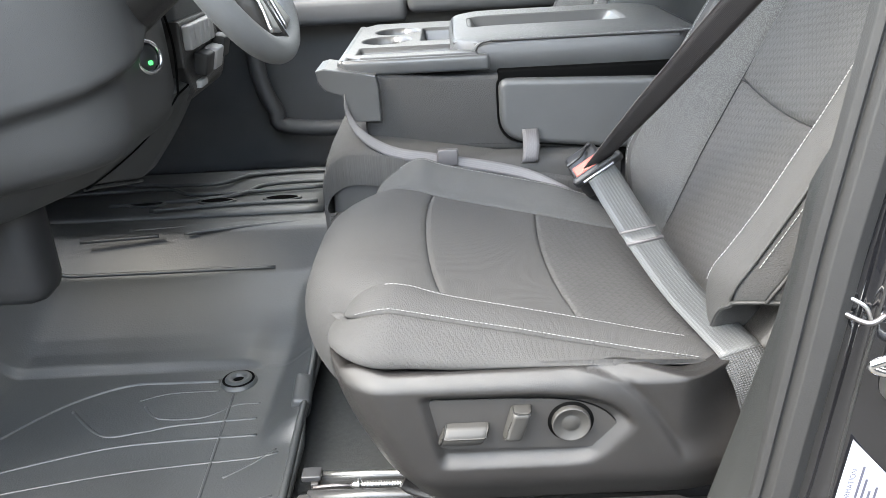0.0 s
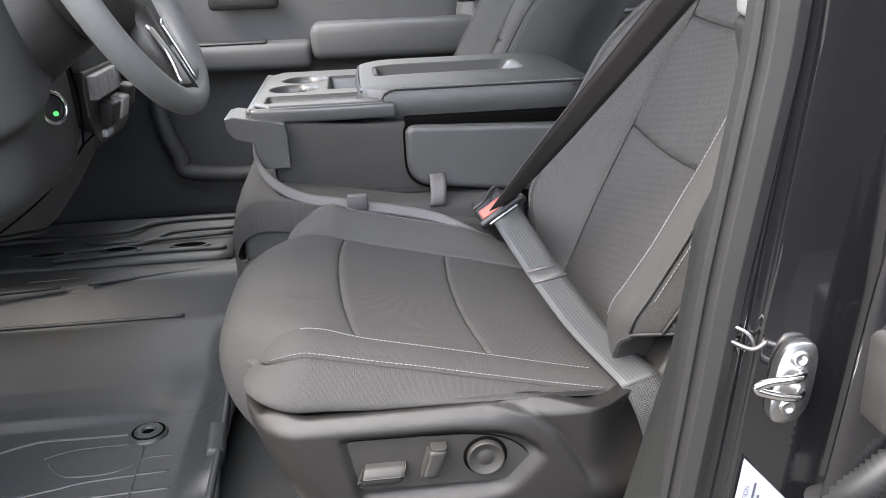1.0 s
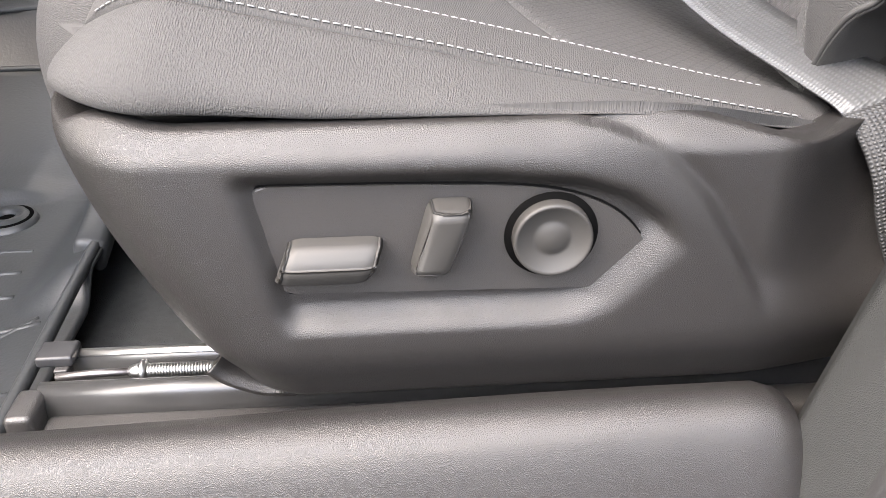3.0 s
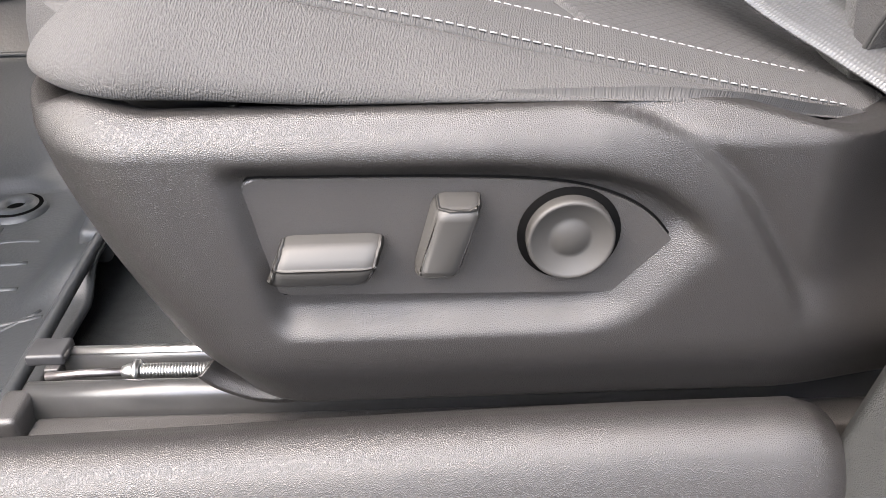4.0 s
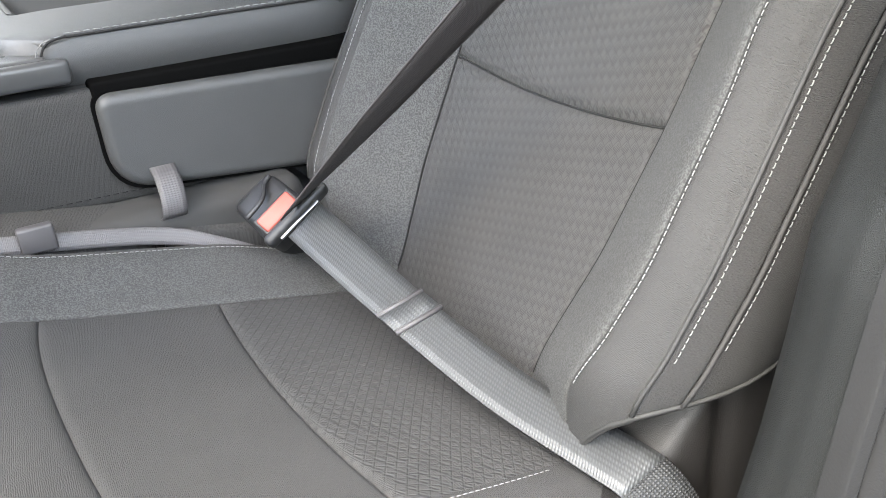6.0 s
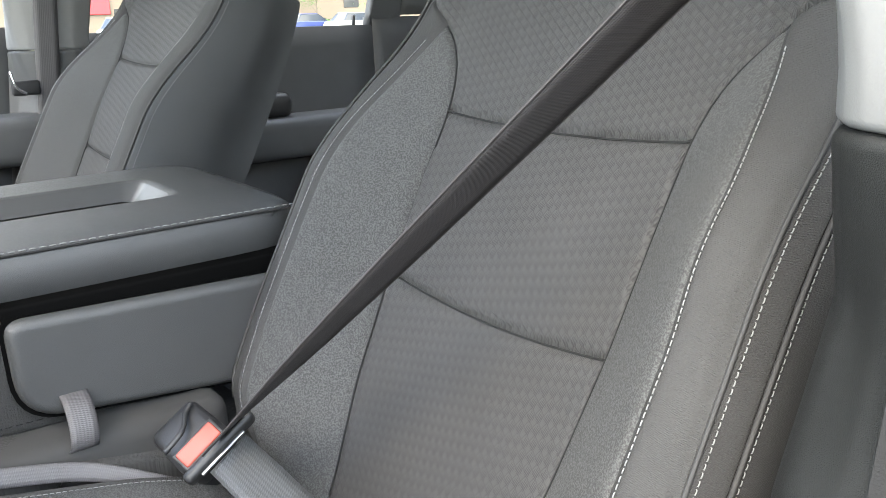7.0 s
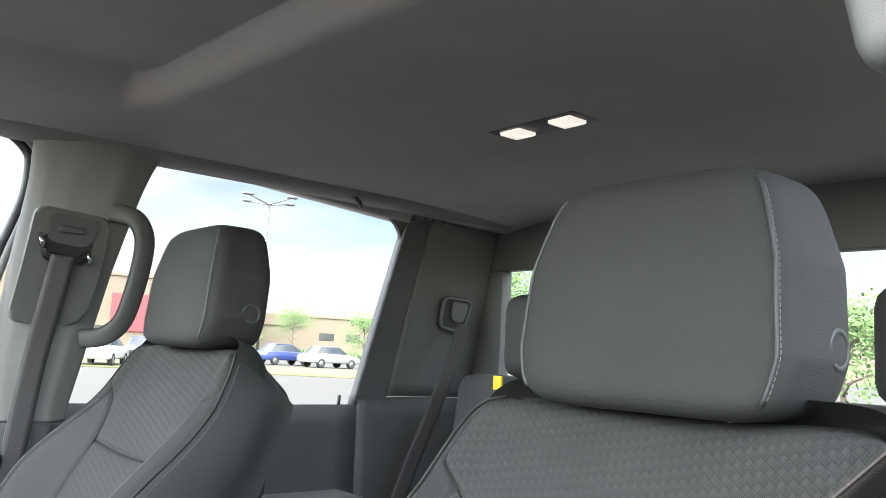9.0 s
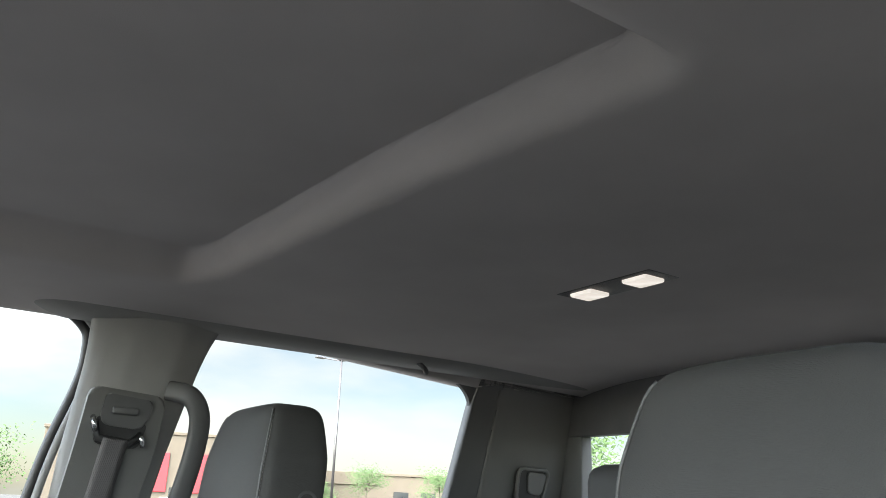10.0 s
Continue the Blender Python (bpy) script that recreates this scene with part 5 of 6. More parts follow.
part("cushion_base", block(-0.170, 0.32, 0.570, 1.06, 0.030, 0.345, 0.02), CLOTH, cseat)
part("cushion_cover", pad(cs_F, 36, 24, 0.01, 0.006, sign=1, lip=0.05), CLOTH, cseat)
part("welt", tube([(-0.176, y, 0.343) for y in np.linspace(0.60, 1.05, 12)], 0.004, 6), THREAD_SEAM_SHADE, cseat)
part("stitching", stitches([(-0.172, y, 0.362) for y in np.linspace(0.60, 1.04, 30)], (-1, 0, 0.3), r=0.0007), THREAD_SEAM_SHADE, cseat)

# ---- belts ----
lap = thing("lap_belt", (0.34, 0.0, 0.19), "grey woven lap belt fastened across the driver's seat", "seat belt")
LP = [(0.372, 0.018, 0.190), (0.362, 0.017, 0.218), (0.354, 0.021, 0.248), (0.343, 0.044, 0.273), (0.331, 0.085, 0.280), (0.3085, 0.170, 0.2915), (0.2855, 0.278, 0.3165), (0.2665, 0.385, 0.3445), (0.2585, 0.434, 0.3565)]
LW = [(0.017, 0.000, 0.008), (0.021, 0.000, 0.007), (0.0225, 0.000, 0.006), (0.0225, 0.002, 0.006), (0.022, 0.006, 0.005), (0.0225, 0.003, 0.004), (0.0228, 0.001, 0.004), (0.0215, 0.004, 0.0085), (0.0190, 0.001, 0.0128)]
a, b = spline(LP, 6), spline(LW, 6)
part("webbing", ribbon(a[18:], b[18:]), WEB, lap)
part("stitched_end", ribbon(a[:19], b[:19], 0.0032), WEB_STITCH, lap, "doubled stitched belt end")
i0 = 6 * 6
d = (a[i0 + 1] - a[i0 - 1]).normalized()
nrm = d.cross(b[i0]).normalized()
nrm = nrm if nrm.z > 0 else -nrm
for k, col in ((-0.013, WEB), (0.013, WEB)):
    c0 = a[i0] + d * k + nrm * 0.0022
    part("sleeve_bar", tube([c0 - b[i0] * 1.06, c0 + b[i0] * 1.07], 0.0025, 8), STRAP, lap)
part("sleeve", ribbon([a[i0] - d * 0.013 + nrm * 0.002, a[i0] + nrm * 0.0025, a[i0] + d * 0.013 + nrm * 0.002], [b[i0] * 1.04] * 3, 0.002), WEB, lap, "stitched keeper sleeve")
part("anchor", block(0.350, 0.400, 0.020, 0.045, 0.135, 0.190, 0.01), PLASTIC_BLACK, lap)
part("anchor_bolt", lathe((0.372, 0.02, 0.162), (0, -1, 0), [(0.0, 0.008), (0.007, 0.008), (0.009, 0.004), (0.009, -0.01)], 12), STEEL, lap)

buckle = thing("belt_buckle", (0.262, 0.46, 0.34), "black seat belt buckle with a salmon red release button", "seat belt buckle")
# across the belt, away from the webbing, and out of the button's face
bw = Vector((0.829, 0.0, 0.559)).normalized()
bn = Vector((-0.45, -0.60, 0.667)).normalized()
bq = bn.cross(bw).normalized()
BR = Matrix((bw, bq, bn)).transposed()
BCEN = Vector((0.240, 0.458, 0.362))


def placed(bm, c, R):
    for v in bm.verts:
        v.co = c + R @ v.co
    return bm


bm = block(-0.0285, 0.0285, -0.013, 0.050, -0.070, -0.0015, 0.009)
for v in bm.verts:
    far = max(0.0, v.co.y - 0.012)
    v.co.z -= 0.55 * far
    v.co.x *= 1 - 3.0 * far * (1 if v.co.x > 0 else 0.4)
part("housing", placed(bm, BCEN, BR), PLASTIC_BLACK, buckle)
part("button_frame", placed(block(-0.0245, 0.0245, -0.0115, 0.0108, -0.008, 0.0002, 0.002), BCEN, BR), PLASTIC_BLACK, buckle)
part("release", placed(block(-0.0215, 0.0215, -0.0092, 0.0085, -0.006, 0.0022, 0.0022), BCEN, BR), BUTTON_RED, buckle, "salmon red release button")
ridge = [(-0.026, 0.018, 0.000), (-0.006, 0.020, -0.001), (0.004, 0.026, -0.005), (0.012, 0.036, -0.011), (0.022, 0.040, -0.014)]
part("cover_ridge", tube([BCEN + BR @ Vector(p) for p in spline(ridge, 5)], 0.0026, 8), PLASTIC_BLACK, buckle)
part("stalk", tube(spline([(0.285, 0.53, 0.255), (0.268, 0.515, 0.295), (0.250, 0.488, 0.335)], 6), 0.017, 10), PLASTIC_BLACK, buckle)
part("tongue", placed(block(-0.031, 0.053, -0.0235, -0.0115, -0.010, 0.009, 0.0055), BCEN, BR), PLASTIC_BLACK, buckle)
part("tongue_edge", placed(block(-0.017, 0.036, -0.0262, -0.0230, -0.0005, 0.0040, 0.0012), BCEN, BR), STEEL, buckle)

sh = thing("shoulder_belt", (0.26, 0.43, 0.36), "grey shoulder belt, coloured darker for its backlit side, drawn up from the buckle to the pillar", "seat belt")
P0, P1 = Vector((0.250, 0.438, 0.370)), Vector((0.48, 0.0, 0.86))
P2 = P0 + (P1 - P0) * 1.12
W0, W1 = Vector((0.0187, 0.0142, 0.0017)), Vector((0.0215, 0.0065, -0.006))
pts = [P0.lerp(P2, k / 24) for k in range(25)]
twist = smooth_table([0.0, 0.10, 0.22, 0.42, 0.62, 1.12], [0, -6, -13, -17, -17, -13])
half = [Matrix.Rotation(radians(twist(k / 24 * 1.12)), 3, (P1 - P0).normalized()) @ W0.lerp(W1, k / 24 * 1.12) for k in range(25)]
# same belt as the lap part, its unlit side coloured in
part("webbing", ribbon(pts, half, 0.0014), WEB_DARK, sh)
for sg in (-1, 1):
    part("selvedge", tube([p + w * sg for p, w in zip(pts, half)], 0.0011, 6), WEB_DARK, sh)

strap = thing("console_strap", (0.1, 0.56, 0.34), "grey retaining strap with a sliding adjuster", "strap")
SP = [(-0.135, 0.588, 0.452), (-0.128, 0.580, 0.422), (-0.105, 0.572, 0.392), (-0.060, 0.568, 0.366), (0.0, 0.564, 0.354), (0.10, 0.557, 0.336), (0.16, 0.548, 0.322), (0.205, 0.530, 0.304), (0.245, 0.51, 0.285)]
a = spline(SP, 6)
part("webbing", ribbon(a, [Vector((0.001, 0.004, 0.0085))] * len(a)), STRAP, strap)
part("adjuster", block(0.012, 0.046, 0.552, 0.564, 0.342, 0.370, 0.003), STRAP, strap)
loop = thing("strap_loop", (0.168, 0.57, 0.33), "short grey webbing loop below the storage bin", "strap")
part("webbing", ribbon(spline([(0.168, 0.600, 0.385), (0.168, 0.583, 0.378), (0.167, 0.568, 0.360), (0.165, 0.566, 0.340), (0.164, 0.585, 0.330)], 5), [Vector((0.0135, 0, 0))] * 21), STRAP, loop)

# ---- dash, column, wheel ----
dash = thing("dashboard", (-0.6, YC, 0.5), "dark moulded dashboard with knee panel", "dashboard")
prof = [(-0.86, 0.42), (-0.60, 0.44), (-0.45, 0.452), (-0.378, 0.468), (-0.352, 0.489), (-0.345, 0.53), (-0.347, 0.613), (-0.36, 0.70), (-0.40, 0.77), (-0.50, 0.80), (-0.86, 0.82)]


knee_line = table([0.0, 0.10, 0.167, 0.19, 0.259, 0.285, 0.30, 0.32], [0.535, 0.545, 0.558, 0.566, 0.590, 0.61, 0.66, 0.80])


def dash_F(y0, y1, shift):
    ps = spline([(x, 0, z) for x, z in prof], 12)

    def F(u, v):
        p = ps[min(len(ps) - 1, round(u * (len(ps) - 1)))]
        y = lerp(y0, y1, v)
        bulge = 0.024 * sstep(-0.007, 0.012, p.z - knee_line(y)) if shift == 0.0 else 0.0
        return Vector((p.x + shift + bulge - 0.03 * abs(2 * v - 1) ** 8 - 0.16 * (1 - sstep(0.03, 0.24, y)), y, p.z))
    return F, len(ps) - 1


F, n = dash_F(0.02, 0.462, 0.0)
part("knee_panel", pad(F, 110, 60, 0.01, 0.008, sign=1, lip=0.015), DASH, dash, "grained dark lower panel")
F, n = dash_F(0.64, 1.74, -0.18)
part("passenger_panel", pad(F, n, 20, 0.01, 0.008, sign=1, lip=0.015), TRIM_DARK, dash)
top_x = table([0.05, 0.12, 0.20, 0.30, 0.45, 0.64], [-0.58, -0.50, -0.385, -0.346, -0.342, -0.352])
low_x = table([0.05, 0.12, 0.20, 0.30, 0.45, 0.52, 0.64], [-0.60, -0.55, -0.50, -0.450, -0.437, -0.445, -0.50])
low_z = table([0.05, 0.20, 0.30, 0.45, 0.52, 0.64], [0.405, 0.408, 0.414, 0.375, 0.368, 0.385])


def toe_F(u, v):
    """Lower cover that runs from the knee panel forwards under the dash."""
    y = lerp(0.05, 0.64, v)
    a, b = Vector((top_x(y), y, 0.512)), Vector((low_x(y), y, low_z(y)))
    return a.lerp(b, u) + Vector((0.6, 0, 0.2)) * (0.016 * math.sin(math.pi * u))


def toe_at(y, u):
    return toe_F(u, (y - 0.05) / 0.59) + Vector((0.0006, 0, 0))


part("lower_cover", pad(toe_F, 24, 60, 0.01, 0.006, sign=1, lip=0.02), DASH, dash, "dark lower cover under the knee panel")
part("panel_seam", tube([toe_at(lerp(0.405, 0.297, k / 16), k / 16) for k in range(17)], 0.0016, 6), GAP, dash)
part("panel_seam", tube([toe_at(lerp(0.405, 0.455, k / 5), 0.0) + Vector((0, 0, 0.004 * k / 5)) for k in range(6)], 0.0016, 6), GAP, dash)
part("panel_seam", tube(spline([(-0.346, 0.400, 0.65), (-0.343, 0.418, 0.60), (-0.342, 0.420, 0.56), (-0.342, 0.405, 0.513)], 6), 0.0018, 6), GAP, dash)
part("cover_edge", tube([toe_at(lerp(0.295, 0.455, k / 8), 1.0) for k in range(9)], 0.0022, 6), DASH, dash)
part("lower_panel", block(-0.62, -0.352, 0.468, 0.70, 0.478, 0.66, 0.02), DASH, dash)
btn = part("start_ring", lathe((-0.342, 0.312, 0.580), (1, -0.55, 0.2), [(0.022, -0.01), (0.022, 0.004), (0.0195, 0.007), (0.017, 0.004), (0.017, 0.0)], 36), CHROME, dash, "chrome start button ring")
part("start_button", lathe((-0.342, 0.312, 0.580), (1, -0.55, 0.2), [(0.0, 0.004), (0.014, 0.004), (0.0168, 0.001), (0.0168, -0.008)], 32), PLASTIC_BLACK, btn)
part("start_lamp", lathe((-0.336, 0.308, 0.5735), (1, -0.55, 0.2), [(0.0, 0.0012), (0.003, 0.001), (0.003, -0.002)], 12), plain("green_indicator", (0.03, 0.45, 0.10), 0.4, emit=0.7), btn)
bank = [(0.457, 0.604), (0.60, 0.602), (0.655, 0.565), (0.676, 0.520), (0.650, 0.499), (0.480, 0.497), (0.455, 0.540)]
sw = part("switch_bank", plate([(-0.342, y, z) for y, z in bank], (1, 0, 0), 0.02, bev=0.003), PLASTIC_SMOOTH, dash, smooth=False)
for i in range(5):
    part("key", block(-0.344, -0.330, 0.468 + i * 0.026, 0.490 + i * 0.026, 0.562, 0.597, 0.003), KNOB_PALE, sw, "pale grey key")
for i, (y, z, mt) in enumerate(((0.520, 0.535, PLASTIC_BLACK), (0.575, 0.535, KNOB_PALE), (0.625, 0.545, PLASTIC_BLACK))):
    part("rocker", block(-0.344, -0.322, y - 0.021, y + 0.021, z - 0.016, z + 0.018, 0.004, rot=Euler((0, 0.25, 0)).to_matrix()), mt, sw)
part("usb_port", block(-0.344, -0.334, 0.495, 0.530, 0.502, 0.513, 0.002), KNOB_PALE, sw)

wheel = thing("steering_wheel", (-0.3, 0.30, 0.7), "dark leather steering wheel with satin silver trim", "steering wheel")
WC = Vector((-0.240, 0.300, 0.745))
wax, wup, wsd = Vector((math.cos(radians(25)), 0, math.sin(radians(25)))), Vector((-math.sin(radians(25)), 0, math.cos(radians(25)))), Vector((0, 1, 0))


def on_wheel(r, deg, h=0.0):
    return WC + (wsd * math.sin(radians(deg)) + wup * math.cos(radians(deg))) * r + wax * h


part("rim", tube([on_wheel(0.178, 360 * k / 72) for k in range(72)], 0.0165, 16, closed=True), RIM_GREY, wheel, "grey leather rim")
part("hub", lathe(WC, wax, [(0.0, 0.010), (0.05, 0.008), (0.075, -0.005), (0.085, -0.03), (0.07, -0.06), (0.0, -0.07)], 32), PLASTIC, wheel)
for deg in (90, 270, 180):
    c0, c1 = on_wheel(0.06, deg, -0.012), on_wheel(0.170, deg, -0.002)
    sp = tube([c0, c0.lerp(c1, 0.5), c1], [0.026, 0.018, 0.016], 10)
    part("spoke", sp, PLASTIC_SMOOTH, wheel)
for s0, s1 in ((162, 198),):
    part("spoke_trim", ruled([on_wheel(0.085, s0 - 8, 0.010), on_wheel(0.12, s0 + 4, 0.012), on_wheel(0.160, s0, 0.012)], [on_wheel(0.085, s0 + 6, 0.010), on_wheel(0.12, s0 + 12, 0.012), on_wheel(0.160, s0 + 14, 0.012)], 3, 0.004), STEEL, wheel, "satin silver spoke trim")
    part("spoke_trim", ruled([on_wheel(0.085, s1 + 8, 0.010), on_wheel(0.12, s1 - 4, 0.012), on_wheel(0.160, s1, 0.012)], [on_wheel(0.085, s1 - 6, 0.010), on_wheel(0.12, s1 - 12, 0.012), on_wheel(0.160, s1 - 14, 0.012)], 3, 0.004), STEEL, wheel, "satin silver spoke trim")
part("column_shroud", tube([(-0.46, 0.30, 0.63), (-0.38, 0.30, 0.675), (-0.29, 0.30, 0.72)], [0.085, 0.080, 0.062], 24), PLASTIC, wheel)

kick = thing("column_bracket", (-0.57, 0.26, 0.28), "dark plastic bracket below the dashboard with a bright pull", "kick panel")
part("cover", block(-0.64, -0.500, 0.22, 0.30, 0.275, 0.462, 0.03), PLASTIC_BLACK, kick)
part("pull_trim", tube(spline([(-0.500, 0.25, 0.490), (-0.498, 0.25, 0.465), (-0.512, 0.25, 0.445)], 5), 0.004, 8), STEEL, kick)

# ---- far front door details ----
fd = thing("far_door_armrest", (-0.1, 1.70, 0.5), "dark far door armrest and grab recess", "door armrest")
part("armrest", block(-0.62, -0.075, 1.60, 1.74, 0.44, 0.512, 0.02), TRIM_DARK, fd)
part("armrest_pad", block(-0.075, 0.42, 1.60, 1.74, 0.46, 0.560, 0.025), TRIM_DARK, fd)
part("switch_plate", block(-0.42, -0.20, 1.62, 1.68, 0.512, 0.520, 0.004), PLASTIC_BLACK, fd)
part("handle_recess", block(-0.36, -0.16, 1.70, 1.735, 0.60, 0.665, 0.02), PLASTIC_SMOOTH, fd)
part("pocket_rim", tube(spline([(-0.53, 1.66, 0.42), (-0.52, 1.655, 0.30), (-0.485, 1.65, 0.205), (-0.41, 1.645, 0.145), (0.2, 1.645, 0.135)], 6), 0.024, 10), TRIM_DARK, fd)

# ---- pillar fittings on both sides ----
def pillar_fittings(side):
    g = mir((0.45, 0.05, 1.0), side)
    guide = thing("belt_guide", tuple(g), "grey pillar belt guide with chrome slot ends", "belt guide", "belt guides")
    y = lambda z: lean(z) - 0.008
    sgn = -side

    def at(x, z, d=0.0):
        p = mir((x, y(z), z), side)
        p.y += sgn * d
        return p
    def panel(corners, d):
        return [at(p.x, p.z, d) for p in rounded(corners, 5)]
    nv = (0, sgn, 0)
    part("bezel", plate(panel([(0.392, 1.116, 0.02), (0.536, 1.106, 0.02), (0.532, 1.00, 0.03), (0.512, 0.885, 0.03), (0.372, 0.885, 0.03), (0.384, 1.00, 0.03)], 0.008), nv, 0.016, bev=0.006), TRIM_SHADED, guide, smooth=False)
    part("hood", plate(panel([(0.420, 1.104, 0.012), (0.512, 1.096, 0.012), (0.502, 1.040, 0.02), (0.418, 1.046, 0.02)], 0.013), nv, 0.008, bev=0.003), TRIM_DARK, guide, smooth=False)
    part("slot_plate", plate(panel([(0.412, 1.062, 0.01), (0.508, 1.052, 0.01), (0.498, 1.004, 0.015), (0.414, 1.010, 0.015)], 0.0105), nv, 0.004), PLASTIC_BLACK, guide, smooth=False)
    part("slot_bar", block(0.436, 0.486, at(0.45, 1.07, 0.016).y - 0.004, at(0.45, 1.07, 0.016).y + 0.004, 1.066, 1.080, 0.004), TRIM_DARK, guide)
    part("slot", tube([at(0.410, 1.050, 0.010), at(0.42, 1.022, 0.014), at(0.48, 1.014, 0.014), at(0.500, 1.032, 0.010)], 0.008, 10), PLASTIC_BLACK, guide)
    for x, z in ((0.406, 1.045), (0.497, 1.022)):
        part("slot_end", tube([at(x, z + 0.015, 0.006), at(x + 0.003, z, 0.020), at(x + 0.008, z - 0.012, 0.016)], 0.005, 8), CHROME, guide)
    if side > 0:
        web = thing("far_shoulder_belt", tuple(at(0.45, 0.7)), "grey shoulder belt hanging down the far pillar", "seat belt")
        pp = spline([at(0.452, 1.02, 0.022), at(0.446, 0.95, 0.016), at(0.432, 0.80, 0.012), at(0.415, 0.60, 0.012), at(0.39, 0.42, 0.02)], 6)
        part("webbing", ribbon(pp, [Vector((0.023, 0, -0.002))] * len(pp)), STRAP, web)
        part("tongue", block(0.345, 0.40, at(0.4, 0.62).y - 0.02, at(0.4, 0.62).y - 0.004, 0.60, 0.63, 0.006), PLASTIC_BLACK, web)
        part("tongue_edge", tube(spline([at(0.345, 0.65, 0.03), at(0.35, 0.62, 0.035), at(0.37, 0.605, 0.035)], 4), 0.003, 6), CHROME, web)
    grab = thing("grab_handle", tuple(at(0.56, 0.95)), "moulded pillar grab handle", "grab handle", "grab handles")
    # flat-sided moulded hoop standing off the pillar's rear edge
    hp_ = spline([at(0.540, 1.122, -0.01), at(0.576, 1.112, 0.020), at(0.596, 1.078, 0.036), at(0.600, 1.03, 0.040), at(0.593, 0.96, 0.042), at(0.581, 0.90, 0.038), at(0.556, 0.868, 0.018), at(0.520, 0.860, -0.01)], 6)
    bm = bmesh.new()
    rows = []
    for i, p in enumerate(hp_):
        d = (hp_[min(i + 1, len(hp_) - 1)] - hp_[max(i - 1, 0)]).normalized()
        w = Vector((0, 1, 0)) - d * d.y
        w.normalize()
        o = d.cross(w)
        rows.append([bm.verts.new(p + o * 0.020 * math.copysign(abs(math.cos(a)) ** 0.7, math.cos(a)) + w * 0.013 * math.copysign(abs(math.sin(a)) ** 0.7, math.sin(a))) for a in np.linspace(0, 2 * math.pi, 17)[:-1]])
    for r0, r1 in zip(rows, rows[1:]):
        for k in range(16):
            bm.faces.new((r0[k], r0[(k + 1) % 16], r1[(k + 1) % 16], r1[k]))
    bmesh.ops.recalc_face_normals(bm, faces=bm.faces[:])
    part("hoop", bm, TRIM_DARK, grab)


pillar_fittings(1)
strip = spline([(0.10, 1.655, 1.283), (0.26, 1.652, 1.281), (0.345, 1.65, 1.273), (0.394, 1.65, 1.240), (0.404, 1.65, 1.20), (0.398, 1.652, 1.13), (0.362, 1.660, 0.997), (0.340, 1.67, 0.86), (0.330, 1.69, 0.70)], 6)
wst = thing("window_weatherstrip", (0.36, 1.66, 0.9), "light grey weatherstrip round the far front window", "weatherstrip")
part("strip", tube(strip, 0.008, 8), TRIM_GREY, wst)
part("lip", tube([p + Vector((-0.014, 0.012, -0.004)) for p in strip], 0.010, 8), PLASTIC_BLACK, wst)
anchor = thing("belt_anchor_cover", (0.47, 0.03, 0.95), "light grey belt anchor cover on the near pillar", "belt anchor")
part("cover", block(0.448, 0.490, -0.03, 0.032, 0.895, 0.945, 0.012), TRIM_GREY, anchor)
part("belt_exit", block(0.470, 0.510, -0.03, 0.024, 0.858, 0.897, 0.010), TRIM_GREY, anchor)
slider = thing("height_slider", (0.41, 0.04, 1.0), "light grey belt height slider cover on the near pillar", "belt slider")
part("cover", block(0.405, 0.470, 0.0, 0.052, 1.02, 1.25, 0.016, rot=Euler((-0.2, 0, 0)).to_matrix()), TRIM_GREY, slider)

# ---- near door opening: seal, painted pillar, striker, sticker ----
seal = thing("door_seal", (0.34, -0.105, 0.2), "grey rubber door seal along the pillar edge", "door seal")


def seal_F(u, v):
    z = lerp(-0.05, 1.30, u)
    x0 = pil_seal(max(0, z))
    w = lerp(0.040, 0.044, sstep(0.15, 0.75, z))
    ks = [0.0, 0.06, 0.16, 0.20, 0.25, 0.30, 0.36, 0.62, 0.90, 1.0]
    xs_ = [0.0, 0.01, 0.15, 0.20, 0.24, 0.27, 0.33, 0.66, 0.96, 1.02]
    ds_ = [0.010, -0.004, -0.008, -0.005, -0.005, -0.009, -0.016, -0.022, -0.016, 0.0]
    return Vector((x0 - 0.002 + w * float(np.interp(v, ks, xs_)), -0.098 + lean(z) + float(np.interp(v, ks, ds_)), z))


part("lip", sheet(lambda u, v: seal_F(u, 0.275 * v), 60, 20), SEAL, seal, "raised sealing lip")
part("bulb", sheet(lambda u, v: seal_F(u, 0.275 + 0.725 * v), 60, 34), SEAL, seal)


def paint_F(u, v):
    z = lerp(-0.15, 1.30, u)
    x0 = pil_seal(max(0, z)) + 0.030
    ks = [0.0, 0.10, 0.16, 0.20, 0.26, 0.32, 0.40, 0.70, 0.86, 0.92, 1.0]
    xs_ = [0.0, 0.006, 0.014, 0.020, 0.026, 0.030, 0.045, 0.090, 0.106, 0.112, 0.114]
    ds_ = [0.004, -0.004, -0.006, -0.002, -0.004, -0.010, -0.014, -0.017, -0.020, -0.028, -0.050]
    k = float(np.interp(z, [0.0, 0.2, 0.45, 0.65, 1.3], [1.10, 1.12, 1.10, 0.86, 0.8]))
    return Vector((x0 + k * float(np.interp(v, ks, xs_)), -0.104 + lean(z) + float(np.interp(v, ks, ds_)), z))


setting("b_pillar_paint", sheet(paint_F, 60, 60), PAINT, "black gloss painted door pillar", "pillar")
edge_bm = sheet(lambda u, v: Vector((pil_seal(max(0, lerp(-0.15, 0.74, u))) + lerp(0.135, 0.30, v), -0.150 - 0.02 * math.sin(3.1 * v), lerp(-0.15, 0.74, u))), 30, 10, thick=0.006)
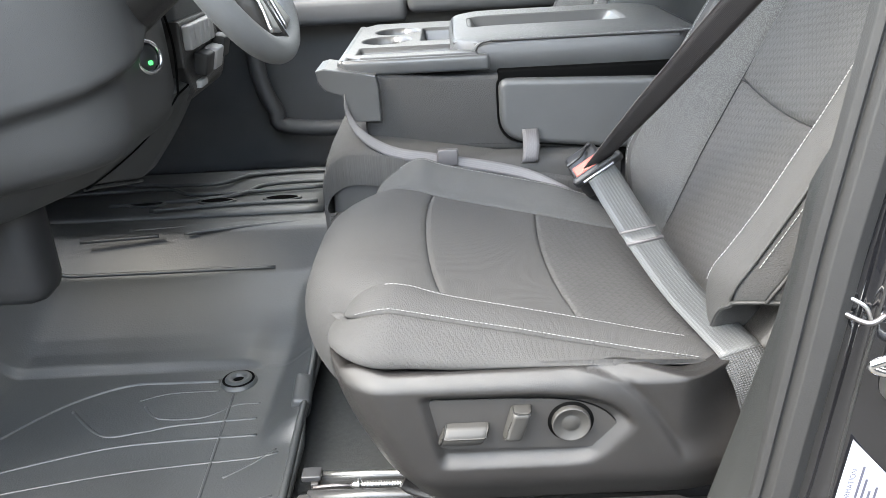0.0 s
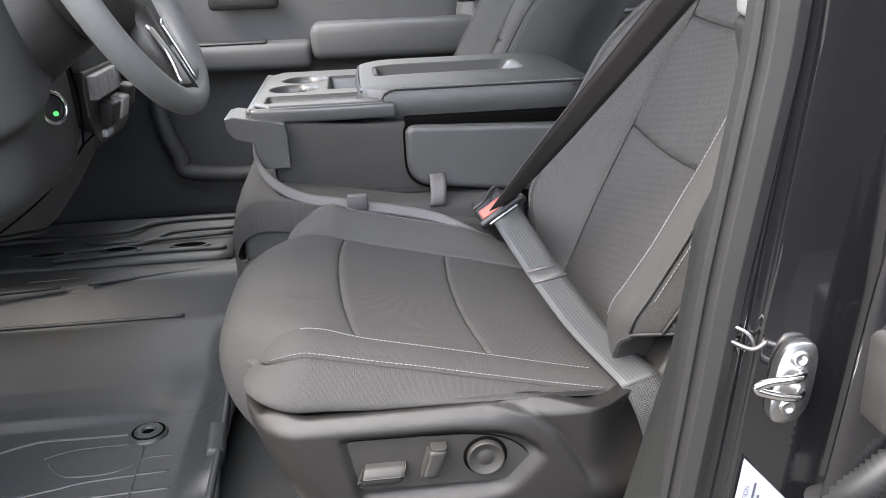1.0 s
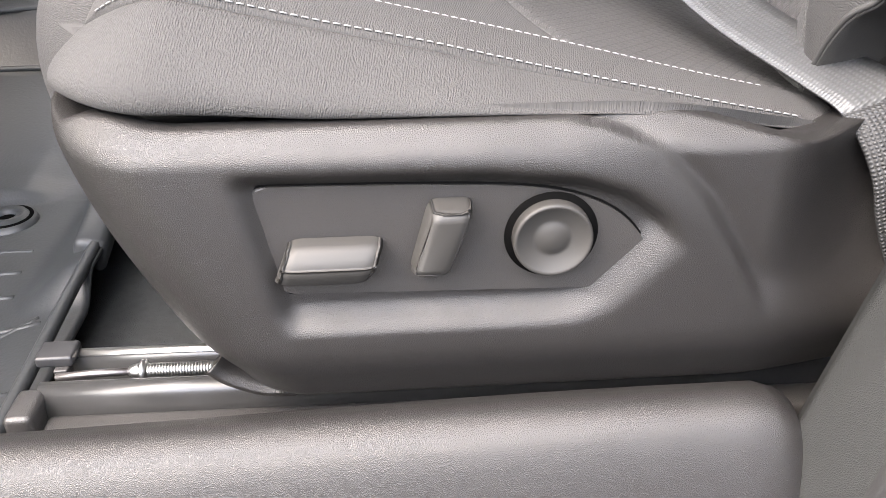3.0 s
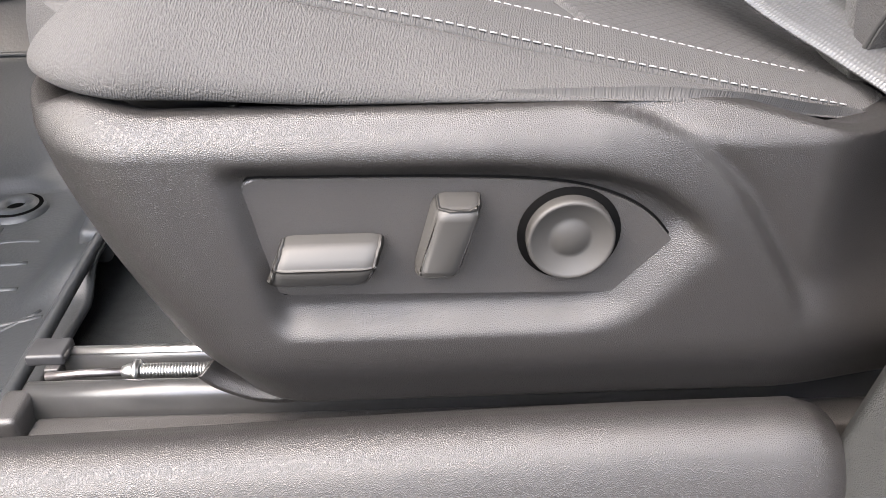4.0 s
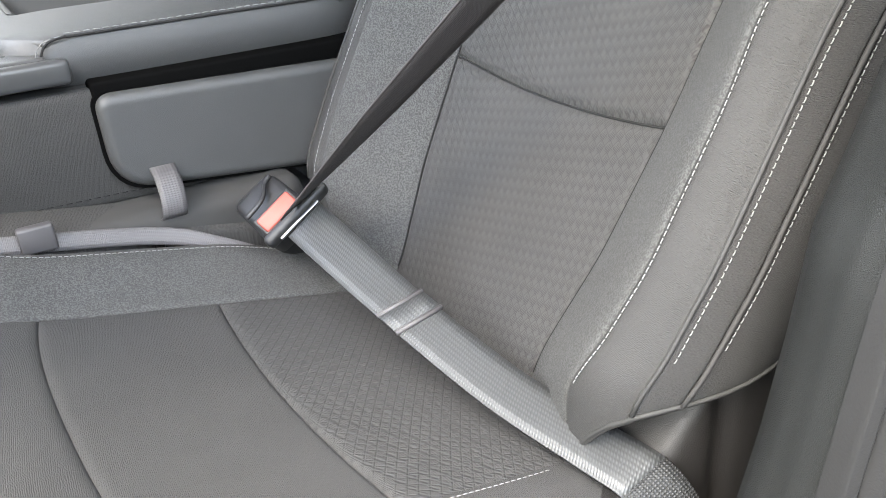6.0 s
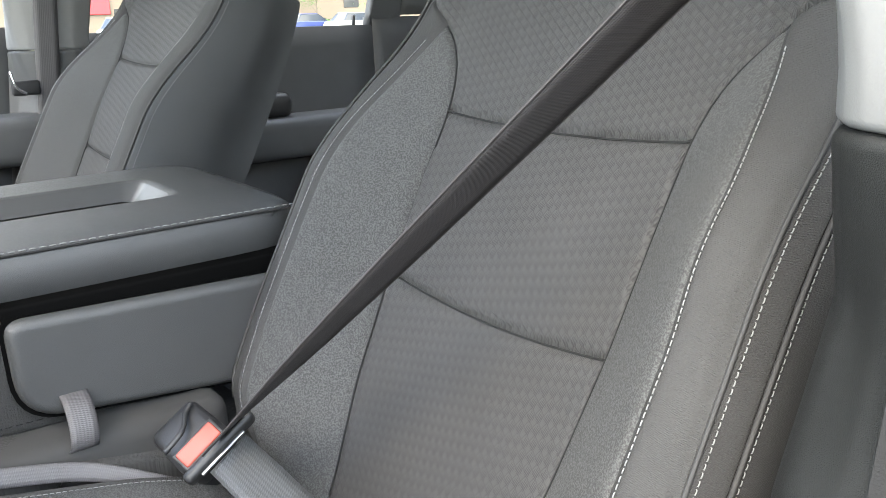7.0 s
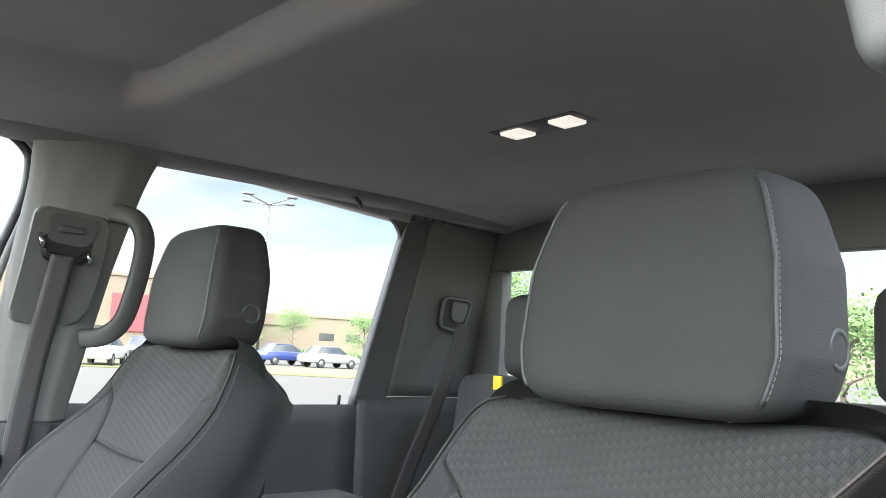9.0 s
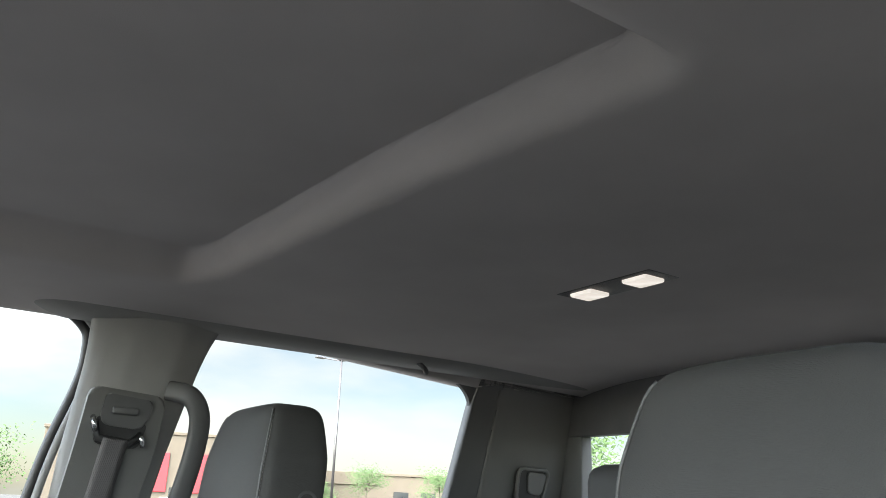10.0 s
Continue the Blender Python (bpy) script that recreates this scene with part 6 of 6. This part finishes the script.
setting("door_edge_near", edge_bm, PAINT, "black front edge of the closed rear door", "door")
for z in (0.395, 0.480):
    hb = thing("door_bolt", (0.52, -0.165, z), "dark round-headed bolt on the rear door edge", "bolt", "door bolts")
    part("head", lathe((0.515 + 0.1 * (z - 0.4), -0.165, z), (0, -1, 0), [(0.0, 0.006), (0.006, 0.006), (0.008, 0.003), (0.014, 0.002), (0.015, -0.004)], 20), STEEL, hb)
hinge = thing("door_hinge_cover", (0.50, -0.17, 0.34), "black moulded hinge cover on the rear door edge", "hinge cover")
part("cover", block(0.474, 0.535, -0.200, -0.150, 0.335, 0.425, 0.010), PLASTIC_SMOOTH, hinge)
bead = thing("pillar_weatherstrip", (0.43, -0.1, 0.1), "thin pale weatherstrip on the painted pillar", "weatherstrip")
part("strip", tube(spline([(0.372, -0.113, 0.10), (0.392, -0.113, 0.35), (0.418, -0.113, 0.58), (0.424, -0.112, 0.72)], 6), 0.0016, 6), SEAL, bead)
stk = thing("door_striker", (0.447, -0.130, 0.356), "chromed door latch striker with two screws", "door striker")
so = [Vector((0.425 + 0.0195 * math.copysign(abs(math.cos(t)) ** 0.6, math.cos(t)) + 0.005 * math.sin(t), -0.131, 0.360 + 0.042 * math.copysign(abs(math.sin(t)) ** 0.7, math.sin(t)))) for t in np.linspace(0, 2 * math.pi, 33)[:-1]]
part("plate", plate(so, (0, -1, 0), 0.012, bev=0.0015), STEEL, stk)
part("loop", tube(spline([(0.436, -0.128, 0.371), (0.416, -0.150, 0.377), (0.384, -0.156, 0.379), (0.375, -0.156, 0.374), (0.384, -0.156, 0.368), (0.416, -0.150, 0.357), (0.436, -0.128, 0.352)], 6), 0.0042, 10), CHROME, stk)
for x, z in ((0.428, 0.386), (0.421, 0.336)):
    part("screw", lathe((x, -0.1315, z), (0, -1, 0), [(0.0, 0.0), (0.004, 0.0005), (0.0045, 0.003), (0.0075, 0.003), (0.0085, 0.0)], 20), STEEL, stk)
cat_ = thing("pillar_catch", (0.40, -0.105, 0.39), "small bright steel catch on the pillar", "catch")
part("arm", tube(spline([(0.366, -0.114, 0.402), (0.384, -0.124, 0.396), (0.398, -0.122, 0.402)], 5), 0.0024, 8), STEEL_DARK, cat_)
part("arm", tube(spline([(0.370, -0.114, 0.416), (0.382, -0.120, 0.409), (0.390, -0.117, 0.392)], 5), 0.0018, 8), STEEL, cat_)
stick = thing("pillar_sticker", (0.43, -0.115, 0.22), "white printed information sticker on the pillar", "sticker")
sq = [(0.390, 0.275), (0.440, 0.220), (0.448, 0.145), (0.392, 0.130), (0.376, 0.145)]
yq = lambda x: -0.1215 - 0.07 * (x - 0.40)
part("sheet", plate([(x, yq(x), z) for x, z in sq], (0, -1, 0), 0.0008), PAPER, stick, smooth=False)
edge_d = Vector((0.014, 0, 0.130)).normalized()
side_d = Vector((0.130, 0, -0.014)).normalized()
for i in range(10):
    a0 = Vector((0.3795, 0, 0.150)) + side_d * (0.0125 + i * 0.0056)
    room = (0.098, 0.090, 0.083, 0.076, 0.070, 0.064, 0.058, 0.052, 0.046, 0.040)[i]
    a1 = a0 + edge_d * (room - 0.006 * ((i * 7) % 3))
    q4 = [a0, a1, a1 + side_d * 0.0021, a0 + side_d * 0.0021]
    part("text_line", plate([(p.x, yq(p.x) - 0.0010, p.z) for p in q4], (0, -1, 0), 0.0004), INK, stick, smooth=False)
cap = bpy.data.curves.new("caption", "FONT")
cap.body, cap.size = "CONTROL INFORMATION", 0.0072
cap.materials.append(INK)
cap_ob = new("caption", cap)
cap_ob.parent = stick
cap_ob.matrix_parent_inverse = Matrix.Translation(stick["base"]).inverted()
cx_ = Vector((edge_d.x, -0.07 * edge_d.x, edge_d.z)).normalized()
cn_ = Vector((-0.07, -1, 0)).normalized()
cap_ob.matrix_basis = Matrix.Translation((0.3885, yq(0.3885) - 0.0012, 0.158)) @ Matrix((cx_, cn_.cross(cx_), cn_)).transposed().to_4x4()

warn = thing("yellow_label", (0.352, -0.112, 0.14), "small yellow warning label on the painted pillar", "label")
part("sheet", plate([(0.343, -0.1135, 0.172), (0.358, -0.1135, 0.168), (0.354, -0.1135, 0.090), (0.334, -0.1135, 0.094)], (0, -1, 0), 0.0008), plain("yellow_paper", (0.62, 0.40, 0.03), 0.5), warn, smooth=False)
part("text_line", plate([(0.3425, -0.1145, 0.165), (0.3445, -0.1145, 0.165), (0.3385, -0.1145, 0.105), (0.3365, -0.1145, 0.105)], (0, -1, 0), 0.0004), INK, warn, smooth=False)
boot = thing("wiring_boot", (0.53, -0.17, 0.25), "black ribbed rubber wiring boot between door and pillar", "wiring boot")
bpts = spline([(0.462, -0.135, 0.225), (0.476, -0.168, 0.262), (0.497, -0.180, 0.295), (0.53, -0.185, 0.33)], 12)
part("bellows", tube(bpts, [0.013 + 0.0035 * (i % 2) for i in range(len(bpts))], 14), PLASTIC_BLACK, boot)

# ---- headliner lamp, rear seat, rear belts ----
lamp = thing("dome_lamp", (1.02, 0.80, 1.29), "dark rear dome lamp with two softly lit lenses", "dome lamp")
part("bezel", block(0.997, 1.073, 0.738, 0.952, 1.279, 1.296, 0.005), DASH, lamp)
for y in (0.785, 0.905):
    part("lens", block(1.012, 1.058, y - 0.026, y + 0.026, 1.273, 1.284, 0.004), LENS_WHITE, lamp)
hook = thing("coat_hook", (1.2, 1.58, 1.24), "small dark coat hook on the roof rail", "coat hook")
part("hook", tube(spline([(1.10, 1.595, 1.262), (1.11, 1.565, 1.25), (1.125, 1.555, 1.235), (1.14, 1.57, 1.228)], 5), 0.006, 8), TRIM_DARK, hook)

bench = thing("rear_bench", (1.5, YC, 0.2), "dark cloth rear bench seat", "rear seat")
part("cushion", block(1.00, 1.52, 0.02, 1.63, 0.18, 0.40, 0.05), CLOTH, bench)
part("backrest", block(1.50, 1.62, 0.02, 1.63, 0.34, 0.82, 0.05, rot=Euler((0, 0.12, 0)).to_matrix()), CLOTH, bench)
for yv in (0.36, 1.295):
    part("rear_head_restraint", block(1.50, 1.59, yv - 0.13, yv + 0.13, 0.815, 1.035, 0.045), CLOTH_FINE, bench)
tag = thing("yellow_tag", (1.47, 1.42, 0.80), "yellow child seat anchor tag on the rear seatback", "tag")
part("tag", block(1.462, 1.470, 1.365, 1.395, 0.785, 0.820, 0.002), plain("yellow_fabric", (0.75, 0.55, 0.03), 0.7), tag)
rg = thing("rear_belt_guide", (1.55, 1.66, 1.02), "grey rear belt guide on the back pillar", "belt guide", "belt guides")
rear_ring = rounded([(1.524, 1.032, 0.022), (1.632, 1.028, 0.022), (1.618, 0.934, 0.022), (1.528, 0.944, 0.022)], 5)
rear_at = lambda p, d: Vector((p.x, side_y(p.z, 1) - 0.018 - d, p.z))
part("bezel", tube([rear_at(p, 0.0) for p in rear_ring], 0.0055, 8, closed=True), TRIM_SHADED, rg)
part("recess", plate([rear_at(p, -0.004) for p in rear_ring], (0, -1, 0), 0.01), PLASTIC_BLACK, rg, smooth=False)
part("hood", plate([rear_at(p, 0.003) for p in rounded([(1.556, 1.022, 0.012), (1.622, 1.018, 0.012), (1.612, 0.962, 0.014), (1.566, 0.966, 0.014)], 5)], (0, -1, 0), 0.006, bev=0.002), TRIM_SHADED, rg, smooth=False)
rb = thing("rear_belt", (1.5, 1.64, 0.6), "charcoal rear belt hanging from the back pillar", "seat belt")
pp = spline([(1.572, 1.640, 0.955), (1.540, 1.645, 0.86), (1.475, 1.650, 0.70), (1.405, 1.650, 0.55), (1.36, 1.650, 0.44)], 6)
part("webbing", ribbon(pp, [Vector((0.023, -0.004, -0.002))] * len(pp)), WEB_DARK, rb)
pins = thing("door_lock_pin", (1.23, 1.76, 0.72), "black door lock pin on the window sill", "lock pin")
part("pin", tube([(1.245, 1.775, 0.70), (1.245, 1.772, 0.742)], 0.005, 8), PLASTIC_BLACK, pins)
rd = thing("rear_door_armrest", (0.9, 1.72, 0.45), "dark rear door armrest", "door armrest")
part("armrest", block(0.62, 1.25, 1.60, 1.75, 0.40, 0.50, 0.025), TRIM_DARK, rd)
part("pull_cup", block(0.72, 0.98, 1.645, 1.70, 0.50, 0.56, 0.02), PLASTIC_SMOOTH, rd)

# ---- outside ----
gb = bmesh.new()
gq = [gb.verts.new((x, y, ground_z(x))) for x, y in ((-400, -400), (400, -400), (400, 400), (-400, 400))]
gb.faces.new(gq)
ASPHALT = material("worn_pale_asphalt", (0.048, 0.045, 0.040), 0.9, var=0.15, var_scale=0.4, bump=0.3, bump_scale=60)
setting("ground", gb, ASPHALT, "pale worn asphalt parking lot", "ground", smooth=False)
GRASS = material("dry_grass", (0.075, 0.072, 0.035), 0.95, var=0.3, var_scale=0.8, bump=0.5, bump_scale=30)
STUCCO = material("tan_stucco", (0.135, 0.110, 0.080), 0.9, var=0.08, var_scale=0.5)
RED = material("red_cladding", (0.38, 0.03, 0.035), 0.6, var=0.05)
GLASSY = plain("dark_window_glass", (0.02, 0.025, 0.03), 0.1)
LEAF = material("tree_leaves", (0.045, 0.085, 0.02), 0.8, var=0.4, var_scale=2)
BARK = material("tree_bark", (0.10, 0.08, 0.06), 0.9)
TYRE = plain("tyre_rubber", (0.02, 0.02, 0.02), 0.8)


def dirs(az_px, dist):
    """A ground point at a bearing (degrees from straight across, towards the rear) and distance from the camera's late place."""
    a = radians(az_px)
    return Vector((0.02 + dist * math.sin(a), -0.15 + dist * math.cos(a), 0))


def car(az, dist, turn, color, name, label):
    o = dirs(az, dist)
    gz = ground_z(o.x)
    c = thing(name, (o.x, o.y, gz), label, "car", "parked cars")
    R = Matrix.Rotation(radians(turn), 3, "Z")

    def P(x, y, z):
        return o + R @ Vector((x, y, 0)) + Vector((0, 0, gz + z))
    paint = material("car_paint_" + name, color, 0.3, var=0.05, coat=0.6)
    side = [(-2.25, 0.35), (-2.3, 0.75), (-2.1, 0.95), (-1.5, 1.02), (1.1, 0.98), (2.1, 0.80), (2.3, 0.60), (2.28, 0.35)]
    bm = bmesh.new()
    L = [bm.verts.new(P(x, -0.88, z)) for x, z in side]
    Rr = [bm.verts.new(P(x, 0.88, z)) for x, z in side]
    bm.faces.new(L)
    bm.faces.new(Rr[::-1])
    for i in range(len(side)):
        j = (i + 1) % len(side)
        bm.faces.new((L[i], Rr[i], Rr[j], L[j]))
    bmesh.ops.recalc_face_normals(bm, faces=bm.faces[:])
    bmesh.ops.bevel(bm, geom=bm.edges[:], offset=0.08, segments=2, profile=0.5, affect="EDGES")
    part("body", bm, paint, c)
    bm = bmesh.new()
    low = [(-1.75, 0.98), (1.15, 0.95)]
    t_ = [(-1.25, 1.48), (0.35, 1.50)]
    q_ = [P(low[0][0], -0.82, low[0][1]), P(low[1][0], -0.82, low[1][1]), P(low[1][0], 0.82, low[1][1]), P(low[0][0], 0.82, low[0][1]), P(t_[0][0], -0.62, t_[0][1]), P(t_[1][0], -0.62, t_[1][1]), P(t_[1][0], 0.62, t_[1][1]), P(t_[0][0], 0.62, t_[0][1])]
    vs = [bm.verts.new(p) for p in q_]
    for f in ((0, 1, 5, 4), (1, 2, 6, 5), (2, 3, 7, 6), (3, 0, 4, 7), (4, 5, 6, 7)):
        bm.faces.new([vs[i] for i in f])
    bmesh.ops.recalc_face_normals(bm, faces=bm.faces[:])
    bmesh.ops.bevel(bm, geom=bm.edges[:], offset=0.06, segments=2, profile=0.5, affect="EDGES")
    part("cabin_glass", bm, GLASSY, c)
    bm = bmesh.new()
    block(-1.15, 0.30, -0.60, 0.60, 1.47, 1.53, 0.02, bm=bm)
    for v in bm.verts:
        v.co = P(*v.co)
    part("car_roof", bm, paint, c)
    for wx in (-1.4, 1.4):
        for wy in (-0.85, 0.85):
            ax = R @ Vector((0, 1 if wy > 0 else -1, 0))
            w = part("wheel", lathe(P(wx, wy, 0.33), ax, [(0.0, 0.02), (0.2, 0.03), (0.22, 0.06), (0.31, 0.05), (0.33, 0.0), (0.33, -0.18)], 24), TYRE, c)
            part("hubcap", lathe(P(wx, wy, 0.33) + ax * 0.031, ax, [(0.0, 0.01), (0.18, 0.005), (0.2, -0.01)], 20), STEEL, w)
    return c


def tree(az, dist, h, r, seed, stem=0.35):
    rnd = random.Random(seed)
    o = dirs(az, dist)
    gz = ground_z(o.x)
    t = thing("tree", (o.x, o.y, gz), "small leafy green parking lot tree", "tree", "parking lot trees")
    base = Vector((o.x, o.y, gz))
    bm = tube([base, base + Vector((0.03, 0, h * stem)), base + Vector((0.0, 0.05, h * 0.75))], [0.09, 0.07, 0.03], 8)
    tips = []
    for k in range(9):
        a = rnd.uniform(0, 6.28)
        s = base + Vector((0, 0, h * rnd.uniform(stem * 0.8, 0.7)))
        e = s + Vector((math.cos(a) * r * 0.7, math.sin(a) * r * 0.7, h * rnd.uniform(0.08, 0.25)))
        tube([s, s.lerp(e, 0.5) + Vector((0, 0, 0.08)), e], [0.035, 0.025, 0.012], 6, bm)
        tips.append(e)
    part("trunk", bm, BARK, t)
    verts, faces = [], []
    for k in range(2600):
        c = rnd.choice(tips) if rnd.random() < 0.75 else base + Vector((0, 0, h * 0.8))
        p = c + Vector((rnd.gauss(0, r * 0.33), rnd.gauss(0, r * 0.33), rnd.gauss(0, h * 0.085)))
        s = rnd.uniform(0.05, 0.12)
        d1 = Vector((rnd.uniform(-1, 1), rnd.uniform(-1, 1), rnd.uniform(-0.6, 0.6))).normalized()
        d2 = d1.orthogonal().normalized()
        i = len(verts)
        verts += [p - d1 * s, p + d2 * s * 0.5, p + d1 * s, p - d2 * s * 0.5]
        faces.append((i, i + 1, i + 2, i + 3))
    me = bpy.data.meshes.new("crown")
    me.from_pydata([tuple(v) for v in verts], [], faces)
    me.materials.append(LEAF)
    ob = new("crown", me)
    ob.parent = t
    ob.matrix_parent_inverse = Matrix.Translation(t["base"]).inverted()
    return t


def building(az, dist, length, depth, h, turn, label, bands, wins=()):
    o = dirs(az, dist)
    gz = ground_z(o.x) - 0.5
    b_ = thing("store_building", (o.x, o.y, gz), label, "building")
    R = Matrix.Rotation(radians(turn), 3, "Z")

    def box(x0, x1, y0, y1, z0, z1):
        bm = block(x0, x1, y0, y1, z0, z1, 0.05, 1)
        for v in bm.verts:
            v.co = o + R @ Vector((v.co.x, v.co.y, 0)) + Vector((0, 0, gz + v.co.z))
        return bm
    part("wall", box(-length / 2, length / 2, 0, depth, 0, h), STUCCO, b_, smooth=False)
    part("roof", box(-length / 2 - 0.2, length / 2 + 0.2, -0.2, depth, h, h + 0.4), STUCCO, b_, smooth=False)
    for x0, x1, z0, z1, m in bands:
        part("facade_panel", box(x0, x1, -0.25, 0.1, z0, z1), m, b_, smooth=False)
    for x0, z0, w, hh in wins:
        part("window", box(x0, x0 + w, -0.06, 0.1, z0, z0 + hh), GLASSY, b_, smooth=False)
    return b_


car(28.8, 62, 10, (0.02, 0.035, 0.13), "blue_car", "dark blue sedan parked across the lot")
car(31.9, 60, 8, (0.22, 0.22, 0.20), "grey_car", "pale grey hatchback parked across the lot")
car(17.2, 44, 60, (0.35, 0.36, 0.37), "silver_car", "silver car parked near the red store")
car(19.6, 55, 70, (0.03, 0.03, 0.035), "black_car", "black car parked near the red store")
tree(29.3, 88, 5.6, 2.0, 3)
tree(34.2, 76, 4.8, 1.9, 5)
tree(26.2, 96, 4.0, 1.8, 8)
tree(43.4, 26, 4.6, 1.7, 11)
tree(65.6, 22, 3.4, 1.6, 13)
tree(69.5, 26, 3.6, 1.9, 17)
tree(62.0, 40, 4.2, 2.0, 19)
tree(5.0, 50, 4.6, 2.0, 23)
building(17.5, 112, 34, 20, 9.6, -14, "long tan store with red entrance panels", [(-5.5, -2.2, 2.6, 7.4, RED), (0.0, 7.0, 2.6, 7.4, RED)], [(-1.8, 0.6, 1.4, 2.6), (7.6, 0.6, 1.6, 2.6)])
building(31.8, 125, 26, 14, 6.2, -30, "low tan commercial building with small windows", [(-13.2, -4, 4.8, 6.6, STUCCO)], [(-1.5, 2.9, 2.2, 1.1), (2.5, 2.9, 2.2, 1.1), (6.0, 2.9, 2.2, 1.1)])
building(60, 140, 60, 15, 6.0, -60, "distant low tan building behind trees", [(-10, 10, 1.0, 4.5, STUCCO)])
gs = bmesh.new()
sheet(lambda u, v: dirs(lerp(5, 60, u), lerp(41, 56, v)) + Vector((0, 0, ground_z(0) + 0.06)), 24, 4, bm=gs, thick=0.08)
tagged(part("lawn_strip", gs, GRASS), "dry grass strip with a pale kerb", "grass", kind="stuff")
hedge_bm = bmesh.new()
rnd = random.Random(4)
for k in range(70):
    c = dirs(lerp(24, 38, rnd.random()), rnd.uniform(92, 97))
    r_ = rnd.uniform(0.35, 0.6)
    for j in range(14):
        p = c + Vector((rnd.gauss(0, 0.5), rnd.gauss(0, 0.4), ground_z(0) + abs(rnd.gauss(0.4, 0.25))))
        d1 = Vector((rnd.uniform(-1, 1), rnd.uniform(-1, 1), rnd.uniform(-1, 1))).normalized() * r_ * 0.6
        d2 = d1.orthogonal().normalized() * r_ * 0.4
        hedge_bm.faces.new([hedge_bm.verts.new(q_) for q_ in (p - d1, p + d2, p + d1, p - d2)])
tagged(part("hedge", hedge_bm, LEAF, smooth=False), "low clipped green hedge along the lot", "hedge", kind="stuff")
pole = thing("lot_lamp", tuple(dirs(27.0, 72) + Vector((0, 0, -0.62))), "tall grey parking lot lamp with four arms", "street lamp")
pb = dirs(27.0, 72) + Vector((0, 0, -0.62))
part("mast", tube([pb, pb + Vector((0, 0, 13.6))], [0.12, 0.08], 10), STEEL_DARK, pole)
for k in range(4):
    a_ = radians(20 + 90 * k)
    tip = pb + Vector((math.cos(a_) * 2.6, math.sin(a_) * 2.6, 14.0))
    arm = part("arm", tube([pb + Vector((0, 0, 13.5)), tip], 0.05, 6), STEEL_DARK, pole)
    part("lamp_head", block(tip.x - 0.45, tip.x + 0.45, tip.y - 0.25, tip.y + 0.25, tip.z - 0.08, tip.z + 0.1, 0.04), STEEL_DARK, arm)
